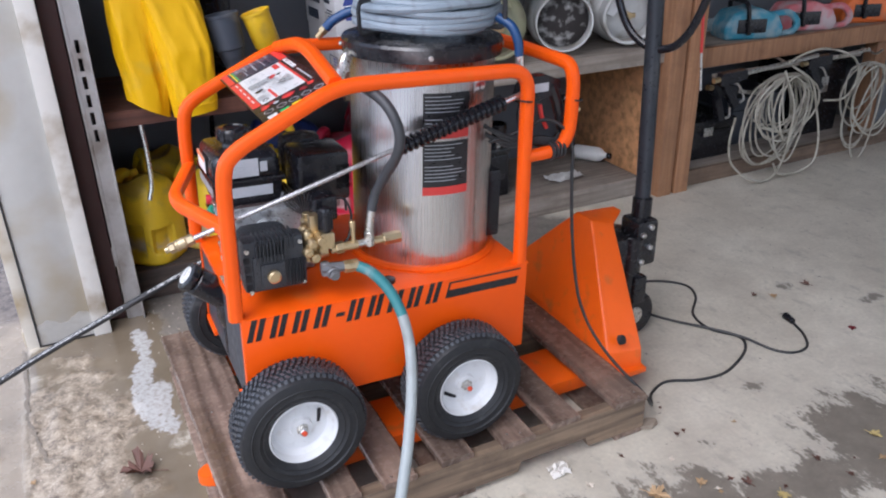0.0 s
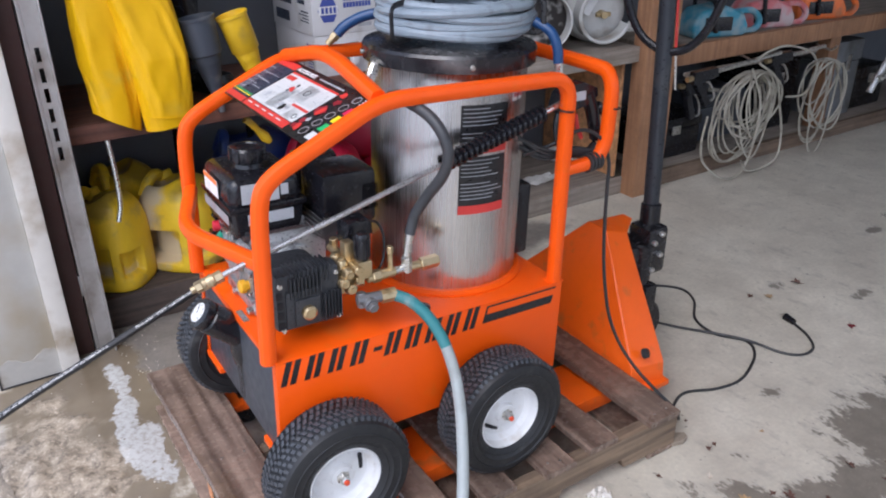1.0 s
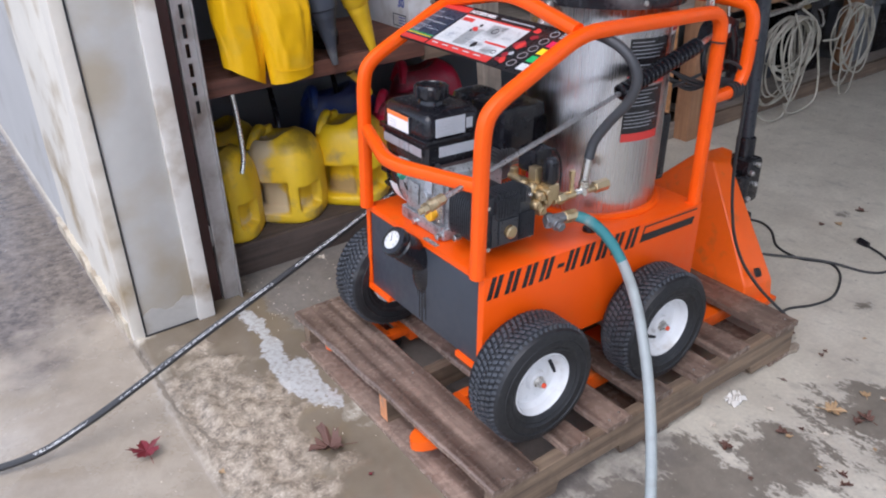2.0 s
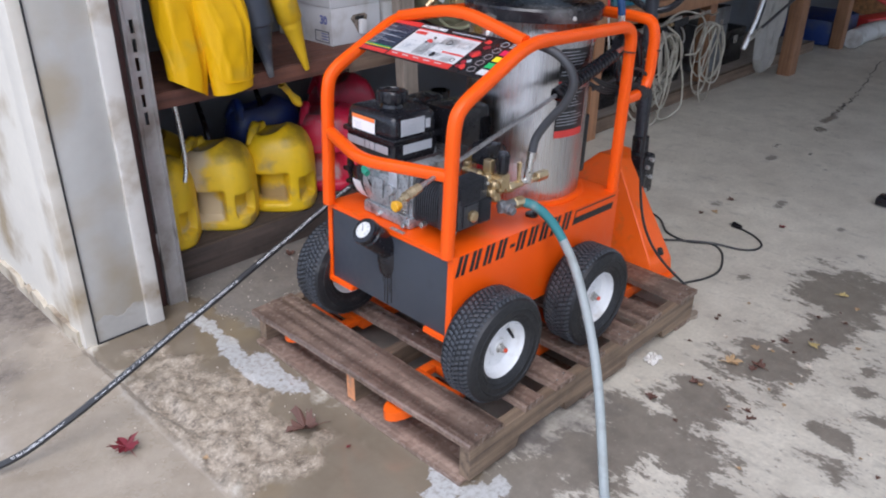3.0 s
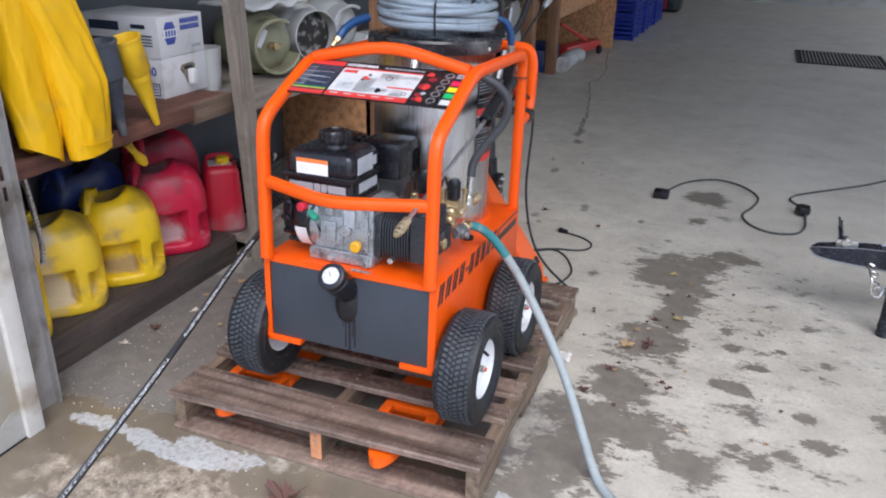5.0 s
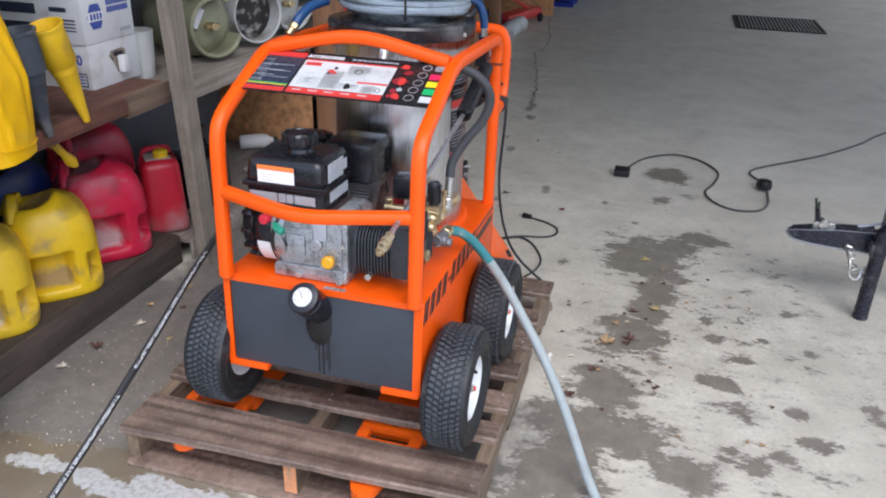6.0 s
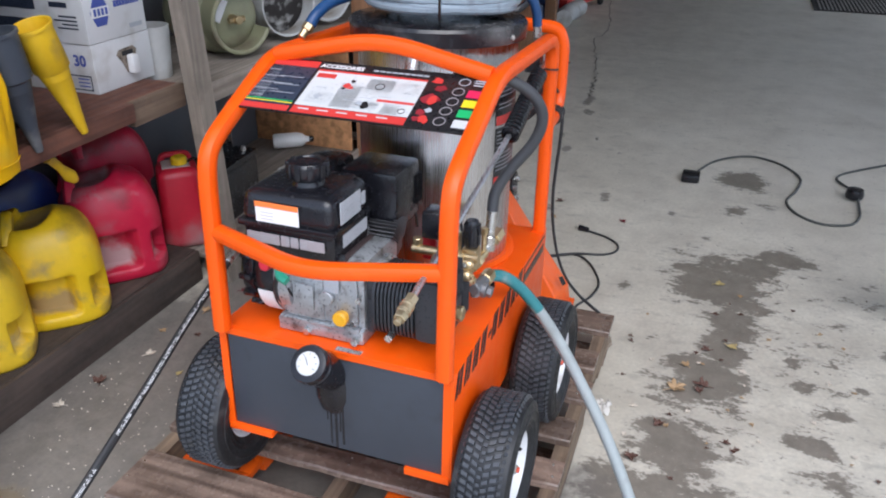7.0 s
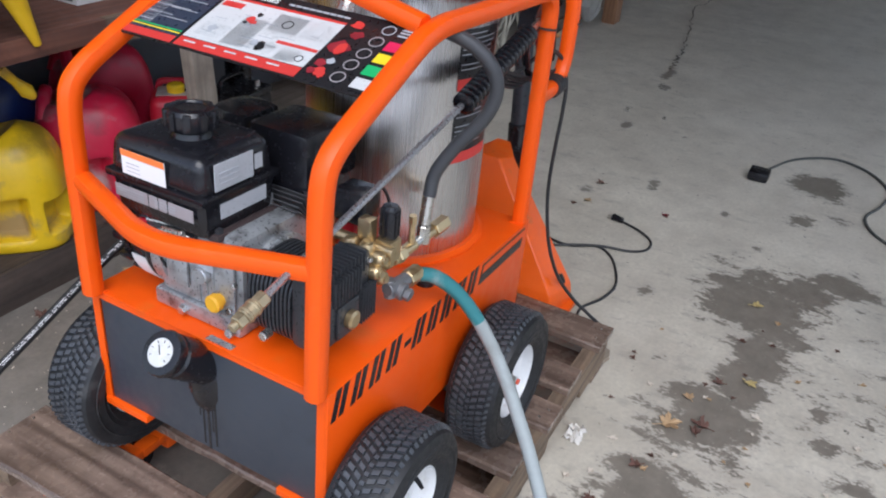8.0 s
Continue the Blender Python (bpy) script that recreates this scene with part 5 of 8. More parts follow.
    part("oil_cap", Geo().lathe([(0.016, 0), (0.0165, 0.010), (0.012, 0.013), (0.0005, 0.013)], 16, Matrix.Translation(L(0.366, 1.653, 0.686)) @ pose(0, 0, 0, 90, 0, 0)), BRASS, pump, "brass oil cap")
    for k in range(9):
        part("fin", Geo().box(L(0.330 + k * 0.0085, 1.654, 0.722), L(0.3345 + k * 0.0085, 1.672, 0.768), 0.001), PUMP, pump)
    for k in range(4):
        part("vent", Geo().box(L(0.3015, 1.6662, 0.652 + 0.024 * k), L(0.3165, 1.6695, 0.668 + 0.024 * k), 0.002), DARK, pump)
    part("drain_bolt", cyl(Geo(), L(0.312, 1.775, 0.640), L(0.292, 1.775, 0.640), 0.009, 6), ZINC, pump)
    for xx, zz in ((0.312, 0.648), (0.44, 0.648), (0.312, 0.755), (0.44, 0.755)):
        p = Vector(L(xx, 1.669, zz))
        part("bolt", cyl(Geo(), p, p + Vector((0, -0.007, 0)), 0.006, 6), ZINC, pump)
    part("brass_head", Geo().box(L(0.452, 1.672, 0.686), L(0.490, 1.750, 0.752), 0.014), BRASS, pump, "brass pump head and fittings")
    dome = [(0.0005, -0.012), (0.013, -0.010), (0.0145, 0.004), (0.011, 0.011), (0.0075, 0.0125), (0.0072, 0.016), (0.0005, 0.0165)]
    for xx, yy, zz, rx in ((0.470, 1.668, 0.742, 90), (0.474, 1.667, 0.704, 90), (0.497, 1.672, 0.722, 90), (0.466, 1.690, 0.756, 0), (0.468, 1.722, 0.756, 0), (0.458, 1.668, 0.722, 90)):
        part("valve_cap", Geo().lathe(dome, 12, Matrix.Translation(L(xx, yy, zz)) @ pose(0, 0, 0, rx, 0, 0), caps=False), BRASS, pump)
    for yy in (1.682, 1.710, 1.738):
        part("valve_cap", cyl(Geo(), L(0.486, yy, 0.704), L(0.512, yy, 0.704), 0.0115, 6), BRASS, pump)
    part("unloader_body", Geo().box(L(0.488, 1.655, 0.722), L(0.526, 1.690, 0.764), 0.007), BRASS, pump, "brass unloader valve body")
    part("unloader_block", Geo().box(L(0.474, 1.690, 0.752), L(0.500, 1.716, 0.802), 0.004), BRASS, pump)
    part("manifold_pipe", cyl(Geo(), L(0.49, 1.80, 0.748), L(0.49, 1.65, 0.748), 0.0105, 12), BRASS, pump)
    part("test_port", cyl(Geo(), L(0.495, 1.79, 0.748), L(0.495, 1.79, 0.772), 0.011, 8), BRASS, pump)
    knob_at = Matrix.Translation(L(0.508, 1.672, 0.768))
    knob = part("unloader_knob", Geo().lathe([(0.012, -0.006), (0.0155, 0), (0.0165, 0.004), (0.0160, 0.052), (0.013, 0.058), (0.0005, 0.059)], 16, knob_at), BLACK_PL, pump, "black ribbed unloader knob")
    for k in range(10):
        part("knob_rib", Geo().box((0.0150, -0.0022, 0.003), (0.0185, 0.0022, 0.051), 0.001, knob_at @ pose(0, 0, 0, 0, 0, 36 * k)), BLACK_PL, knob)
    g = Geo()
    cyl(g, L(0.580, 1.666, 0.716), L(0.625, 1.664, 0.716), 0.0095, 12)
    cyl(g, L(0.615, 1.664, 0.706), L(0.615, 1.664, 0.745), 0.013, 8)
    cyl(g, L(0.615, 1.664, 0.745), L(0.625, 1.663, 0.805), 0.011, 12)
    part("outlet_pipe", g, ZINC, pump, "zinc outlet pipe and elbow")
    g = cyl(Geo(), L(0.515, 1.668, 0.716), L(0.585, 1.666, 0.716), 0.0115, 12)
    cyl(g, L(0.528, 1.668, 0.716), L(0.548, 1.667, 0.716), 0.0155, 6)
    part("outlet_nipple", g, BRASS, pump, "brass outlet nipple")
    g = cyl(Geo(), L(0.625, 1.664, 0.716), L(0.650, 1.664, 0.715), 0.0105, 12)
    cyl(g, L(0.650, 1.664, 0.715), L(0.698, 1.664, 0.714), 0.0155, 6)
    port = cyl(Geo(), L(0.573, 1.664, 0.716), L(0.573, 1.664, 0.775), 0.006, 8)
    part("test_nipple", cyl(port, L(0.573, 1.664, 0.765), L(0.573, 1.664, 0.782), 0.008, 6), BRASS, pump)
    part("relief_valve", g, BRASS, pump, "brass relief valve")
    g = cyl(Geo(), L(0.508, 1.664, 0.668), L(0.508, 1.634, 0.664), 0.0165, 20)
    cyl(g, L(0.508, 1.634, 0.664), L(0.508, 1.622, 0.662), 0.0125, 6)
    cyl(g, L(0.482, 1.656, 0.676), L(0.545, 1.650, 0.671), 0.0130, 10)
    cyl(g, L(0.494, 1.660, 0.690), L(0.494, 1.656, 0.655), 0.0115, 10)
    part("inlet_filter", g, mk("dull_grey_metal", (0.21, 0.215, 0.225), 0.45, 0.6, 0.2, 30), pump, "grey inlet filter bowl")
    g = Geo()
    cyl(g, L(0.538, 1.65, 0.670), L(0.575, 1.648, 0.669), 0.0165, 8)
    part("hose_coupling", g, BRASS, pump)
    part("grommet", Geo().lathe([(0.020, 0), (0.019, 0.008), (0.010, 0.013), (0.0005, 0.013)], 18, Matrix.Translation((0.395, 0.055, Z1))), BLACK_PL, root)
    # high pressure line from the pump to the coil
    hp = spline([L(0.625, 1.663, 0.800), L(0.637, 1.660, 0.842), L(0.654, 1.632, 0.895), L(0.668, 1.592, 0.95), L(0.672, 1.574, 1.0), L(0.665, 1.582, 1.043), L(0.652, 1.615, 1.078), L(0.63, 1.665, 1.10), L(0.62, 1.72, 1.10), L(0.66, 1.76, 1.09)])
    part("pressure_line", Geo().tube(hp, 0.0125, 12), mk("grey_black_hose", (0.045, 0.047, 0.052), 0.5, 0, 0.15, 20, 0.1, 0.1, 200), root, "thick dark rubber pressure line")
    part("burner_box", Geo().box(L(0.985, 1.76, 0.605), L(1.05, 2.0, 0.80), 0.01), BLACK_PL, root)
    part("heater_elbow", Geo().tube(fillet([L(0.62, 1.86, 1.06), L(0.66, 1.86, 1.14), L(0.70, 1.93, 1.14)], 0.03), 0.014, 10), ZINC, root)
    return root


washer()


# ---- pallet jack under the pallet ----
def pallet_jack():
    t = thing("pallet_jack", "orange pallet jack with black steering handle, parked under a pallet", "pallet jack")
    for y, w in ((1.651, 0.187), (2.190, 0.194)):
        fork = part("fork", Geo().box((0.405, y, 0.055), (1.50, y + w, 0.105), 0.008), JACK_ORANGE, t)
        nose = [(y + w / 2 - 0.044 * math.cos(math.pi * k / 10), 0.215 - (0.098 if y < 2 else 0.062) * math.sin(math.pi * k / 10)) for k in range(11)]
        tip = Geo().prism([(b, a) for a, b in nose], 0.080, 0.110, "z")
        part("fork_tip", tip, JACK_ORANGE, fork)
        g = Geo()
        g.box((0.214, y, 0.085), (0.340, y + w, 0.1085), 0.003)
        g.box((0.386, y, 0.085), (0.406, y + w, 0.1085), 0.003)
        g.box((0.340, y, 0.085), (0.386, y + 0.034, 0.1085), 0.003)
        g.box((0.340, y + w - 0.034, 0.085), (0.386, y + w, 0.1085), 0.003)
        part("fork_frame", g, JACK_ORANGE, fork)
        part("load_roller", cyl(Geo(), (0.362, y + 0.040, 0.042), (0.362, y + w - 0.040, 0.042), 0.038, 20), BLACK_PL, fork)
    # hood of folded plate: a broad sloping face towards the forks, narrow side faces, a small flat top
    v = [(1.474, 1.900, 0.505), (1.374, 1.640, 0.165), (1.372, 1.632, 0.098), (1.492, 1.608, 0.092), (1.497, 1.620, 0.160), (1.555, 1.880, 0.480), (1.625, 1.925, 0.500),
         (1.474, 1.980, 0.507), (1.374, 2.330, 0.165), (1.372, 2.338, 0.098), (1.492, 2.362, 0.092), (1.497, 2.350, 0.160), (1.555, 2.010, 0.480), (1.625, 1.975, 0.502)]
    f = [(0, 1, 4, 5), (1, 2, 3, 4), (7, 12, 11, 8), (8, 11, 10, 9), (0, 7, 8, 1), (1, 8, 9, 2), (0, 5, 6, 13, 12, 7), (5, 4, 11, 12), (4, 3, 10, 11), (2, 9, 10, 3), (5, 12, 13, 6)]
    bm = bmesh.new()
    vs = [bm.verts.new(p) for p in v]
    for q in f:
        bm.faces.new([vs[i] for i in q])
    bmesh.ops.recalc_face_normals(bm, faces=bm.faces[:])
    bmesh.ops.bevel(bm, geom=bm.edges[:], offset=0.007, segments=3, profile=0.5, affect="EDGES")
    part("hood", Geo().take(bm), JACK_ORANGE, t, "folded orange plate hood", sharp=25)
    part("foot_flange", Geo().box((1.378, 1.594, 0.085), (1.500, 1.640, 0.104), 0.004), JACK_ORANGE, t)
    q = Matrix.Translation((1.418, 1.6285, 0.211)) @ (Vector((0.35, -0.80, 0.5))).to_track_quat("Z", "Y").to_matrix().to_4x4()
    part("hood_hole", Geo().lathe([(0.0005, 0.006), (0.011, 0.006), (0.015, 0.005), (0.016, -0.008)], 18, q, caps=False), DARK, t, "dark round hole")
    # pump body, wheels, stem and handle
    part("pump_body", Geo().box((1.575, 1.90, 0.10), (1.70, 2.04, 0.40), 0.02), BLACK_PAINT, t, "black hydraulic pump body")
    part("pump_cylinder", cyl(Geo(), (1.66, 1.92, 0.14), (1.675, 1.92, 0.40), 0.040, 20), BLACK_PAINT, t)
    part("lever_block", Geo().box((1.665, 1.885, 0.285), (1.755, 1.985, 0.455), 0.016), BLACK_PAINT, t)
    for k, z in enumerate((0.31, 0.36, 0.41, 0.435)):
        part("bolt", cyl(Geo(), (1.685 + 0.032 * (k % 2), 1.888, z), (1.685 + 0.032 * (k % 2), 1.872, z), 0.010, 6), ZINC, t)
    part("link", Geo().box((1.655, 1.865, 0.15), (1.71, 1.905, 0.255), 0.010), BLACK_PAINT, t)
    for yy in (1.885, 1.995):
        wheel_ = part("steer_wheel", cyl(Geo(), (1.685, yy, 0.09), (1.685, yy + 0.06, 0.09), 0.09, 28), BLACK_PL, t)
        part("hub", cyl(Geo(), (1.685, yy - 0.004, 0.09), (1.685, yy + 0.064, 0.09), 0.035, 16), ZINC, wheel_)
    part("collar", cyl(Geo(), (1.722, 1.945, 0.44), (1.729, 1.953, 0.52), 0.034, 18), BLACK_PL, t)
    part("stem", Geo().tube([(1.728, 1.952, 0.48), (1.732, 1.968, 0.80), (1.738, 2.0, 1.36)], 0.0265, 16), mk("black_blue_steel", (0.03, 0.034, 0.042), 0.35, 0.2, 0.2, 10, 0.1, 0.03, 100, dirt=(0.09, 0.09, 0.09), dirt_amt=0.15), t, "black steel steering stem")
    loop = [(1.732, 1.978, 1.015), (1.700, 2.045, 1.06), (1.680, 2.09, 1.14), (1.665, 2.12, 1.27), (1.68, 2.09, 1.39), (1.735, 1.99, 1.42), (1.79, 1.87, 1.39), (1.81, 1.83, 1.27), (1.79, 1.86, 1.12), (1.765, 1.91, 1.04), (1.732, 1.978, 1.015)]
    part("handle_loop", Geo().tube(spline(loop, 6), 0.013, 10), BLACK_PL, t, "black looped steering grip")
    return t


pallet_jack()


# ---- hoses, wand and cord on and round the washer ----
TEAL = mk("teal_hose", (0.035, 0.19, 0.205), 0.45, 0, 0.1, 14, 0.1, dirt=(0.25, 0.33, 0.32), dirt_amt=0.2, dirt_scale=20)
HOSE_GREY = mk("faded_grey_hose", (0.31, 0.345, 0.345), 0.55, 0, 0.1, 14, 0.1, 0.1, 120, dirt=(0.25, 0.27, 0.26), dirt_amt=0.25, dirt_scale=18)
HOSE_BLACK = mk("black_rubber_hose", (0.025, 0.026, 0.028), 0.45, 0, 0.2, 20, 0.1, 0.1, 200)
COIL_GREY = mk("blue_grey_hose", (0.235, 0.285, 0.33), 0.45, 0, 0.12, 18, 0.1, 0.08, 150, dirt=(0.16, 0.18, 0.20), dirt_amt=0.2, dirt_scale=30)
BLUE_SLEEVE = mk("blue_rubber_sleeve", (0.012, 0.055, 0.16), 0.4, 0, 0.12, 20)


def garden_hose():
    t = thing("garden_hose", "teal water hose faded to grey, running down from a brass coupling", "hose")
    pts = [(0.570, 1.648, 0.668), (0.598, 1.622, 0.655), (0.628, 1.590, 0.617), (0.645, 1.553, 0.565), (0.645, 1.510, 0.508), (0.632, 1.468, 0.455), (0.612, 1.428, 0.404), (0.588, 1.388, 0.355),
           (0.562, 1.350, 0.306), (0.533, 1.313, 0.255), (0.500, 1.274, 0.195), (0.462, 1.233, 0.125), (0.425, 1.195, 0.062), (0.375, 1.150, 0.018), (0.30, 1.085, 0.0155), (0.15, 0.98, 0.0155), (-0.10, 0.80, 0.0155), (-0.5, 0.45, 0.0155), (-1.2, -0.4, 0.012), (-2.2, -1.6, 0.01)]
    c = spline(pts, 6)
    part("teal_length", Geo().tube(c[:20], 0.0140, 12), TEAL, t, "clean teal length near the coupling")
    part("grey_length", Geo().tube(c[19:], 0.0138, 12), HOSE_GREY, t, "faded grey length")
    return t


def pressure_hose():
    t = thing("pressure_hose", "black high-pressure hose with white print, stretched out over the wet floor", "hose")
    pts = [(0.62, 2.385, 0.535), (0.43, 2.38, 0.470), (0.26, 2.366, 0.412), (0.11, 2.356, 0.360), (-0.05, 2.348, 0.303), (-0.21, 2.350, 0.240), (-0.37, 2.362, 0.165), (-0.55, 2.39, 0.075), (-0.73, 2.42, 0.013), (-1.0, 2.50, 0.010), (-1.6, 2.75, 0.006), (-3.0, 3.4, -0.02)]
    c = spline(pts, 8)
    part("rubber_hose", Geo().tube(c, 0.0105, 10), HOSE_BLACK, t)
    part("end_fitting", cyl(Geo(), (0.62, 2.385, 0.535), (0.69, 2.388, 0.557), 0.012, 8), ZINC, t)
    rnd = random.Random(9)
    g = Geo()
    for i in range(4, len(c) - 26):
        a, d = c[i], (c[i + 1] - c[i])
        s = d.cross(Vector((0, 0, 1))).normalized()
        if (i // 4) % 7 == 6:
            continue
        for k in range(6):
            for row in (-1, 1):
                if rnd.random() < 0.22:
                    continue
                p = a + d * (k / 6.0)
                q = p + d * (0.05 + 0.07 * rnd.random())
                side_ = (s * -0.62 + Vector((0, 0, 0.78)) + s * 0.24 * row).normalized()
                w = d.normalized().cross(side_) * 0.0014
                o = side_ * 0.0109
                g.add([p + o - w, q + o - w, q + o + w, p + o + w, p + o * 0.9 - w, q + o * 0.9 - w, q + o * 0.9 + w, p + o * 0.9 + w], [(0, 1, 2, 3), (7, 6, 5, 4), (0, 4, 5, 1), (2, 6, 7, 3), (1, 5, 6, 2), (3, 7, 4, 0)])
    part("white_print", g, WHITE, t, "worn white printing", kind="stuff")
    return t


def hose_coil():
    t = thing("hose_coil", "coiled blue-grey pressure hose tied with black straps on a black lid", "hose coil")
    cx, cy, z0 = 0.885, 1.885, 1.196
    rnd = random.Random(3)
    path, turns, k = [], 13, 30
    for j in range(turns):
        lev, r0 = j // 4, 0.200 - 0.021 * (j % 4) + rnd.uniform(-0.006, 0.006)
        ox, oy, tl = rnd.uniform(-0.014, 0.014), rnd.uniform(-0.014, 0.014), rnd.uniform(-0.020, 0.020)
        for i in range(k):
            u = 2 * math.pi * i / k
            w = i / k
            rr = r0 + 0.004 * math.sin(3 * u + j)
            path.append(Vector((cx + ox + rr * math.cos(u + 0.4), cy + oy + 0.98 * rr * math.sin(u + 0.4), z0 + 0.013 + lev * 0.0205 + tl * math.sin(u) + 0.004 * math.sin(2 * u + j))))
    sm = []
    for i in range(len(path)):
        a, b = max(0, i - 3), min(len(path), i + 4)
        sm.append(sum(path[a:b], Vector()) / (b - a))
    part("coil", Geo().tube(sm, 0.0105, 9), COIL_GREY, t)
    part("sleeve", Geo().tube(spline([(0.80, 2.08, 1.212), (0.755, 2.108, 1.200), (0.715, 2.122, 1.180), (0.695, 2.130, 1.160)]), 0.0135, 12), BLUE_SLEEVE, t, "blue rubber end sleeve")
    g = cyl(Geo(), (0.695, 2.130, 1.161), (0.685, 2.136, 1.149), 0.013, 6)
    cyl(g, (0.685, 2.136, 1.149), (0.672, 2.142, 1.135), 0.009, 12)
    part("coupling", g, BRASS, t)
    part("sleeve", Geo().tube(spline([(1.02, 1.74, 1.215), (1.040, 1.705, 1.195), (1.050, 1.690, 1.160), (1.052, 1.686, 1.125)]), 0.0120, 12), BLUE_SLEEVE, t, "blue rubber end sleeve")
    part("coupling", cyl(Geo(), (1.052, 1.686, 1.126), (1.053, 1.684, 1.098), 0.011, 8), ZINC, t)
    for an in (200, 310, 80):
        a = radians(an)
        d = Vector((math.cos(a), math.sin(a), 0))
        o = Vector((cx, cy, 0))
        lp = [o + d * 0.120 + Vector((0, 0, 1.196)), o + d * 0.220 + Vector((0, 0, 1.192)), o + d * 0.221 + Vector((0, 0, 1.270)), o + d * 0.12 + Vector((0, 0, 1.278)), o + d * 0.118 + Vector((0, 0, 1.20))]
        part("strap", Geo().tube(fillet(lp, 0.02, 4), 0.0035, 6, flat=2.0), INK, t, "black tie strap")
    return t


def spray_wand():
    t = thing("spray_wand", "steel spray lance with ribbed black grip and black trigger gun", "spray wand")
    a, b, e = Vector((0.200, 1.6835, 0.8075)), Vector((0.705, 1.6520, 0.952)), Vector((0.995, 1.6600, 1.021))
    part("lance", Geo().tube([a, (a + b) / 2, b + (e - b) * 0.1], 0.0062, 10), mk("dull_lance_steel", (0.42, 0.42, 0.43), 0.32, 0.8, 0.15, 30), t, "dull steel lance tube")
    d = (a - b).normalized()
    g = cyl(Geo(), a - d * 0.004, a + d * 0.014, 0.0125, 6)
    cyl(g, a + d * 0.014, a + d * 0.040, 0.0130, 18)
    cyl(g, a + d * 0.018, a + d * 0.023, 0.0140, 18)
    cyl(g, a + d * 0.031, a + d * 0.036, 0.0140, 18)
    cyl(g, a + d * 0.040, a + d * 0.054, 0.0125, 6)
    cyl(g, a + d * 0.054, a + d * 0.064, 0.0075, 12)
    part("nozzle", g, mk("dull_brass", (0.50, 0.41, 0.26), 0.42, 0.8, 0.2, 30, 0.1, dirt=(0.25, 0.19, 0.12), dirt_amt=0.3, dirt_scale=30), t, "brass quick-connect nozzle")
    part("grip", spring_rings(cyl(Geo(), b, e, 0.0145, 14), b, e, 0.0215, 19, 0.006), BLACK_PL, t, "ribbed black grip")
    part("gun_pipe", cyl(Geo(), e, e + Vector((0.055, 0.004, 0.012)), 0.0075, 10), ZINC, t)
    body = Geo().prism([(1.045, 1.008), (1.058, 1.050), (1.085, 1.068), (1.130, 1.070), (1.172, 1.052), (1.176, 1.030), (1.140, 1.012), (1.085, 1.000)], 1.674, 1.710, "y")
    gun = part("gun_body", body, BLACK_PL, t, "black moulded trigger gun")
    part("hand_grip", Geo().tube(spline([(1.150, 1.691, 1.040), (1.170, 1.689, 1.000), (1.182, 1.687, 0.955), (1.190, 1.686, 0.915)]), [0.021 - 0.0002 * k for k in range(25)], 12, 2.6, flat=0.75), BLACK_PL, gun)
    part("guard", Geo().tube(spline([(1.068, 1.692, 1.005), (1.060, 1.690, 0.965), (1.072, 1.686, 0.920), (1.105, 1.682, 0.890), (1.150, 1.680, 0.885), (1.186, 1.682, 0.905)]), 0.0085, 8), BLACK_PL, t)
    part("gun_plate", Geo().box((1.085, 1.6722, 1.028), (1.135, 1.6738, 1.050), 0, None), GREY_LABEL, gun)
    part("trigger", Geo().tube(spline([(1.120, 1.69, 0.99), (1.128, 1.688, 0.955), (1.142, 1.686, 0.925)]), 0.006, 8), RED, gun, "red trigger")
    part("swivel", cyl(Geo(), (1.192, 1.692, 1.0), (1.225, 1.690, 0.975), 0.013, 10), BLACK_PL, t)
    part("inlet_fitting", cyl(Geo(), (1.225, 1.690, 0.975), (1.245, 1.689, 0.958), 0.008, 8), BRASS, t)
    for p in ((1.047, 1.643, 1.022), (1.198, 1.643, 1.005)):
        q = Matrix.Translation(p) @ pose(0, 0, 0, 0, 8, 0)
        part("cable_tie", Geo().lathe([(0.0185, -0.0022), (0.0205, -0.0022), (0.0205, 0.0022), (0.0185, 0.0022)], 20, q, caps=False), INK, t)
    return t


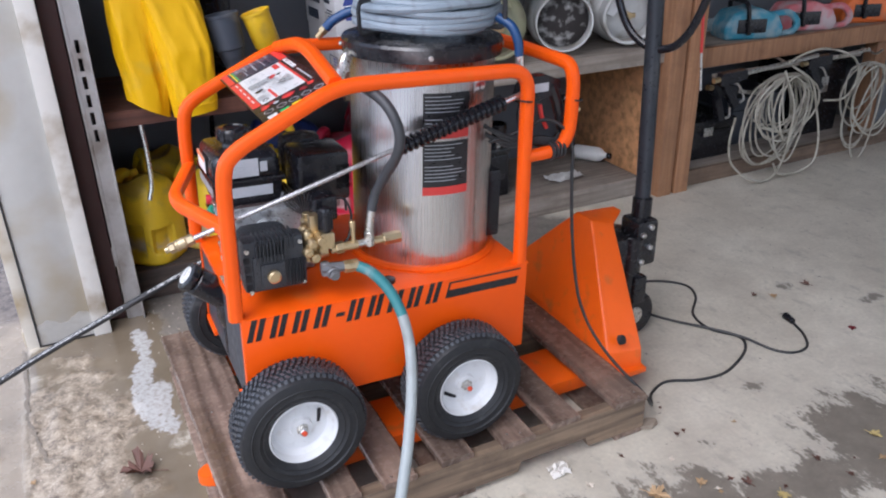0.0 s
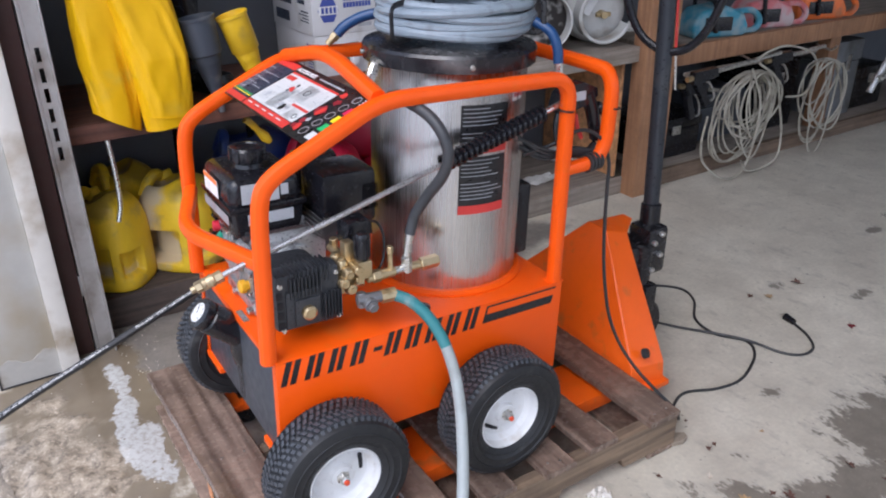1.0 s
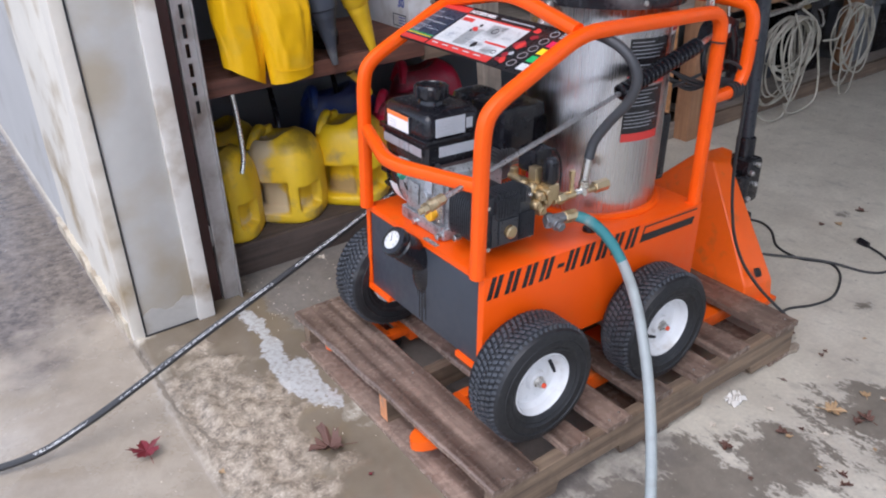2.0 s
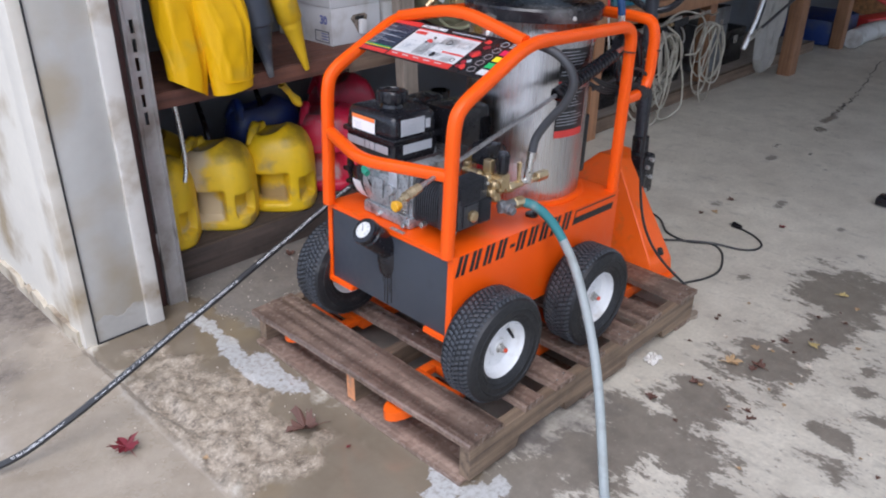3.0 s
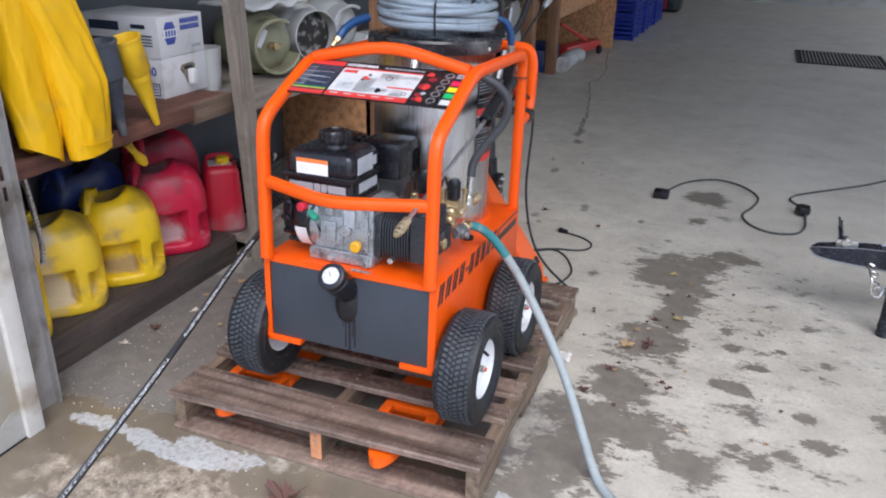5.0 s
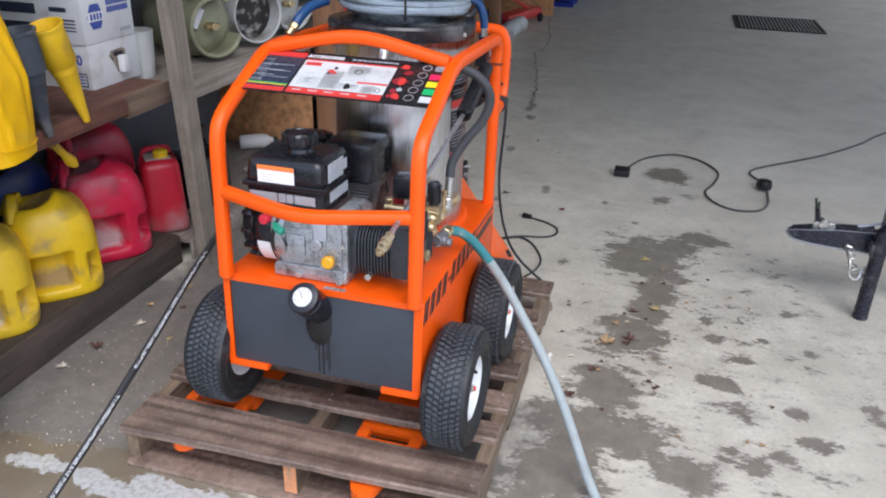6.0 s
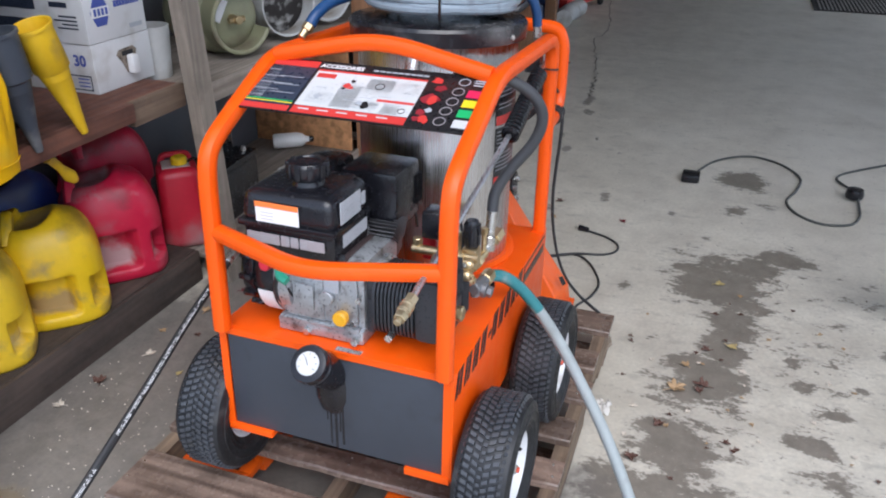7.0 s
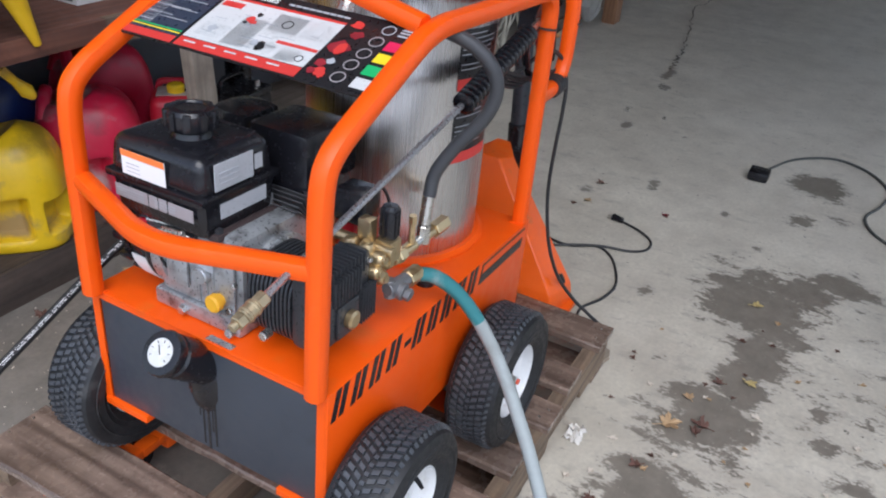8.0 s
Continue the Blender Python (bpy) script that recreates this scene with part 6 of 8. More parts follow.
def power_cord():
    t = thing("power_cord", "thin black power cord looped over a handle onto concrete", "power cord")
    air = [(0.985, 1.72, 0.90), (1.06, 1.69, 0.925), (1.12, 1.665, 0.955), (1.17, 1.645, 0.93), (1.192, 1.633, 0.87), (1.194, 1.632, 0.80), (1.205, 1.640, 0.70), (1.218, 1.646, 0.60), (1.228, 1.640, 0.50), (1.240, 1.622, 0.40), (1.268, 1.595, 0.31), (1.305, 1.556, 0.235), (1.345, 1.515, 0.175), (1.395, 1.478, 0.110), (1.45, 1.50, 0.035),
           (1.515, 1.575, 0.006), (1.60, 1.605, 0.006), (1.70, 1.565, 0.006), (1.80, 1.553, 0.006), (1.90, 1.585, 0.006), (1.985, 1.635, 0.006), (2.02, 1.70, 0.006), (1.965, 1.79, 0.0065), (1.985, 1.90, 0.006), (2.09, 2.00, 0.006), (2.12, 2.09, 0.006), (2.05, 2.17, 0.006), (1.94, 2.20, 0.006), (1.84, 2.12, 0.006), (1.835, 2.0, 0.006),
           (1.885, 1.90, 0.006), (1.95, 1.80, 0.012), (2.02, 1.69, 0.012), (2.06, 1.585, 0.006), (2.11, 1.535, 0.006), (2.18, 1.54, 0.006), (2.235, 1.60, 0.006), (2.268, 1.68, 0.006)]
    part("cable", Geo().tube(spline(air, 6), 0.0048, 8), HOSE_BLACK, t)
    g = cyl(Geo(), (2.268, 1.68, 0.010), (2.276, 1.725, 0.011), 0.012, 10, 0.015)
    part("plug", g, BLACK_PL, t)
    for dy in (-0.005, 0.005):
        part("prong", Geo().box((2.277 + dy, 1.725, 0.008), (2.279 + dy, 1.742, 0.014)), ZINC, t)
    for j in range(4):
        s = 0.012 * j
        part("bundle_strand", Geo().tube(spline([(0.955 - s, 1.74 + s, 0.955 + 0.02 * (j % 2)), (1.03, 1.69 + s * 0.5, 0.915 - s * 0.8), (1.10, 1.672, 0.895 + s * 0.4), (1.150 + s * 0.2, 1.655, 0.890 + s * 0.3), (1.178, 1.640, 0.905 + s * 0.5)]), 0.0048, 6), HOSE_BLACK, t)
    for j in range(4):
        q = Matrix.Translation((1.128 + 0.011 * j, 1.643, 0.874 + 0.001 * j)) @ pose(0, 0, 0, 0, 90, 0)
        part("wrap", Geo().lathe([(0.0175, -0.004), (0.024, -0.003), (0.024, 0.003), (0.0175, 0.004)], 18, q, caps=False), HOSE_BLACK, t)
    return t


garden_hose()
pressure_hose()
hose_coil()
spray_wand()
power_cord()


# ---- wooden shelving along the north wall ----
KICK = wood("dark_kick_wood", (0.085, 0.062, 0.050), (0.042, 0.032, 0.027), 0, 0.8, 50)
OSB = mk("oriented_strand_board", (0.60, 0.30, 0.135), 0.7, 0, 0.28, 20, 0.1, 0.2, 90, dirt=(0.36, 0.18, 0.075), dirt_amt=0.5, dirt_scale=26)


def plank(t, name, lo, hi, ma, label=""):
    return part(name, Geo().box(lo, hi, 0.004), ma, t, label)


def shelving():
    a = thing("shelf_unit", "old wooden shelving bay with red-brown edge, full of fuel cans below", "shelving")
    plank(a, "shelf_board", (0.115, 2.995, 0.765), (1.285, 3.575, 0.793), SHELF_RED)
    plank(a, "shelf_edge", (0.115, 2.962, 0.735), (1.02, 2.995, 0.795), SHELF_RED, "red-brown shelf edge")
    plank(a, "shelf_edge", (1.02, 2.970, 0.715), (1.285, 2.995, 0.795), SHELF_WOOD)
    plank(a, "base_board", (0.115, 3.04, 0.108), (1.30, 3.575, 0.130), KICK)
    plank(a, "base_batten", (1.30, 3.32, 0.0955), (1.60, 3.575, 0.1295), KICK)
    plank(a, "kick_board", (0.115, 3.025, 0.0), (1.30, 3.04, 0.128), KICK, "dark scuffed kick board")
    part("post", Geo().prism([(1.312, 0.0), (1.398, 0.0), (1.272, 2.1), (1.186, 2.1)], 2.904, 2.9545, "y"), POST_GREY, a, "grey weathered leaning post")
    plank(a, "upper_board", (0.115, 2.995, 1.62), (1.285, 3.575, 1.645), SHELF_GREY)
    b = thing("shelf_unit", "grey wooden shelving bay holding gas cylinders above an almost empty base", "shelving")
    plank(b, "shelf_board", (1.335, 2.975, 0.735), (2.655, 3.575, 0.765), SHELF_GREY)
    plank(b, "shelf_edge", (1.335, 2.955, 0.690), (2.655, 2.975, 0.765), SHELF_GREY)
    plank(b, "base_board", (1.335, 3.005, 0.075), (2.60, 3.575, 0.095), SHELF_GREY)
    plank(b, "kick_board", (1.335, 2.99, 0.0), (2.655, 3.005, 0.094), SHELF_GREY)
    plank(b, "end_panel", (2.600, 3.006, 0.096), (2.618, 3.575, 0.734), OSB, "bare strand-board end panel")
    plank(b, "post", (2.655, 2.905, 0.0), (2.745, 3.0, 2.3), POST_WOOD, "brown timber post")
    c = thing("shelf_unit", "long timber shelf bay with tools on top and hoses hung below", "shelving")
    plank(c, "post", (2.765, 2.905, 0.0), (2.855, 3.0, 2.3), POST_WOOD, "brown timber post")
    plank(c, "shelf_board", (2.855, 2.99, 0.70), (6.30, 3.575, 0.73), SHELF_GREY)
    plank(c, "shelf_edge", (2.855, 2.945, 0.635), (6.30, 2.99, 0.732), POST_WOOD, "orange-brown shelf rail")
    plank(c, "base_board", (2.855, 2.985, 0.060), (6.30, 3.575, 0.080), SHELF_GREY)
    plank(c, "kick_board", (2.855, 2.955, 0.0), (6.30, 2.985, 0.084), SHELF_WOOD)
    plank(c, "post", (4.235, 2.97, 0.084), (4.335, 3.05, 0.634), POST_WOOD)
    plank(c, "post", (5.215, 2.715, 0.0), (5.350, 2.815, 1.9), POST_WOOD)
    plank(c, "hanging_rail", (2.95, 2.905, 0.585), (4.02, 2.93, 0.605), SHELF_GREY)
    d = thing("shelf_unit", "far strand-board bench with clutter below", "shelving")
    plank(d, "end_panel", (8.53, 2.56, 0.0), (8.55, 3.575, 0.86), OSB, "strand-board end panel")
    plank(d, "front_panel", (6.60, 2.80, 0.55), (8.53, 2.82, 0.86), OSB)
    plank(d, "bench_top", (6.30, 2.54, 0.862), (8.57, 3.575, 0.90), SHELF_WOOD)
    plank(d, "post", (6.50, 2.80, 0.0), (6.60, 2.90, 0.86), POST_WOOD)
    return a


shelving()


# ---- things on and under the shelves ----
YEL = mk("yellow_can_plastic", (0.80, 0.52, 0.01), 0.42, 0, 0.08, 6, 0.1, 0.05, 80, dirt=(0.42, 0.34, 0.17), dirt_amt=0.32, dirt_scale=5)
REDP = mk("red_can_plastic", (0.52, 0.014, 0.035), 0.42, 0, 0.1, 6, 0.1, 0.05, 80, dirt=(0.42, 0.20, 0.20), dirt_amt=0.42, dirt_scale=4.5)
BLUEP = mk("blue_can_plastic", (0.015, 0.04, 0.16), 0.42, 0, 0.12, 6, 0.1, dirt=(0.07, 0.08, 0.10), dirt_amt=0.35, dirt_scale=5)
DUST_GREY = mk("grey_dust", (0.42, 0.37, 0.35), 0.85, 0, 0.15, 14, 0.1, dirt=(0.28, 0.15, 0.15), dirt_amt=0.35, dirt_scale=12)
RAIN = mk("yellow_oilskin", (0.78, 0.44, 0.002), 0.42, 0, 0.05, 5, 0.1, 0.1, 40, dirt=(0.60, 0.40, 0.04), dirt_amt=0.06, dirt_scale=6)
RAIN.node_tree.nodes["Principled BSDF"].inputs["Specular IOR Level"].default_value = 0.28
FUNNEL_Y = mk("yellow_funnel_plastic", (0.80, 0.50, 0.015), 0.45, 0, 0.08, 8, 0.1, dirt=(0.40, 0.26, 0.06), dirt_amt=0.2, dirt_scale=9)
FUNNEL_G = mk("grey_funnel_plastic", (0.050, 0.060, 0.078), 0.55, 0, 0.12, 8, 0.1, dirt=(0.2, 0.2, 0.2), dirt_amt=0.2, dirt_scale=9)
CARD = mk("white_carton", (0.66, 0.66, 0.66), 0.7, 0, 0.05, 5, 0.1, 0.05, 60, dirt=(0.45, 0.42, 0.38), dirt_amt=0.2, dirt_scale=7)
BLUE_INK = mk("blue_print", (0.06, 0.09, 0.35), 0.5, 0, 0.12, 20)
OLIVE = mk("olive_cylinder_paint", (0.29, 0.29, 0.18), 0.5, 0, 0.1, 7, 0.1, 0.1, 60, dirt=(0.22, 0.19, 0.13), dirt_amt=0.35, dirt_scale=7)
CYL_WHITE = mk("grey_white_cylinder_paint", (0.55, 0.55, 0.53), 0.5, 0, 0.08, 7, 0.1, 0.1, 60, dirt=(0.30, 0.27, 0.23), dirt_amt=0.3, dirt_scale=7)
RUST = mk("rusty_base", (0.035, 0.03, 0.028), 0.75, 0.2, 0.3, 20, 0.1, 0.2, 60, dirt=(0.45, 0.44, 0.42), dirt_amt=0.36, dirt_scale=20)
HOSE_CREAM = mk("old_cream_hose", (0.42, 0.39, 0.32), 0.55, 0, 0.12, 14, 0.1, dirt=(0.24, 0.21, 0.17), dirt_amt=0.3, dirt_scale=16)
TEAL_TOOL = mk("teal_tool_plastic", (0.03, 0.23, 0.32), 0.5, 0, 0.2, 9, 0.1, 0.2, 40, dirt=(0.24, 0.33, 0.36), dirt_amt=0.5, dirt_scale=14)
PINK_TOOL = mk("faded_red_tool_plastic", (0.55, 0.14, 0.15), 0.5, 0, 0.12, 9, 0.1, dirt=(0.50, 0.40, 0.40), dirt_amt=0.6, dirt_scale=10)
ORANGE_TOOL = mk("orange_tool_plastic", (0.75, 0.16, 0.03), 0.45, 0, 0.1, 9, 0.1, dirt=(0.35, 0.15, 0.08), dirt_amt=0.25, dirt_scale=12)


def can_material(name, col, dust, rough=0.42, grime=(0.30, 0.22, 0.12)):
    """Moulded plastic, faded and dusted where the dust attribute says."""
    ma = mk(name, col, rough, 0, 0.09, 6, 0.1, 0.06, 80, dirt=grime, dirt_amt=0.10, dirt_scale=9)
    N, K = ma.node_tree.nodes, ma.node_tree.links
    b = N["Principled BSDF"]
    at, tx, tc = N.new("ShaderNodeAttribute"), N.new("ShaderNodeTexNoise"), N.new("ShaderNodeTexCoord")
    at.attribute_name = "dust"
    tx.inputs["Scale"].default_value, tx.inputs["Detail"].default_value, tx.inputs["Roughness"].default_value = 11, 9, 0.7
    K.new(tc.outputs["Object"], tx.inputs["Vector"])
    ad, rg, mx = N.new("ShaderNodeMath"), N.new("ShaderNodeMapRange"), N.new("ShaderNodeMix")
    K.new(at.outputs["Fac"], ad.inputs[0]), K.new(tx.outputs["Fac"], ad.inputs[1])
    rg.inputs["From Min"].default_value, rg.inputs["From Max"].default_value, rg.inputs["To Max"].default_value = 0.85, 1.15, 0.92
    K.new(ad.outputs[0], rg.inputs["Value"])
    mx.data_type = "RGBA"
    K.new(rg.outputs[0], mx.inputs[0])
    K.new(b.inputs["Base Color"].links[0].from_socket, mx.inputs[6])
    mx.inputs[7].default_value = (*dust, 1)
    so, ms, ts, rs_ = N.new("ShaderNodeAttribute"), N.new("ShaderNodeMix"), N.new("ShaderNodeMath"), N.new("ShaderNodeMapRange")
    so.attribute_name = "soot"
    K.new(so.outputs["Fac"], ts.inputs[0]), K.new(tx.outputs["Fac"], ts.inputs[1])
    rs_.inputs["From Min"].default_value, rs_.inputs["From Max"].default_value, rs_.inputs["To Max"].default_value = 0.82, 1.20, 0.68
    K.new(ts.outputs[0], rs_.inputs["Value"])
    ms.data_type = "RGBA"
    K.new(rs_.outputs[0], ms.inputs[0])
    K.new(mx.outputs[2], ms.inputs[6])
    ms.inputs[7].default_value = (col[0] * 0.18 + 0.03, col[1] * 0.18 + 0.025, col[2] * 0.18 + 0.025, 1)
    K.new(ms.outputs[2], b.inputs["Base Color"])
    return ma


def fuel_can(label, m, w, d, h, ma, spout, faded=0.0):
    """A blow-moulded can: round shoulders, a deep hand recess in the front with a pillar and a side window, a grip over a hollow in the top."""
    t = thing("fuel_can", label, "fuel can", m, group="fuel cans on the base shelf")
    edges = (-74, 20, 39, 80)
    th = sorted(set([-180 + 6 * i for i in range(60)] + [e + o for e in edges for o in (-4.5, -2.2, 0.0, 2.2, 4.5)]))
    zs = [0.10, 0.112, 0.124, 0.136, 0.148, 0.17, 0.22, 0.28, 0.34, 0.39, 0.42, 0.435, 0.447, 0.459, 0.471, 0.485]
    prof = [(0.0, 0.0), (0.5, 0.0), (0.93, 0.0), (0.975, 0.008), (1.0, 0.03), (1.01, 0.06)] + [(1.01 - 0.02 * z, z) for z in zs]
    prof += [(0.992, 0.53), (0.975, 0.60), (0.94, 0.665), (0.895, 0.72), (0.84, 0.77), (0.78, 0.81)] + [(0.71 - 0.05 * k, 0.845 + 0.115 * (1 - (1 - k / 14) ** 1.7)) for k in range(14)] + [(0.0, 0.962)]

    def ease(x, lo, hi):
        u = min(1.0, max(0.0, (x - lo) / (hi - lo)))
        return u * u * (3 - 2 * u)

    def window(x, lo, hi, soft):
        return ease(x, lo - soft, lo + soft) * (1 - ease(x, hi - soft, hi + soft))

    v, dust, soot = [], [], []
    for s, zf in prof:
        for a in th:
            u = radians(a)
            sx, sy = math.sin(u), math.cos(u)
            e = (abs(sx) ** 3.1 + abs(sy) ** 3.1) ** (-1 / 3.1)
            rise = 0.018 * math.sin(u)
            w1 = window(a, edges[0], edges[1], 4.0) * window(zf, 0.125, 0.452 + rise, 0.022)
            w2 = window(a, edges[2], edges[3], 4.0) * window(zf, 0.150, 0.400, 0.022)
            k = s * (1 - 0.36 * w1 - 0.26 * w2)
            x, y, z = w / 2 * e * sx * k, -d / 2 * e * sy * k, h * zf
            hollow = 0.0
            if zf > 0.76:
                q = math.hypot((x + 0.12 * w) / (0.24 * w), (y - 0.03 * d) / (0.30 * d))
                hollow = 1 - ease(q, 0.45, 1.15)
                z -= hollow * h * 0.15
            v.append((x, y, z))
            n_ = noise.noise(Vector((x * 7 + w * 50, y * 7, z * 6)))
            low = 1 - ease(zf, 0.20, 0.40)
            dv = 0.46 * w1 * low + 0.12 * w1 + 0.44 * w2 * low + 0.5 * hollow + (0.16 if zf > 0.72 else 0) + faded * max(0, min(1, (20 - a) / 40 if a > -120 else 0)) * 0.55 + 0.30 * n_ + 0.05
            dust.append(max(0.0, min(1.0, dv)))
            soot.append(max(0.0, min(1.0, 0.45 * hollow + 0.50 * ease(zf, 0.66, 0.86) + 1.1 * noise.noise(Vector((x * 9 - w * 31, y * 9, 2.0))) * (zf > 0.6))))
    n = len(th)
    f = [(j * n + i, j * n + (i + 1) % n, (j + 1) * n + (i + 1) % n, (j + 1) * n + i) for j in range(len(prof) - 1) for i in range(n)]
    body = part("body", Geo().add(v, f), ma, t, sharp=50)
    body.data.attributes.new("dust", "FLOAT", "POINT").data.foreach_set("value", dust)
    body.data.attributes.new("soot", "FLOAT", "POINT").data.foreach_set("value", soot)
    part("carry_grip", Geo().tube(spline([(-w * 0.40, d * 0.20, h * 0.73), (-w * 0.345, d * 0.14, h * 0.86), (-w * 0.325, 0, h * 0.905), (-w * 0.34, -d * 0.15, h * 0.855), (-w * 0.36, -d * 0.26, h * 0.74)], 6), 0.021, 12, 2.4), ma, t)
    if spout:
        part("filler_cap", Geo().lathe([(0.027, 0), (0.029, 0.02), (0.025, 0.027), (0.0005, 0.028)], 20, Matrix.Translation((-w * 0.28, d * 0.20, h * 0.83)) @ pose(0, 0, 0, 0, -22, 0)), ma, t)
    return t


YEL_C = can_material("yellow_can_plastic_worn", (0.80, 0.52, 0.008), (0.36, 0.25, 0.12))
YEL_D = can_material("yellow_can_plastic_dusted", (0.80, 0.53, 0.02), (0.62, 0.52, 0.36), 0.5)
RED_D = can_material("crimson_can_plastic_dusted", (0.56, 0.012, 0.05), (0.50, 0.36, 0.36), 0.42, (0.45, 0.10, 0.13))
BLUE_D = can_material("blue_can_plastic_dusted", (0.015, 0.04, 0.17), (0.10, 0.11, 0.13), 0.45, (0.06, 0.07, 0.09))
fuel_can("dusty yellow fuel can with a faded front, on the base shelf", pose(0.482, 3.215, 0.130, 0, 0, -46), 0.298, 0.29, 0.380, YEL_D, True, 1.0)
fuel_can("bright yellow fuel can with a dirty hand recess", pose(0.778, 3.190, 0.130, 0, 0, -44), 0.300, 0.285, 0.388, YEL_C, True)
fuel_can("yellow fuel can half hidden beside the door track", pose(0.205, 3.175, 0.130, 0, 0, -40), 0.25, 0.24, 0.385, YEL_D, True)
fuel_can("red fuel can with dusty pink-grey patches", pose(1.095, 3.225, 0.130, 0, 0, -42), 0.335, 0.30, 0.410, RED_D, False, 0.35)
fuel_can("yellow fuel can with sooty top pushed to the back", pose(0.33, 3.43, 0.130, 0, 0, 10), 0.26, 0.24, 0.40, YEL_C, True)
fuel_can("large red fuel can standing at the back", pose(1.345, 3.45, 0.130, 0, 0, -14), 0.36, 0.22, 0.47, RED_D, False, 0.3)
fuel_can("dark blue can lying behind yellow cans", pose(0.88, 3.455, 0.130, 0, 0, -8), 0.38, 0.20, 0.44, BLUE_D, False)


def small_red_can():
    t = thing("fuel_can", "narrow red fuel can with a white label and yellow cap", "fuel can", pose(1.425, 3.175, 0.0955, 0, 0, -48), group="fuel cans on the base shelf")
    g = Geo()
    bm = bmesh.new()
    bmesh.ops.create_cube(bm, size=1.0)
    for v in bm.verts:
        v.co = (v.co.x * 0.180, v.co.y * 0.21, (v.co.z + 0.5) * 0.325)
        if v.co.z > 0.2:
            v.co.x *= 0.86
            v.co.y *= 0.80
    bmesh.ops.bevel(bm, geom=bm.edges[:], offset=0.034, segments=5, profile=0.5, affect="EDGES")
    part("body", g.take(bm), REDP, t, sharp=60)
    part("top_dust", Geo().box((-0.055, -0.05, 0.315), (0.05, 0.05, 0.3275), 0.004), DUST_GREY, t)
    part("label", Geo().box((-0.040, -0.1035, 0.13), (0.035, -0.1015, 0.20), 0, pose(0, 0, 0, -3.5, 0, 0)), WHITE, t, "white paper label")
    part("carry_grip", Geo().tube(fillet([(-0.055, 0.055, 0.310), (-0.05, 0.055, 0.345), (0.05, 0.055, 0.345), (0.055, 0.055, 0.310)], 0.02, 4), 0.012, 10, 2.4), REDP, t)
    part("cap", Geo().lathe([(0.030, 0), (0.031, 0.024), (0.025, 0.03), (0.0005, 0.03)], 20, Matrix.Translation((0.012, -0.01, 0.326))), YEL, t, "yellow screw cap")
    part("cap_strap", Geo().tube(spline([(0.040, -0.01, 0.330), (0.068, -0.02, 0.345), (0.088, -0.02, 0.332), (0.098, -0.02, 0.300)]), 0.005, 8), BLACK_PL, t, "black cap strap")
    return t


small_red_can()


def tool_case():
    t = thing("battery_case", "black plastic case with a folding carrying handle", "case", pose(1.745, 3.19, 0.095, 0, 0, 4))
    part("body", Geo().box((-0.13, -0.09, 0.0), (0.13, 0.09, 0.215), 0.012), BLACK_PL, t)
    part("lid", Geo().box((-0.135, -0.095, 0.2155), (0.135, 0.095, 0.245), 0.010), BLACK_PL, t)
    part("handle", Geo().tube(fillet([(-0.075, 0, 0.24), (-0.07, 0, 0.30), (0.07, 0, 0.30), (0.075, 0, 0.24)], 0.025, 5), 0.009, 8), BLACK_PL, t)
    part("terminal", Geo().lathe([(0.012, 0), (0.010, 0.02)], 12, Matrix.Translation((0.09, -0.05, 0.244))), ZINC, t)
    return t


tool_case()


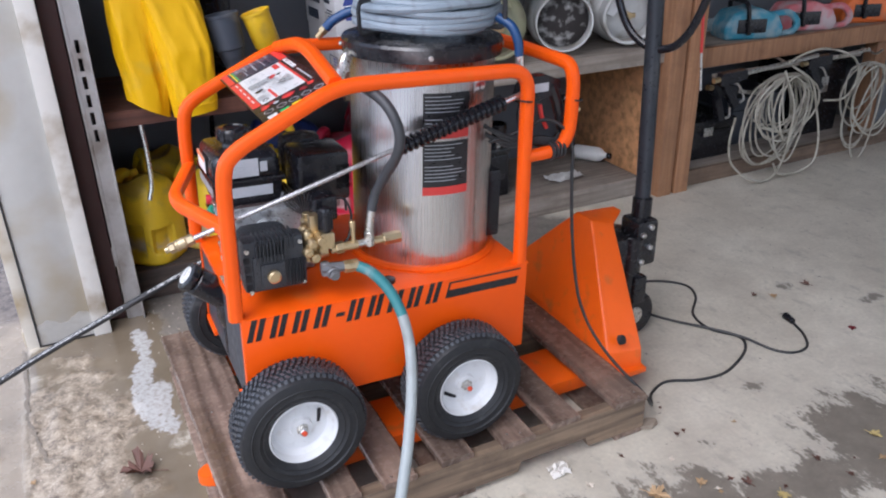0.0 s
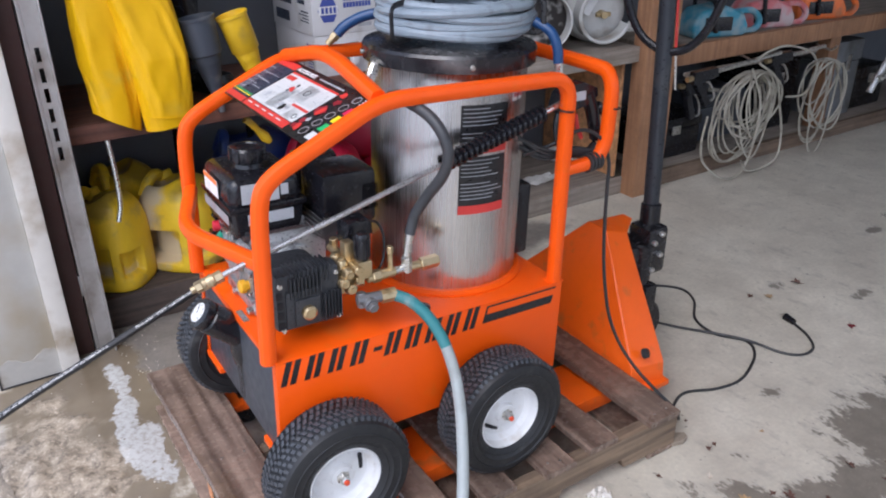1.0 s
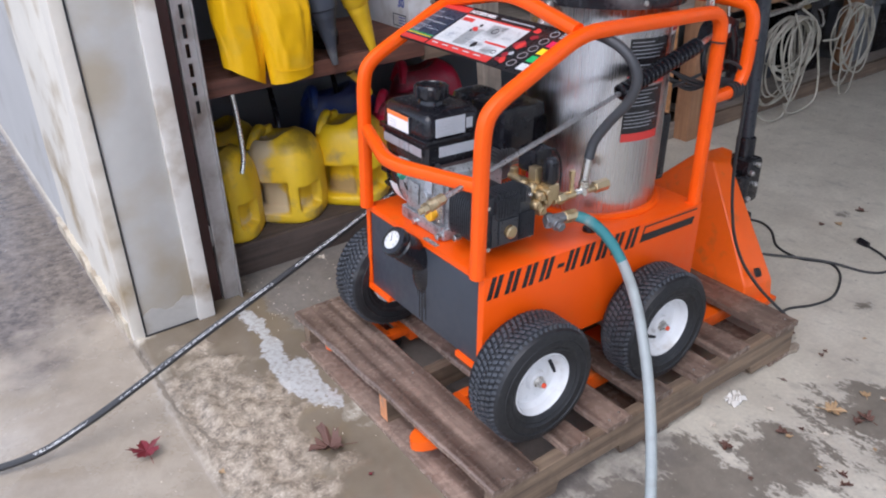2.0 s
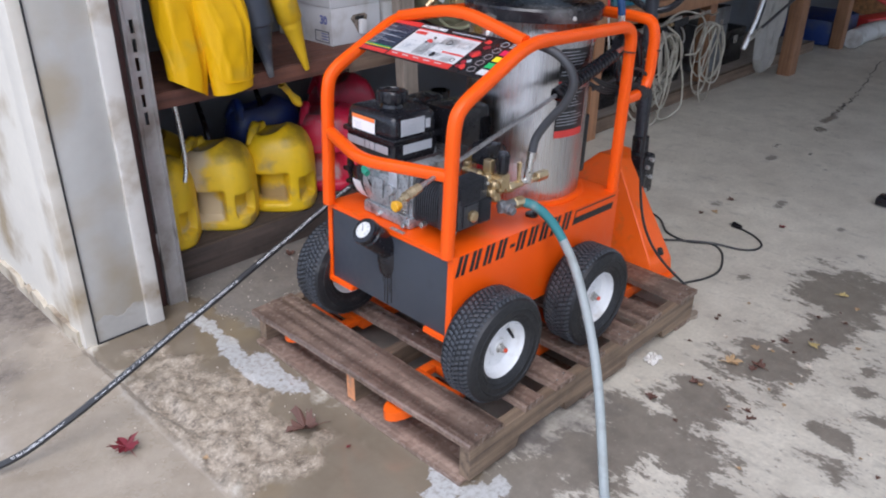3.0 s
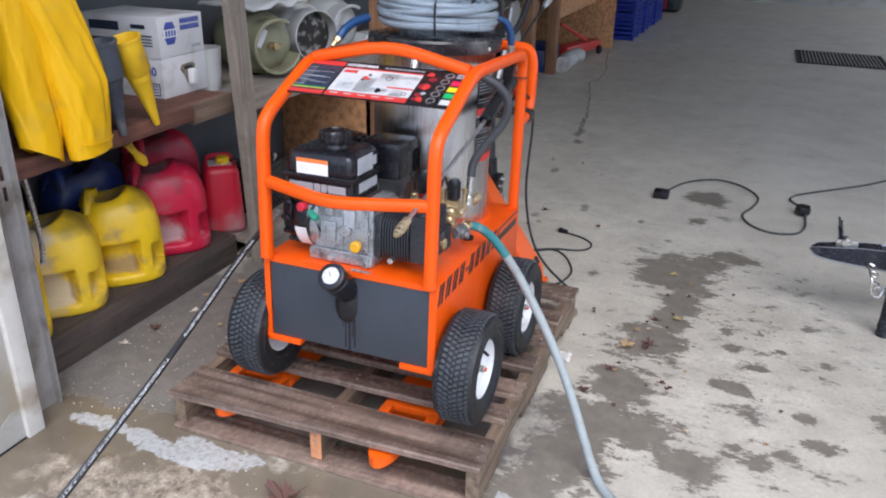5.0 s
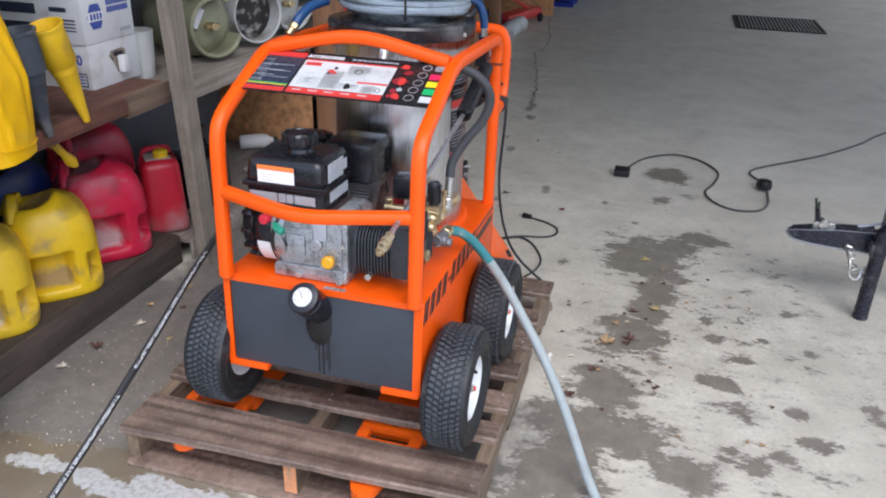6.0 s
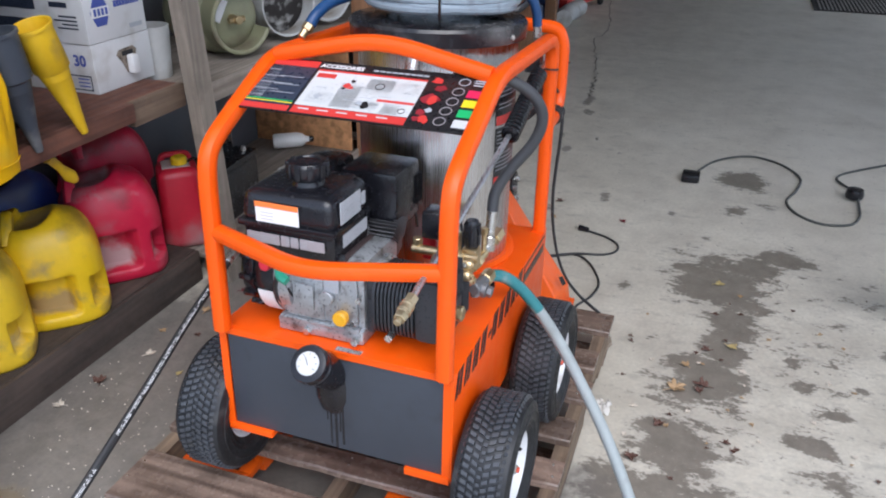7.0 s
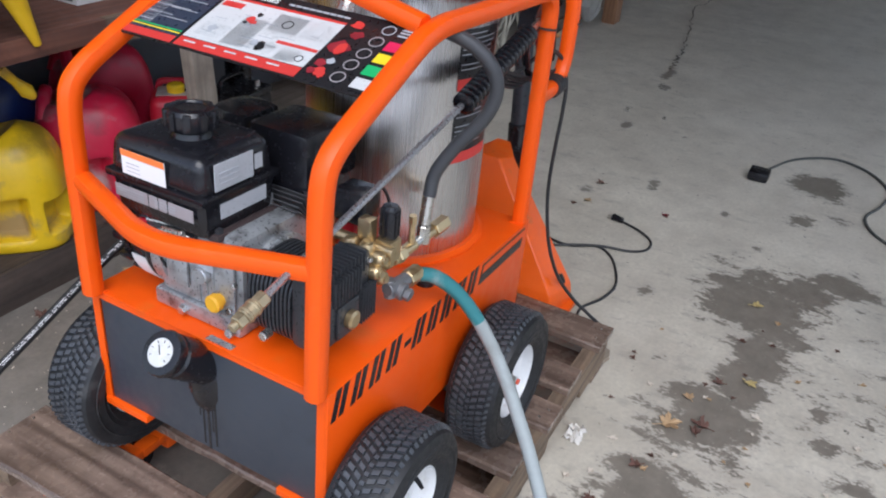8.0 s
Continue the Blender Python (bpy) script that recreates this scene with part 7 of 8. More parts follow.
# ---- hanging oilskin trousers ----
def oilskin():
    t = thing("rain_trousers", "bright yellow oilskin trousers hanging by the shelf", "clothing", pose(0.045, 0.058, 0.0))

    def leg(stations, seed, shear):
        n, v, f = 72, [], []
        S = []
        for i in range(len(stations) - 1):
            for k in range(14):
                u = k / 14
                S.append([a + (b - a) * u for a, b in zip(stations[i], stations[i + 1])])
        S.append(list(stations[-1]))
        for i, (x, y, z, a, b) in enumerate(S):
            low = (i / (len(S) - 1)) ** 5
            for k in range(n):
                u = 2 * math.pi * k / n
                cu, su = math.cos(u), math.sin(u)
                d1 = noise.noise(Vector((cu * 0.6 + seed, su * 0.4, z * 1.7 + 0.9 * cu)))
                c1 = 1 - min(1.0, abs(noise.noise(Vector((cu * 0.7 + seed * 3, su * 0.4 + 7, z * 3.6 + 1.9 * cu)))) * 3.0)
                c2 = 1 - min(1.0, abs(noise.noise(Vector((cu * 0.9 + seed, su * 0.4 + 3, z * 4.6 - 2.2 * cu)))) * 3.4)
                soft = noise.noise(Vector((cu * 1.3 + seed, su * 1.3 - 2, z * 11)))
                hem = min(1.0, (len(S) - 1 - i) / 9)
                fold = 1 + 0.46 * d1 + hem * (0.12 * c1 + 0.06 * c2) + 0.02 * soft
                edge = math.copysign(abs(cu) ** 0.6, cu)
                v.append((x + a * (0.75 + 0.25 * fold) * edge, y + b * fold * su, z - shear * edge * low))
        for i in range(len(S) - 1):
            f += [(i * n + k, i * n + (k + 1) % n, (i + 1) * n + (k + 1) % n, (i + 1) * n + k) for k in range(n)]
        m = len(v)
        v += [(S[-1][0] + (x - S[-1][0]) * 0.96, S[-1][1] + (y - S[-1][1]) * 0.90, z + 0.03) for x, y, z in v[-n:]]
        f += [(m - n + k, m - n + (k + 1) % n, m + (k + 1) % n, m + k) for k in range(n)]
        return Geo().add(v, f)

    part("trouser_leg", leg([(0.275, 2.93, 1.72, 0.095, 0.050), (0.250, 2.925, 1.35, 0.100, 0.055), (0.228, 2.915, 1.10, 0.090, 0.055), (0.224, 2.905, 0.98, 0.082, 0.050), (0.228, 2.90, 0.890, 0.076, 0.046), (0.224, 2.895, 0.795, 0.070, 0.042)], 1.0, 0.040), RAIN, t, sharp=70)
    part("trouser_leg", leg([(0.290, 2.915, 1.72, 0.10, 0.050), (0.312, 2.905, 1.35, 0.105, 0.055), (0.358, 2.89, 1.12, 0.100, 0.062), (0.372, 2.870, 1.0, 0.094, 0.062), (0.376, 2.862, 0.87, 0.084, 0.054), (0.378, 2.858, 0.768, 0.078, 0.048)], 4.3, -0.008), RAIN, t, sharp=70)
    part("hem_seam", Geo().tube(spline([(0.302, 2.822, 0.815), (0.328, 2.809, 0.809), (0.378, 2.806, 0.805), (0.428, 2.811, 0.807), (0.454, 2.826, 0.813)], 6), 0.0016, 6), RAIN, t)
    part("hook", Geo().tube(fillet([(0.31, 3.0, 1.70), (0.31, 2.93, 1.72), (0.31, 2.92, 1.76)], 0.02), 0.006, 8), ZINC, t)
    return t


oilskin()


def funnel(label, top, tip, r, ma):
    t = thing("funnel", label, "funnel")
    a, b = Vector(top), Vector(tip)
    q = Matrix.Translation(b) @ (a - b).to_track_quat("Z", "Y").to_matrix().to_4x4()
    h = (a - b).length
    part("cone", Geo().lathe([(0.010, 0), (0.012, h * 0.02), (0.021, h * 0.22), (r * 0.80, h * 0.60), (r * 0.86, h * 0.615), (r * 0.94, h * 0.625), (r, h * 0.97), (r + 0.004, h * 0.975), (r + 0.004, h), (r - 0.002, h), (r - 0.006, h * 0.95), (r * 0.82, h * 0.6), (0.014, h * 0.2)], 36, q, caps=False), ma, t, sharp=50)
    return t


funnel("long yellow plastic funnel hung on a shelf edge", (0.692, 2.962, 1.098), (0.785, 2.946, 0.775), 0.052, FUNNEL_Y)
funnel("long grey plastic funnel hung beside a yellow one", (0.570, 2.965, 1.100), (0.615, 2.946, 0.775), 0.060, FUNNEL_G)
funnel("small yellow funnel hanging under the shelf", (0.728, 3.05, 0.705), (0.812, 3.05, 0.600), 0.014, FUNNEL_Y)


def spout_tube():
    t = thing("spout_tube", "bent bare metal spout tube hanging under the shelf edge", "tube")
    part("pipe", Geo().tube(spline([(0.228, 3.02, 0.765), (0.234, 3.01, 0.70), (0.236, 3.0, 0.60), (0.230, 2.985, 0.50), (0.212, 2.975, 0.44)]), [0.009] * 33, 10), ZINC, t)
    return t


spout_tube()


# ---- cartons on the shelf ----
def cartons():
    low = thing("carton", "white carton with a torn hole and a white tap", "box")
    x0, x1, y0, y1, z0 = 1.060, 1.338, 3.130, 3.530, 0.7935
    part("carton_body", Geo().box((x0, y0, z0), (x1, y1, z0 + 0.160), 0.003), CARD, low)
    hole = [(1.165, 0.900), (1.180, 0.915), (1.245, 0.918), (1.262, 0.905), (1.250, 0.872), (1.232, 0.838), (1.205, 0.835), (1.190, 0.868)]
    part("torn_hole", Geo().prism(hole, y0 - 0.0022, y0 - 0.0005, "y"), mk("torn_card", (0.30, 0.25, 0.20), 0.9, 0, 0.2, 40, dirt=(0.10, 0.08, 0.06), dirt_amt=0.5, dirt_scale=40), low, "torn brown card")
    part("tap_slot", Geo().box((1.190, y0 - 0.006, 0.893), (1.240, y0 - 0.001, 0.908), 0.002), DARK, low)
    part("tap", Geo().box((1.205, y0 - 0.032, 0.832), (1.236, y0 - 0.003, 0.895), 0.008), WHITE, low, "white plastic tap")
    for k in range(3):
        part("side_print", Geo().box((x0 - 0.0012, y0 + 0.03, z0 + 0.022 + 0.012 * k), (x0 - 0.0002, y0 + 0.075, z0 + 0.026 + 0.012 * k)), BLUE_INK, low)
    for a, b, c, d in ((0.020, 0.120, 0.010, 0.014), (0.020, 0.120, 0.056, 0.060), (0.020, 0.024, 0.014, 0.056), (0.116, 0.120, 0.014, 0.056)):
        part("side_print", Geo().box((x0 - 0.0012, y0 + a, z0 + c), (x0 - 0.0002, y0 + b, z0 + d)), NAVY, low)
    up = thing("carton", "white carton printed in blue, stacked on another", "box")
    z1 = z0 + 0.1605
    part("carton_body", Geo().box((x0 - 0.004, y0 - 0.002, z1), (x1 - 0.006, y1, z1 + 0.158), 0.003), CARD, up)
    ya = y0 - 0.0032
    hexa = [(1.125 + 0.043 * math.cos(radians(60 * k)), z1 + 0.093 + 0.050 * math.sin(radians(60 * k))) for k in range(6)]
    mark = part("printed_mark", Geo().prism(hexa, ya, y0 - 0.0021, "y"), BLUE_INK, up, "blue six-sided mark")
    part("mark_band", Geo().box((1.085, ya - 0.0008, z1 + 0.077), (1.165, ya - 0.0001, z1 + 0.109)), WHITE, mark)
    for k in range(4):
        part("mark_bar", Geo().box((1.096 + 0.017 * k, ya - 0.0015, z1 + 0.082), (1.107 + 0.017 * k, ya - 0.0009, z1 + 0.104)), BLUE_INK, mark)
    for j in range(2):
        for k in range(9):
            part("printed_bar", Geo().box((1.190 + 0.0135 * k, ya, z1 + 0.098 + 0.026 * j), (1.201 + 0.0135 * k, y0 - 0.0021, z1 + 0.118 + 0.026 * j)), BLUE_INK, up)
    part("printed_bar", Geo().box((1.25, ya, z1 + 0.022), (1.31, y0 - 0.0021, z1 + 0.036)), GREYTXT, up)
    xa = x0 - 0.0052
    for a, b, c, d in ((0.06, 0.13, 0.112, 0.128), (0.19, 0.34, 0.100, 0.135), (0.03, 0.10, 0.082, 0.088), (0.03, 0.12, 0.070, 0.075), (0.03, 0.09, 0.058, 0.063), (0.03, 0.11, 0.046, 0.051), (0.22, 0.36, 0.03, 0.07)):
        part("printed_bar", Geo().box((xa, y0 + a, z1 + c), (xa + 0.001, y0 + b, z1 + d)), NAVY, up)
    part("size_print", text_geo("30", 0.05, Matrix.Translation((x0 - 0.0008, y0 + 0.055, z0 + 0.105)) @ pose(0, 0, 0, 90, 0, -90), 0.0015), BLUE_INK, low, "dark blue figure 30")
    for px, py, r, h, ma, lab in ((1.412, 3.185, 0.062, 0.185, CYL_WHITE, "small grey pail on the shelf"),):
        p = thing("pail", lab, "pail", pose(px, py, 0.7655))
        part("pail_wall", Geo().lathe([(r * 0.85, 0), (r, h), (r + 0.004, h), (r + 0.004, h - 0.008), (r * 0.88, 0)], 28), ma, p)
    k = thing("black_boot", "dark rubber boot pushed among the funnels", "boot", pose(0.60, 3.26, 0.794, 0, 0, 25))
    part("boot_shaft", Geo().lathe([(0.055, 0.0), (0.060, 0.02), (0.056, 0.10), (0.062, 0.26), (0.068, 0.33), (0.064, 0.33), (0.052, 0.1)], 24), BLACK_PL, k)
    part("boot_foot", Geo().box((-0.05, -0.20, 0.0), (0.05, 0.03, 0.08), 0.03), BLACK_PL, k)


cartons()


# ---- gas cylinders lying on the shelf ----
def gas_cylinder(label, x, z, y, r, ln, ma, collar, turn):
    m = Matrix.Translation((x, y, z)) @ pose(0, 0, 0, 0, 0, turn) @ pose(0, 0, 0, -90, 0, 0)
    t = thing("gas_cylinder", label, "gas cylinder", m, group="gas cylinders on the shelf")
    pr = [(0.002, 0.07), (r * 0.55, 0.075), (r * 0.85, 0.10), (r * 0.97, 0.135), (r, 0.17), (r, ln - 0.07), (r * 0.95, ln - 0.03), (r * 0.7, ln), (0.002, ln)]
    part("shell", Geo().lathe(pr, 44, caps=False), ma, t, sharp=50)
    if collar:
        part("collar", Geo().lathe([(r * 0.80, 0.0), (r * 0.83, 0.0), (r * 0.83, 0.10), (r * 0.80, 0.10), (r * 0.80, 0.0)], 40, None, (20, 300), caps=False), ma, t)
        part("collar_rim", Geo().tube([(r * 0.815 * math.cos(radians(20 + 7 * k)), r * 0.815 * math.sin(radians(20 + 7 * k)), 0.0) for k in range(41)], 0.009, 8), ma, t)
        g = cyl(Geo(), (0, 0, 0.075), (0, 0, 0.01), 0.017, 10)
        cyl(g, (-0.035, 0, 0.035), (0.035, 0, 0.035), 0.012, 10)
        part("valve", g, BRASS, t)
        part("label", Geo().box((-0.05, 0.05, 0.055), (0.04, 0.11, 0.062), 0, pose(0, 0, 0, 0, 0, 120)), WHITE, t, "worn white label")
    else:
        part("foot_ring", Geo().lathe([(r * 0.80, 0.0), (r * 0.85, -0.002), (r * 0.86, 0.12), (r * 0.80, 0.12), (r * 0.80, 0.0)], 40, caps=False), ma, t)
        part("rusty_bottom", Geo().lathe([(0.001, 0.052), (r * 0.5, 0.055), (r * 0.79, 0.075)], 36, caps=False), RUST, t, "rusted bottom dish")
    return t


gas_cylinder("olive gas cylinder lying with its valve collar outwards", 1.755, 0.765 + 0.150, 3.03, 0.150, 0.40, OLIVE, True, -26)
gas_cylinder("grey-white gas cylinder lying with its rusty base outwards", 2.105, 0.765 + 0.155, 3.02, 0.155, 0.42, CYL_WHITE, False, -26)
gas_cylinder("grey-white gas cylinder lying with its collar outwards", 2.475, 0.765 + 0.150, 3.02, 0.150, 0.40, CYL_WHITE, True, -22)


def papers():
    t = thing("paper_bag", "crumpled white paper sack on top of gas cylinders", "bag", pose(1.86, 3.22, 1.085))
    bm = bmesh.new()
    bmesh.ops.create_grid(bm, x_segments=14, y_segments=10, size=0.5)
    for v in bm.verts:
        v.co = (v.co.x * 0.42, v.co.y * 0.34, 0.025 * noise.noise(v.co * 4) + 0.02)
    ob = part("sheet", Geo().take(bm), CARD, t, sharp=25)
    mod = ob.modifiers.new("thick", "SOLIDIFY")
    mod.thickness = 0.012
    return t


papers()


def bottle():
    m = Matrix.Translation((2.47, 3.40, 0.098)) @ pose(0, 0, 0, 0, 0, -55)
    t = thing("spray_bottle", "white plastic bottle lying on the base shelf", "bottle", m)
    q = Matrix.Translation((0, 0, 0.042)) @ pose(0, 0, 0, 0, 90, 0)
    part("flask", Geo().lathe([(0.0005, 0), (0.034, 0.002), (0.040, 0.012), (0.040, 0.13), (0.034, 0.155), (0.016, 0.175), (0.014, 0.19)], 28, q, caps=False), mk("milky_plastic", (0.75, 0.75, 0.72), 0.35, 0, 0.05, 10), t, sharp=50)
    part("cap", Geo().lathe([(0.016, 0.19), (0.016, 0.21), (0.010, 0.215), (0.0005, 0.216)], 16, q), BLACK_PL, t)
    c = thing("plastic_bag", "scrap of clear crumpled plastic on the base shelf", "bag", pose(2.24, 3.16, 0.1005))
    bm = bmesh.new()
    bmesh.ops.create_grid(bm, x_segments=12, y_segments=8, size=0.5)
    for v in bm.verts:
        v.co = (v.co.x * 0.20, v.co.y * 0.09, 0.012 + 0.016 * noise.noise(v.co * 7))
    part("film", Geo().take(bm), CYL_WHITE, c, sharp=15)
    b = thing("pipe_end", "short black pipe end standing under the shelf", "pipe", pose(1.93, 3.33, 0.0955))
    part("pipe_wall", Geo().lathe([(0.055, 0), (0.055, 0.30), (0.047, 0.30), (0.047, 0.02), (0.0005, 0.02)], 28, caps=False), BLACK_PL, b)


bottle()


# ---- hose coils and spray guns hung under the far shelf ----
def hung_coil(label, cx, cz, y, rx, rz, turns, seed, droop):
    t = thing("hung_hose", label, "hose coil", group="hose coils hung under the shelf")
    rnd = random.Random(seed)
    path = []
    for j in range(turns):
        fx, fz, ox, oy, tl = rnd.uniform(0.35, 1.1), rnd.uniform(0.62, 1.2), rnd.uniform(-0.10, 0.10), rnd.uniform(-0.045, 0.045), rnd.uniform(-0.5, 0.5)
        dz = droop * (1 + j % 2) if j in (turns - 2, 3, 5) else 0
        for i in range(26):
            u = 2 * math.pi * i / 26 + math.pi / 2
            px, pz = rx * fx * math.cos(u), rz * fz * math.sin(u)
            path.append(Vector((cx + ox * (1 - math.sin(u)) / 2 + px + tl * pz * 0.4, y + oy + 0.02 * math.sin(u * 2 + j), cz + (rz - rz * fz) + pz - dz * max(0, -math.sin(u)))))
    sm = []
    for i in range(len(path)):
        a, b = max(0, i - 3), min(len(path), i + 4)
        sm.append(sum(path[a:b], Vector()) / (b - a))
    part("coil", Geo().tube(sm, 0.0056, 8), HOSE_CREAM, t)
    part("hook", Geo().tube(fillet([(cx, y + 0.10, cz + rz + 0.05), (cx, y, cz + rz + 0.03), (cx, y - 0.03, cz + rz + 0.06)], 0.02), 0.006, 8), ZINC, t)
    return t


hung_coil("old cream hose hung in a loose coil", 3.42, 0.335, 2.860, 0.225, 0.245, 17, 5, 0.035)


def slack_loop(label, pts):
    t = thing("hung_hose", label, "hose", group="hose coils hung under the shelf")
    part("loop", Geo().tube(spline(pts), 0.0060, 8), HOSE_CREAM, t)
    return t


slack_loop("slack cream hose loop drooping from a spray gun towards the floor", [(3.006, 2.788, 0.404), (3.002, 2.8, 0.26), (3.056, 2.812, 0.139), (3.18, 2.788, 0.04), (3.335, 2.8, 0.018), (3.426, 2.812, 0.101), (3.421, 2.788, 0.268), (3.427, 2.8, 0.417), (3.334, 2.812, 0.596)])
slack_loop("slack cream hose loop hanging below a coil", [(3.332, 2.788, 0.104), (3.408, 2.8, 0.031), (3.546, 2.812, 0.012), (3.643, 2.788, 0.07), (3.661, 2.8, 0.206), (3.618, 2.812, 0.365), (3.516, 2.788, 0.526), (3.369, 2.8, 0.621)])
slack_loop("grey-cream hose end bent round beside a steel lance", [(3.365, 2.818, 0.639), (3.481, 2.83, 0.667), (3.647, 2.842, 0.673), (3.818, 2.818, 0.625), (3.92, 2.83, 0.533), (3.92, 2.842, 0.432), (3.815, 2.818, 0.388), (3.69, 2.83, 0.393)])
hung_coil("cream hose hung in a wide slack coil", 4.12, 0.33, 2.885, 0.235, 0.225, 9, 8, 0.04)


def hung_gun(label, x, y, z, turn, length):
    m = Matrix.Translation((x, y, z)) @ pose(0, 0, 0, 0, turn, 0)
    t = thing("spray_gun", label, "spray gun", m, group="spray guns hung under the shelf")
    part("lance", Geo().tube([(0.10, 0, 0.0), (length, 0, 0.0)], 0.011, 10), ZINC, t)
    part("gun_body", Geo().prism([(-0.06, -0.03), (-0.05, 0.03), (0.11, 0.025), (0.12, -0.02), (0.05, -0.03)], -0.018, 0.018, "y"), BLACK_PL, t)
    part("hand_grip", Geo().prism([(-0.045, -0.02), (0.0, -0.025), (0.085, -0.15), (0.045, -0.165)], -0.015, 0.015, "y"), BLACK_PL, t)
    part("guard", Geo().tube(spline([(0.045, 0, -0.03), (0.085, 0, -0.06), (0.12, 0, -0.13), (0.085, 0, -0.15)]), 0.006, 8), ZINC, t)
    part("fitting", Geo().lathe([(0.014, 0), (0.014, 0.035)], 10, pose(-0.09, 0, 0, 0, 90, 0)), BRASS, t)
    return t


hung_gun("dusty black spray gun with a steel lance, hung under the shelf", 2.975, 2.845, 0.600, -4, 0.62)
hung_gun("black spray gun with grey lance, hung under the shelf", 3.62, 2.88, 0.60, -3, 0.42)
hung_gun("second black spray gun hanging behind", 3.02, 2.93, 0.52, 12, 0.30)


def rod_with_flag():
    t = thing("marker_rod", "thin red and white marker rod leaning on a timber post", "rod")
    part("rod", Geo().tube([(2.800, 2.84, 0.56), (2.795, 2.86, 0.74)], 0.006, 8), ZINC, t)
    part("red_length", Geo().tube([(2.795, 2.86, 0.74), (2.785, 2.89, 1.15)], 0.0075, 8), RED, t, "red painted length")
    return t


rod_with_flag()


STEEL_DARK = mk("dull_dark_steel", (0.09, 0.09, 0.095), 0.4, 0.6, 0.2, 20)


def clutter_under():
    rows = [("toolbox", "black plastic toolbox pushed under the shelf", (2.92, 3.08, 0.081), (3.32, 3.42, 0.30), BLACK_PL), ("crate_box", "dark grey box under the shelf", (3.40, 3.18, 0.081), (3.80, 3.50, 0.36), DARK_PANEL),
            ("machine_housing", "grey metal tool housing under the shelf", (4.47, 3.06, 0.081), (4.74, 3.36, 0.56), mk("worn_grey_housing", (0.20, 0.21, 0.22), 0.5, 0.3, 0.2, 9, 0.1, dirt=(0.1, 0.09, 0.08), dirt_amt=0.4)), ("toolbox", "dark box far under the shelf", (4.80, 3.1, 0.081), (5.15, 3.45, 0.35), BLACK_PL),
            ("toolbox", "black case standing upright behind the hoses", (3.86, 3.12, 0.081), (4.20, 3.46, 0.50), BLACK_PL)]
    for nm, lab, lo, hi, ma in rows:
        t = thing(nm, lab, "box", Matrix.Translation(lo))
        s = [b - a for a, b in zip(lo, hi)]
        part("body", Geo().box((0, 0, 0), (s[0], s[1], s[2] * 0.72), 0.014), ma, t)
        part("lid", Geo().box((-0.006, -0.006, s[2] * 0.725), (s[0] + 0.006, s[1] + 0.006, s[2]), 0.014), ma, t)
        part("latch", Geo().box((s[0] * 0.42, -0.014, s[2] * 0.60), (s[0] * 0.58, -0.006, s[2] * 0.82), 0.003), ZINC, t)
    c = thing("cloth_sack", "limp white sack hanging in folds at a timber post", "sack")
    rows = ((0.085, 4.82, 4.87), (0.13, 4.76, 4.95), (0.20, 4.69, 5.04), (0.32, 4.71, 5.09), (0.45, 4.74, 5.11), (0.58, 4.74, 5.12), (0.70, 4.72, 5.13), (0.80, 4.74, 5.10), (0.86, 4.78, 5.02))
    bm = bmesh.new()
    grid = []
    for k in range(33):
        u = k / 32 * (len(rows) - 1)
        q = min(int(u), len(rows) - 2)
        z, x0, x1 = [a + (b - a) * (u - q) for a, b in zip(rows[q], rows[q + 1])]
        line = []
        for h in range(25):
            e = h / 24
            x = x0 + (x1 - x0) * e
            fold = 0.020 * math.sin(e * 17 + z * 5) + 0.010 * math.sin(e * 31 - z * 9) + 0.022 * noise.noise(Vector((x * 6, z * 5, 3)))
            line.append(bm.verts.new((x, 2.795 + fold * (0.4 + 0.6 * math.sin(math.pi * min(1, k / 30 + 0.15))), z)))
        grid.append(line)
    for k in range(32):
        for h in range(24):
            bm.faces.new((grid[k][h], grid[k][h + 1], grid[k + 1][h + 1], grid[k + 1][h]))
    bmesh.ops.solidify(bm, geom=list(bm.faces), thickness=0.004)
    part("cloth", Geo().take(bm), mk("grubby_white_cloth", (0.56, 0.54, 0.50), 0.9, 0, 0.14, 9, 0.05, 0.25, 120, dirt=(0.45, 0.42, 0.38), dirt_amt=0.3, dirt_scale=8), c)
    part("tie", Geo().tube([(4.86, 2.80, 0.85), (4.88, 2.87, 0.80), (4.88, 2.944, 0.71)], 0.005, 6), HOSE_CREAM, c)
    s = thing("lance", "steel lance with a pale tip leaning against a post", "lance")
    part("tube", Geo().tube([(4.42, 2.703, 0.450), (5.60, 2.703, 0.797)], 0.0105, 8), STEEL_DARK, s)
    part("side_tube", Geo().tube([(4.34, 2.735, 0.345), (4.44, 2.722, 0.540), (4.58, 2.730, 0.845)], [0.019, 0.0165, 0.015], 10), ZINC, s)
    part("coupling", Geo().tube([(4.37, 2.715, 0.420), (4.43, 2.704, 0.453), (4.49, 2.703, 0.470)], [0.020, 0.023, 0.014], 10), ZINC, s)
    part("tip", Geo().tube([(5.50, 2.703, 0.768), (5.58, 2.703, 0.791), (5.68, 2.703, 0.820), (5.73, 2.703, 0.835)], [0.016, 0.030, 0.034, 0.022], 12), WHITE, s, "pale moulded tip")
    part("bracket", Geo().box((5.27, 2.700, 0.690), (5.295, 2.7165, 0.712), 0.003), ZINC, s)


clutter_under()


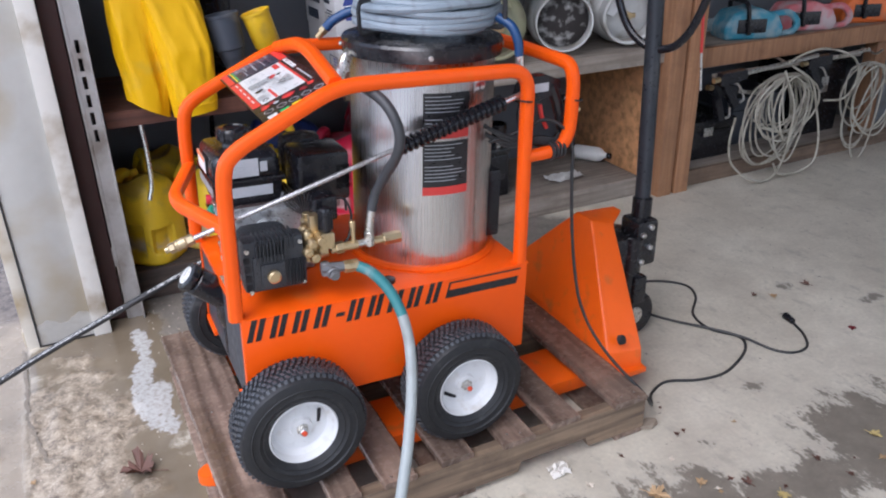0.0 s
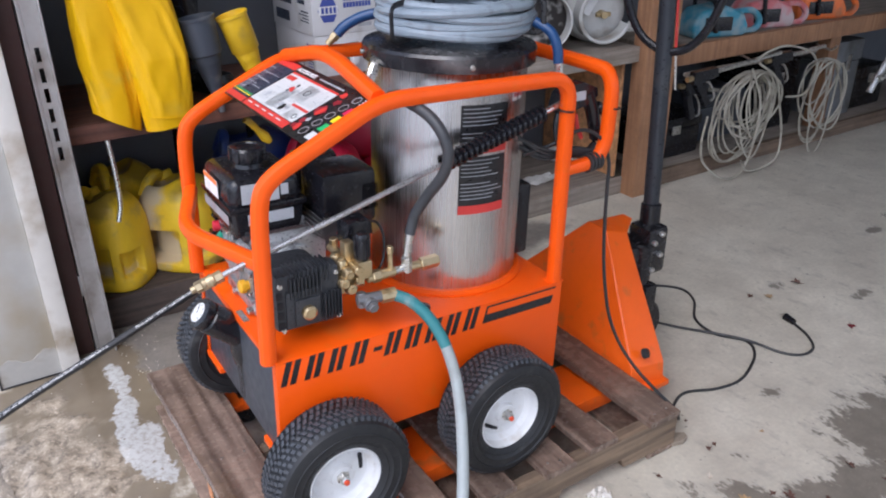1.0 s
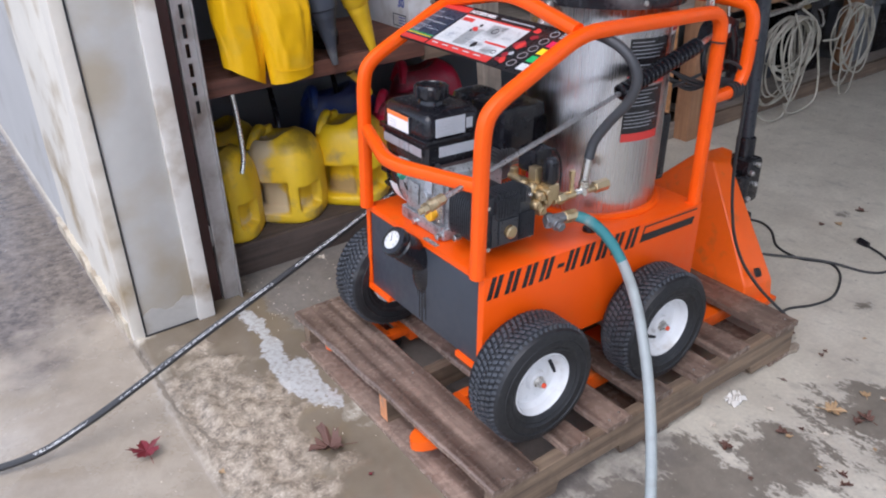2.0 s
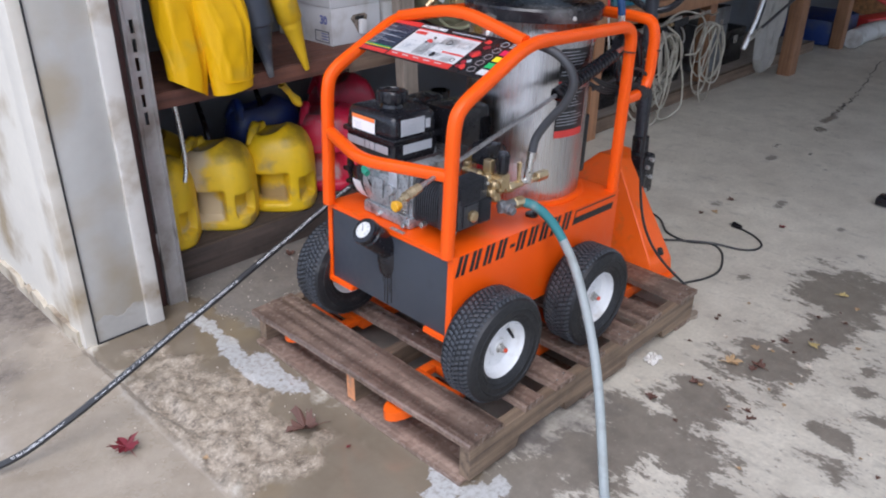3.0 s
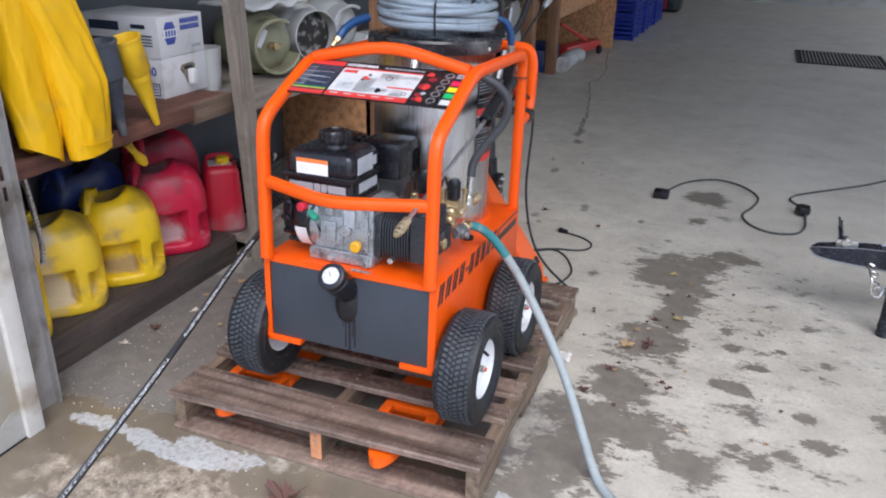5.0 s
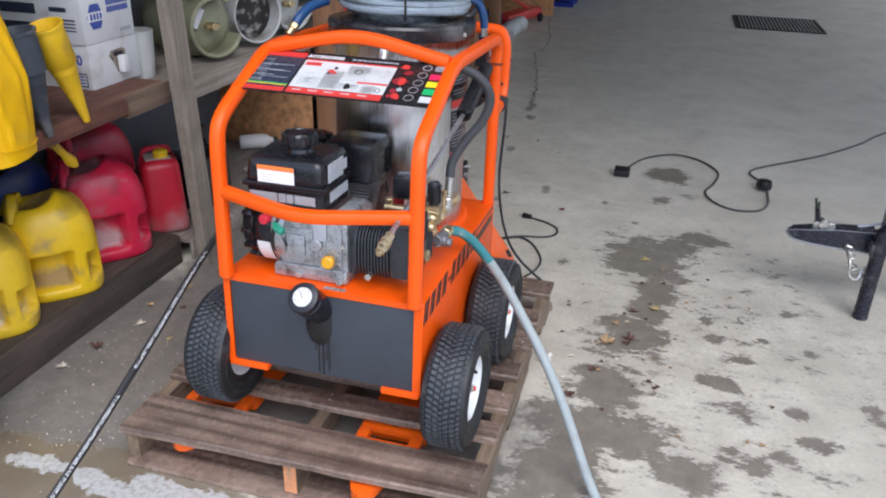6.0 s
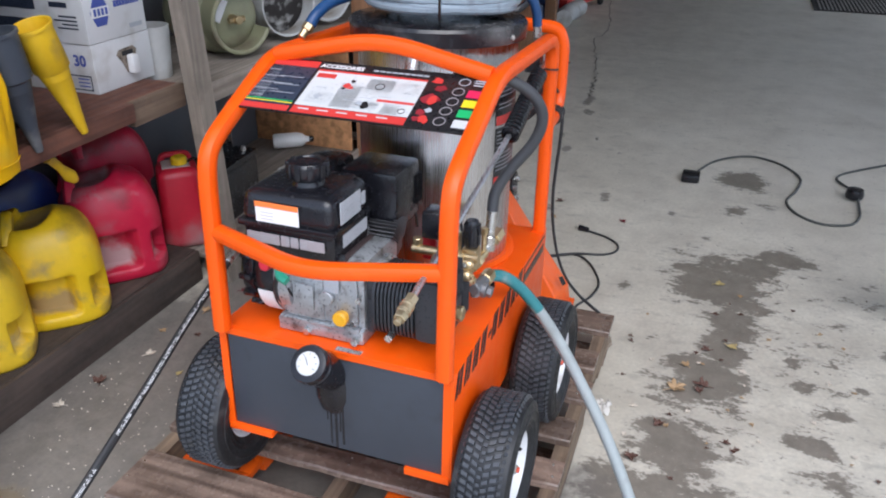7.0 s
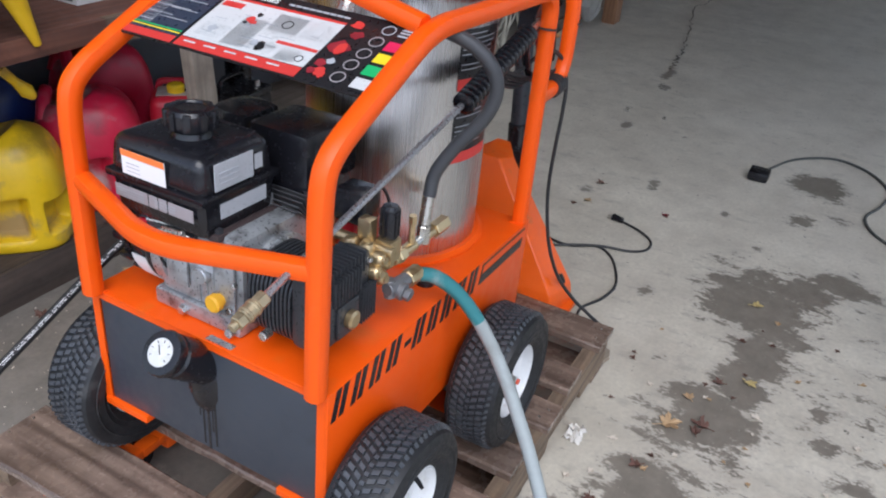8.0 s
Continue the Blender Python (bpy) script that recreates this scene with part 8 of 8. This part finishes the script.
def chainsaw(label, x, y, z, ma, turn, bar=True):
    t = thing("chainsaw", label, "power tool", Matrix.Translation((x, y, z)) @ pose(0, 0, 0, 0, 0, turn), group="power tools on the shelf")
    body = [(-0.16, 0.0), (0.15, 0.0), (0.17, 0.05), (0.13, 0.12), (0.02, 0.16), (-0.12, 0.14), (-0.17, 0.07)]
    bm = bmesh.new()
    lo, hi = [bm.verts.new((a, -0.085, b)) for a, b in body], [bm.verts.new((a, 0.085, b)) for a, b in body]
    n = len(body)
    for i in range(n):
        bm.faces.new((lo[i], lo[(i + 1) % n], hi[(i + 1) % n], hi[i]))
    bm.faces.new(lo), bm.faces.new(list(reversed(hi)))
    bmesh.ops.recalc_face_normals(bm, faces=bm.faces[:])
    bmesh.ops.bevel(bm, geom=bm.edges[:], offset=0.018, segments=3, profile=0.5, affect="EDGES")
    part("housing", Geo().take(bm), ma, t, sharp=50)
    part("rear_handle", Geo().tube(fillet([(0.13, 0, 0.11), (0.24, 0, 0.12), (0.30, 0, 0.06), (0.27, 0, 0.008), (0.13, 0, 0.012)], 0.04, 6), 0.017, 10, 2.4), ma, t)
    part("front_handle", Geo().tube(fillet([(-0.04, -0.10, 0.03), (-0.06, -0.10, 0.19), (-0.06, 0.10, 0.19), (-0.03, 0.10, 0.03)], 0.05, 6), 0.012, 10), BLACK_PL, t)
    part("starter_grille", Geo().box((-0.10, -0.092, 0.035), (0.06, -0.085, 0.105), 0.004), BLACK_PL, t)
    if bar:
        part("guide_bar", Geo().prism([(-0.16, 0.03), (-0.46, 0.035), (-0.49, 0.06), (-0.46, 0.09), (-0.16, 0.095)], 0.05, 0.056, "y"), ZINC, t)
    return t


chainsaw("teal power saw with blue-grey dusty housing on the shelf", 3.30, 3.08, 0.731, TEAL_TOOL, -16)
chainsaw("faded red power saw with pale handle on the shelf", 3.72, 3.10, 0.731, PINK_TOOL, -18, False)
chainsaw("orange power saw standing on the shelf", 4.20, 3.10, 0.731, ORANGE_TOOL, -18, False)


# ---- far end of the room ----
def crates():
    BLUE = mk("blue_crate_plastic", (0.01, 0.03, 0.30), 0.4, 0, 0.1, 8, 0.1)
    first = None
    for cx, cy in ((9.75, 2.72), (10.65, 2.70), (11.6, 2.67)):
        for k in range(4):
            if first is None:
                first = thing("crate", "deep blue plastic stacking crate with open slatted sides", "crate", pose(cx, cy, 0.0), group="stacked crates")
                for z in (0.02, 0.08, 0.14, 0.20, 0.255):
                    for sx, sy, ln, ax in ((0, -0.28, 0.84, 0), (0, 0.28, 0.84, 0), (-0.41, 0, 0.54, 1), (0.41, 0, 0.54, 1)):
                        lo = (sx - ln / 2, sy - 0.012, z) if ax == 0 else (sx - 0.012, sy - ln / 2, z)
                        hi = (sx + ln / 2, sy + 0.012, z + 0.032) if ax == 0 else (sx + 0.012, sy + ln / 2, z + 0.032)
                        part("slat", Geo().box(lo, hi), BLUE, first)
                for px in (-0.40, 0, 0.40):
                    for py in (-0.285, 0.285):
                        part("upright", Geo().box((px - 0.025, py - 0.014, 0), (px + 0.025, py + 0.014, 0.287)), BLUE, first)
                part("base", Geo().box((-0.41, -0.27, 0.0), (0.41, 0.27, 0.015)), BLUE, first)
            else:
                copy_thing(first, pose(cx, cy, 0.292 * k, 0, 0, 0))
    b = thing("duffel_bag", "dark bag with a dull red panel on the floor", "bag", pose(13.3, 2.5, 0.0))
    part("bag_body", Geo().box((-0.35, -0.3, 0.0), (0.35, 0.3, 0.5), 0.08), BLACK_PL, b)
    part("red_panel", Geo().box((-0.356, -0.1, 0.06), (-0.350, 0.15, 0.44)), DARK_RED, b, "dull red panel")
    part("side_pocket", Geo().box((-0.370, -0.28, 0.06), (-0.350, -0.12, 0.40), 0.008), DARK_PANEL, b, "dark side pocket")
    r = thing("floor_jack", "red trolley jack under the bench", "jack", pose(7.65, 2.86, 0.0, 0, 0, -14))
    part("beam", Geo().box((-0.35, -0.10, 0.06), (0.55, 0.10, 0.16), 0.02), RED, r)
    part("lever", Geo().tube([(0.4, 0, 0.14), (-0.45, -0.05, 0.42)], 0.018, 8), RED, r)
    for px in (-0.28, 0.45):
        for py in (-0.12, 0.12):
            part("wheel", cyl(Geo(), (px, py - 0.02, 0.05), (px, py + 0.02, 0.05), 0.05, 16), BLACK_PL, r)
    k = thing("duct_roll", "pale crumpled duct roll lying under the bench", "duct", pose(6.95, 2.72, 0.0))
    part("roll", Geo().tube([(-0.35, 0.02, 0.09), (0.0, 0.05, 0.085), (0.35, 0.0, 0.09)], 0.085, 14), CYL_WHITE, k)
    n = thing("dark_tarp", "dark blue folded tarpaulin under the bench", "tarp", pose(6.85, 3.15, 0.0))
    part("fold", Geo().box((-0.35, -0.25, 0.0), (0.35, 0.25, 0.24), 0.06), BLUEP, n)


crates()


def can_spout(a, b, c_):
    t = thing("can_spout", "black pouring spout standing up behind a yellow fuel can", "spout", group="spouts behind the cans")
    part("tube", Geo().tube(spline([a, b, c_]), [0.015 - 0.004 * k / 16 for k in range(17)], 12), BLACK_PL, t)


can_spout((0.530, 3.34, 0.1305), (0.540, 3.37, 0.44), (0.575, 3.53, 0.63))
can_spout((0.850, 3.40, 0.1305), (0.862, 3.43, 0.46), (0.885, 3.53, 0.60))


# ---- on the floor ----
def drain():
    t = thing("floor_drain", "dark iron floor drain grating set in concrete", "drain")
    IRON = mk("dark_cast_iron", (0.03, 0.03, 0.03), 0.6, 0.3, 0.3, 12)
    x0, x1, y0, y1 = 8.60, 9.60, -0.56, 0.42
    for lo, hi in (((x0, y0, 0.002), (x1, y0 + 0.03, 0.012)), ((x0, y1 - 0.03, 0.002), (x1, y1, 0.012)), ((x0, y0 + 0.03, 0.002), (x0 + 0.04, y1 - 0.03, 0.012)), ((x1 - 0.04, y0 + 0.03, 0.002), (x1, y1 - 0.03, 0.012))):
        part("rim", Geo().box(lo, hi), IRON, t)
    part("pit", Geo().box((x0 + 0.02, y0 + 0.02, 0.001), (x1 - 0.02, y1 - 0.02, 0.004)), DARK, t)
    for k in range(22):
        y = y0 + 0.05 + k * 0.0405
        part("bar", Geo().box((x0 + 0.04, y, 0.0045), (x1 - 0.04, y + 0.014, 0.011)), RAIL, t)


drain()


def extension_cord():
    t = thing("extension_cord", "grey-black extension lead snaking over concrete with a socket block", "extension cord")
    pts = [(3.10, 1.305, 0.014), (3.20, 1.27, 0.010), (3.38, 1.20, 0.007), (3.50, 1.09, 0.007), (3.54, 0.98, 0.007), (3.46, 0.85, 0.007), (3.29, 0.765, 0.007), (3.10, 0.79, 0.007), (2.94, 0.84, 0.007), (2.80, 0.80, 0.007), (2.72, 0.70, 0.007), (2.75, 0.58, 0.007), (2.86, 0.525, 0.007), (3.00, 0.515, 0.012), (3.15, 0.52, 0.03), (3.22, 0.54, 0.012), (3.33, 0.585, 0.007), (3.42, 0.56, 0.007), (3.52, 0.47, 0.007), (3.68, 0.30, 0.007), (3.88, 0.10, 0.007), (4.20, -0.15, 0.007), (4.60, -0.42, 0.007), (5.4, -1.2, 0.007)]
    part("cable", Geo().tube(spline(pts, 6), 0.0062, 8), mk("grey_cable", (0.07, 0.075, 0.07), 0.55, 0, 0.15, 20), t)
    part("socket_block", Geo().box((3.02, 1.255, 0.003), (3.115, 1.345, 0.045), 0.012), BLACK_PL, t)
    part("inline_plug", Geo().lathe([(0.018, 0), (0.040, 0.012), (0.043, 0.03), (0.036, 0.055), (0.016, 0.06)], 20, Matrix.Translation((3.09, 0.53, 0.004))), BLACK_PL, t)
    return t


extension_cord()


STEEL_WORN = mk("worn_grey_steel", (0.24, 0.25, 0.27), 0.4, 0.4, 0.2, 30)


def trailer():
    BLK = mk("black_trailer_paint", (0.012, 0.013, 0.022), 0.25, 0, 0.2, 8, 0.1, 0.05, 90, dirt=(0.10, 0.10, 0.10), dirt_amt=0.2, dirt_scale=12)
    m = Matrix.Translation((1.83, 0.575, 0.0)) @ pose(0, 0, 0, 0, 0, -90)
    t = thing("trailer", "black trailer drawbar with coupling, safety chain and jack stand", "trailer", m)
    part("drawbar", Geo().box((0.17, -0.036, 0.262), (2.6, 0.036, 0.330), 0.008), BLK, t)
    rows = [(-0.010, 0.012, 0.283, 0.296), (0.012, 0.030, 0.270, 0.308), (0.07, 0.038, 0.262, 0.316), (0.16, 0.042, 0.258, 0.330), (0.30, 0.046, 0.256, 0.338)]
    v = [p for x, w, a, b in rows for p in ((x, -w, a), (x, w, a), (x, w * 0.8, b), (x, -w * 0.8, b))]
    f = [(4 * i + k, 4 * i + (k + 1) % 4, 4 * i + 4 + (k + 1) % 4, 4 * i + 4 + k) for i in range(len(rows) - 1) for k in range(4)] + [(3, 2, 1, 0), (16, 17, 18, 19)]
    coupling = part("coupling", Geo().add(v, f), BLK, t, "black ball coupling")
    for sd in (-1, 1):
        part("worn_edge", Geo().tube([(x, sd * w * 0.82, b) for x, w, a, b in rows], 0.0024, 6), STEEL_WORN, coupling, "worn bright edge")
    part("lower_lip", Geo().tube(spline([(x, -w, a) for x, w, a, b in reversed(rows)] + [(-0.014, 0, 0.288)] + [(x, w, a) for x, w, a, b in rows]), 0.0034, 8), STEEL_WORN, coupling, "worn lower lip")
    latch = part("latch_lever", Geo().box((0.075, -0.010, 0.312), (0.155, 0.010, 0.346), 0.004), ZINC, t, "bright latch lever")
    part("latch_pin", cyl(Geo(), (0.11, -0.026, 0.345), (0.11, 0.026, 0.345), 0.009, 10), ZINC, latch)
    part("latch_cheek", cyl(Geo(), (0.11, -0.020, 0.336), (0.11, 0.020, 0.336), 0.019, 14), ZINC, latch)
    part("spring_post", cyl(Geo(), (0.092, 0.0, 0.335), (0.074, 0.0, 0.412), 0.0062, 8), BLK, latch)
    for k in range(6):
        part("spring_turn", Geo().lathe([(0.0060, 0), (0.0125, 0.003), (0.0060, 0.006)], 12, Matrix.Translation((0.090 - 0.0025 * k, 0, 0.345 + 0.0105 * k)) @ pose(0, 0, 0, 0, -13, 0), caps=False), BLK, latch)
    part("clip", Geo().tube(spline([(0.074, -0.026, 0.432), (0.075, -0.020, 0.412), (0.076, 0, 0.404), (0.074, 0.022, 0.410), (0.070, 0.030, 0.428)]), 0.0050, 8), mk("weathered_green_strap", (0.05, 0.06, 0.045), 0.7), latch)
    for k in range(9):
        a = k / 8
        p = Vector((0.215 + 0.12 * a, -0.050 + 0.01 * math.sin(9 * a), 0.275 - 0.11 * math.sin(math.pi * a)))
        q = Matrix.Translation(p) @ pose(0, 0, 0, 90 * (k % 2), 30 - 60 * a, 0) @ Matrix.Diagonal((1.5, 0.85, 1, 1))
        ring = [q @ Vector((0.012 * math.cos(2 * math.pi * i / 12), 0.012 * math.sin(2 * math.pi * i / 12), 0)) for i in range(13)]
        part("chain_link", Geo().tube(ring, 0.0030, 6, ends=False), ZINC, t)
    part("hook", Geo().tube(spline([(0.20, -0.038, 0.272), (0.215, -0.100, 0.235), (0.225, -0.108, 0.18), (0.255, -0.105, 0.168), (0.27, -0.085, 0.21)]), 0.005, 8), ZINC, t)
    part("jack_tube", Geo().box((0.32, -0.028, 0.328), (0.376, 0.028, 0.62), 0.006), BLK, t)
    part("jack_bracket", Geo().box((0.272, -0.115, 0.268), (0.330, -0.030, 0.318), 0.006), BLK, t)
    part("jack_leg", Geo().lathe([(0.020, 0.0), (0.0275, 0.0005), (0.0285, 0.012), (0.0270, 0.016), (0.0270, 0.375), (0.022, 0.380)], 20, Matrix.Translation((0.305, -0.098, 0))), BLK, t)
    part("jack_hole", cyl(Geo(), (0.2795, -0.104, 0.045), (0.2770, -0.1045, 0.045), 0.007, 12), DARK, t)
    part("brake_line", Geo().tube(spline([(0.24, 0.02, 0.335), (0.42, 0.05, 0.37), (0.60, 0.03, 0.39), (0.8, 0.0, 0.329)]), 0.006, 8), GREY_LABEL, t)
    return t


trailer()

LEAVES = {"red": mk("red_leaf", (0.15, 0.010, 0.018), 0.6, 0, 0.2, 30), "brown": mk("brown_leaf", (0.115, 0.055, 0.040), 0.7, 0, 0.25, 30), "tan": mk("tan_leaf", (0.42, 0.28, 0.15), 0.7, 0, 0.25, 30), "pale": mk("pale_leaf", (0.62, 0.55, 0.46), 0.75, 0, 0.15, 30), "yellow": mk("yellow_leaf", (0.46, 0.36, 0.15), 0.65, 0, 0.2, 30)}


def leaf_geo(size, seed, curl):
    rnd = random.Random(seed)
    half = [(0.06, -0.40), (0.22, -0.44), (0.20, -0.34), (0.44, -0.36), (0.40, -0.25), (0.52, -0.20), (0.30, -0.10), (0.50, 0.00), (0.48, 0.08), (0.70, 0.20), (0.54, 0.24), (0.52, 0.36), (0.36, 0.28), (0.20, 0.22), (0.24, 0.42), (0.16, 0.44), (0.12, 0.58)]
    lobes = [(-a, b) for a, b in half] + [(0.0, 0.80)] + [(a, b) for a, b in reversed(half)]
    v = [(0, 0, 0.004)]
    for a, b in lobes:
        k = rnd.uniform(0.85, 1.12)
        a, b = a * k * size, b * k * size
        v.append((a, b, 0.004 + curl * size * (abs(a / size) ** 1.5 + 0.3 * rnd.random())))
    n = len(lobes)
    g = Geo().add(v + [(x, y, z + 0.0008) for x, y, z in v], [(0, 1 + (i + 1) % n, 1 + i) for i in range(n)] + [(n + 1, n + 2 + i, n + 2 + (i + 1) % n) for i in range(n)])
    g.tube([(0, -0.05 * size, 0.005), (0.04 * size, -0.45 * size, 0.006), (0.02 * size, -0.95 * size, 0.006)], 0.0011, 5)
    return g


def leaves():
    spots = [("red", -0.441, 2.257, 0.135), ("brown", -0.02, 1.955, 0.165), ("red", 2.426, 1.553, 0.05), ("yellow", 1.97, 1.11, 0.06), ("tan", 1.90, 1.03, 0.035), ("pale", 1.39, 1.01, 0.045), ("brown", 1.03, 1.24, 0.055), ("brown", 0.86, 1.30, 0.06), ("brown", 1.01, 1.05, 0.04), ("brown", 0.99, 1.02, 0.03), ("tan", 1.37, 1.19, 0.05), ("brown", 1.48, 1.13, 0.05), ("pale", 1.42, 0.75, 0.035), ("yellow", 1.53, 1.05, 0.06), ("tan", 1.23, 1.21, 0.10), ("brown", 1.24, 1.14, 0.05), ("brown", 1.27, 1.13, 0.075),
             ("tan", 1.03, 1.22, 0.03), ("pale", 1.36, 1.30, 0.03), ("pale", 1.09, 1.32, 0.035), ("brown", 0.98, 1.03, 0.03), ("tan", 2.36, 1.86, 0.055), ("brown", 2.55, 1.87, 0.06), ("brown", 2.30, 1.90, 0.04), ("tan", 0.93, 2.93, 0.045), ("pale", 0.80, 2.88, 0.06), ("brown", 0.62, 2.93, 0.07), ("pale", 0.48, 2.96, 0.06), ("yellow", 0.74, 2.72, 0.035), ("brown", 0.95, 2.80, 0.04), ("red", 1.27, 2.82, 0.05), ("tan", 1.10, 2.87, 0.06), ("brown", 1.02, 2.66, 0.03), ("tan", 1.62, 0.93, 0.03), ("pale", 1.05, 0.96, 0.02), ("tan", 0.75, 0.95, 0.02), ("pale", 0.95, 1.33, 0.03), ("brown", 1.45, 1.38, 0.03), ("tan", -0.30, 2.05, 0.03), ("red", 0.02, 1.80, 0.02)]
    rnd = random.Random(12)
    for k in range(34):
        x = rnd.uniform(0.75, 2.1)
        spots.append((rnd.choice(("brown", "brown", "tan", "pale")), x, rnd.gauss(1.25 - 0.09 * x if k < 22 else 0.75, 0.13), rnd.uniform(0.014, 0.034)))
    for i, (c, x, y, s) in enumerate(spots):
        t = part("leaf", leaf_geo(s * 0.50, i, (0.9 if s > 0.1 else 0.6) if c == "brown" else 0.35), LEAVES[c])
        t.matrix_world = pose(x, y, 0.002, 0, 0, 67 * i)
        tagged(t, {"red": "dark red maple leaf fallen on concrete", "brown": "curled brown leaf fallen on concrete", "tan": "dry tan leaf fallen on concrete", "pale": "bleached pale leaf fallen on concrete", "yellow": "yellowed leaf fallen on concrete"}[c], "leaf", "fallen leaves")


leaves()


def paper_scrap():
    t = thing("paper_scrap", "crumpled pale paper scrap lying on concrete beside the pallet", "paper scrap")
    bm = bmesh.new()
    bmesh.ops.create_grid(bm, x_segments=14, y_segments=12, size=0.5)
    for v in bm.verts:
        a, b = v.co.x, v.co.y
        v.co = (1.05 + a * 0.062 + 0.010 * noise.noise(Vector((a * 5, b * 5, 9))), 1.41 + b * 0.042 + 0.012 * noise.noise(Vector((a * 5, b * 5, 2))), 0.005 + 0.030 * abs(noise.noise(Vector((a * 4, b * 4, 3)))))
    bmesh.ops.solidify(bm, geom=list(bm.faces), thickness=0.0012)
    part("sheet", Geo().take(bm), mk("pale_paper", (0.66, 0.63, 0.58), 0.9, 0, 0.12, 20, 0.05, 0.3, 200), t, sharp=40)
    return t


paper_scrap()


def timber_offcut(a, b):
    """A split lath lying half under the edge of the pallet."""
    t = thing("timber_offcut", "pale split timber offcut lying under the pallet edge", "offcut")
    a, b = Vector(a), Vector(b)
    d = (b - a).normalized()
    n = Vector((-d.y, d.x, 0))
    v, f, k = [], [], 8
    for i in range(k + 1):
        p = a.lerp(b, i / k)
        w = 0.017 + 0.004 * math.sin(i * 2.1) - 0.006 * (i == k)
        h = 0.013 + 0.003 * math.sin(i * 1.7 + 1)
        v += [p - n * w, p + n * w, p + n * w * 0.9 + Vector((0, 0, h)), p - n * w * 0.85 + Vector((0, 0, h * 0.9))]
    for i in range(k):
        f += [(4 * i + m, 4 * i + (m + 1) % 4, 4 * i + 4 + (m + 1) % 4, 4 * i + 4 + m) for m in range(4)]
    f += [(3, 2, 1, 0), (4 * k, 4 * k + 1, 4 * k + 2, 4 * k + 3)]
    part("lath", Geo().add([tuple(p) for p in v], f), wood("pale_split_timber", (0.50, 0.43, 0.34), (0.30, 0.24, 0.18), 0, 0.8, 60), t, sharp=30)
    return t


timber_offcut((1.244, 1.486, 0.003), (1.432, 1.453, 0.003))


def grit():
    rs = random.Random(21)
    g = Geo()
    for k in range(230):
        if k < 150:
            x, y = rs.uniform(0.10, 0.75), rs.uniform(2.55, 3.0)
        else:
            x, y = rs.uniform(-0.5, 0.35), rs.uniform(1.8, 2.75)
        s = rs.uniform(0.0012, 0.0035)
        q = Matrix.Translation((x, y, s * 0.5)) @ pose(0, 0, 0, rs.uniform(0, 180), rs.uniform(0, 180), rs.uniform(0, 180))
        g.add([(s, 0, 0), (-s, 0, 0), (0, s, 0), (0, -s, 0), (0, 0, s * 0.7), (0, 0, -s * 0.7)], [(0, 2, 4), (2, 1, 4), (1, 3, 4), (3, 0, 4), (2, 0, 5), (1, 2, 5), (3, 1, 5), (0, 3, 5)], q)
    tagged(part("grit", g, LEAVES["pale"]), "scattered pale grit and crumbs on the damp floor", "grit", kind="stuff")


grit()
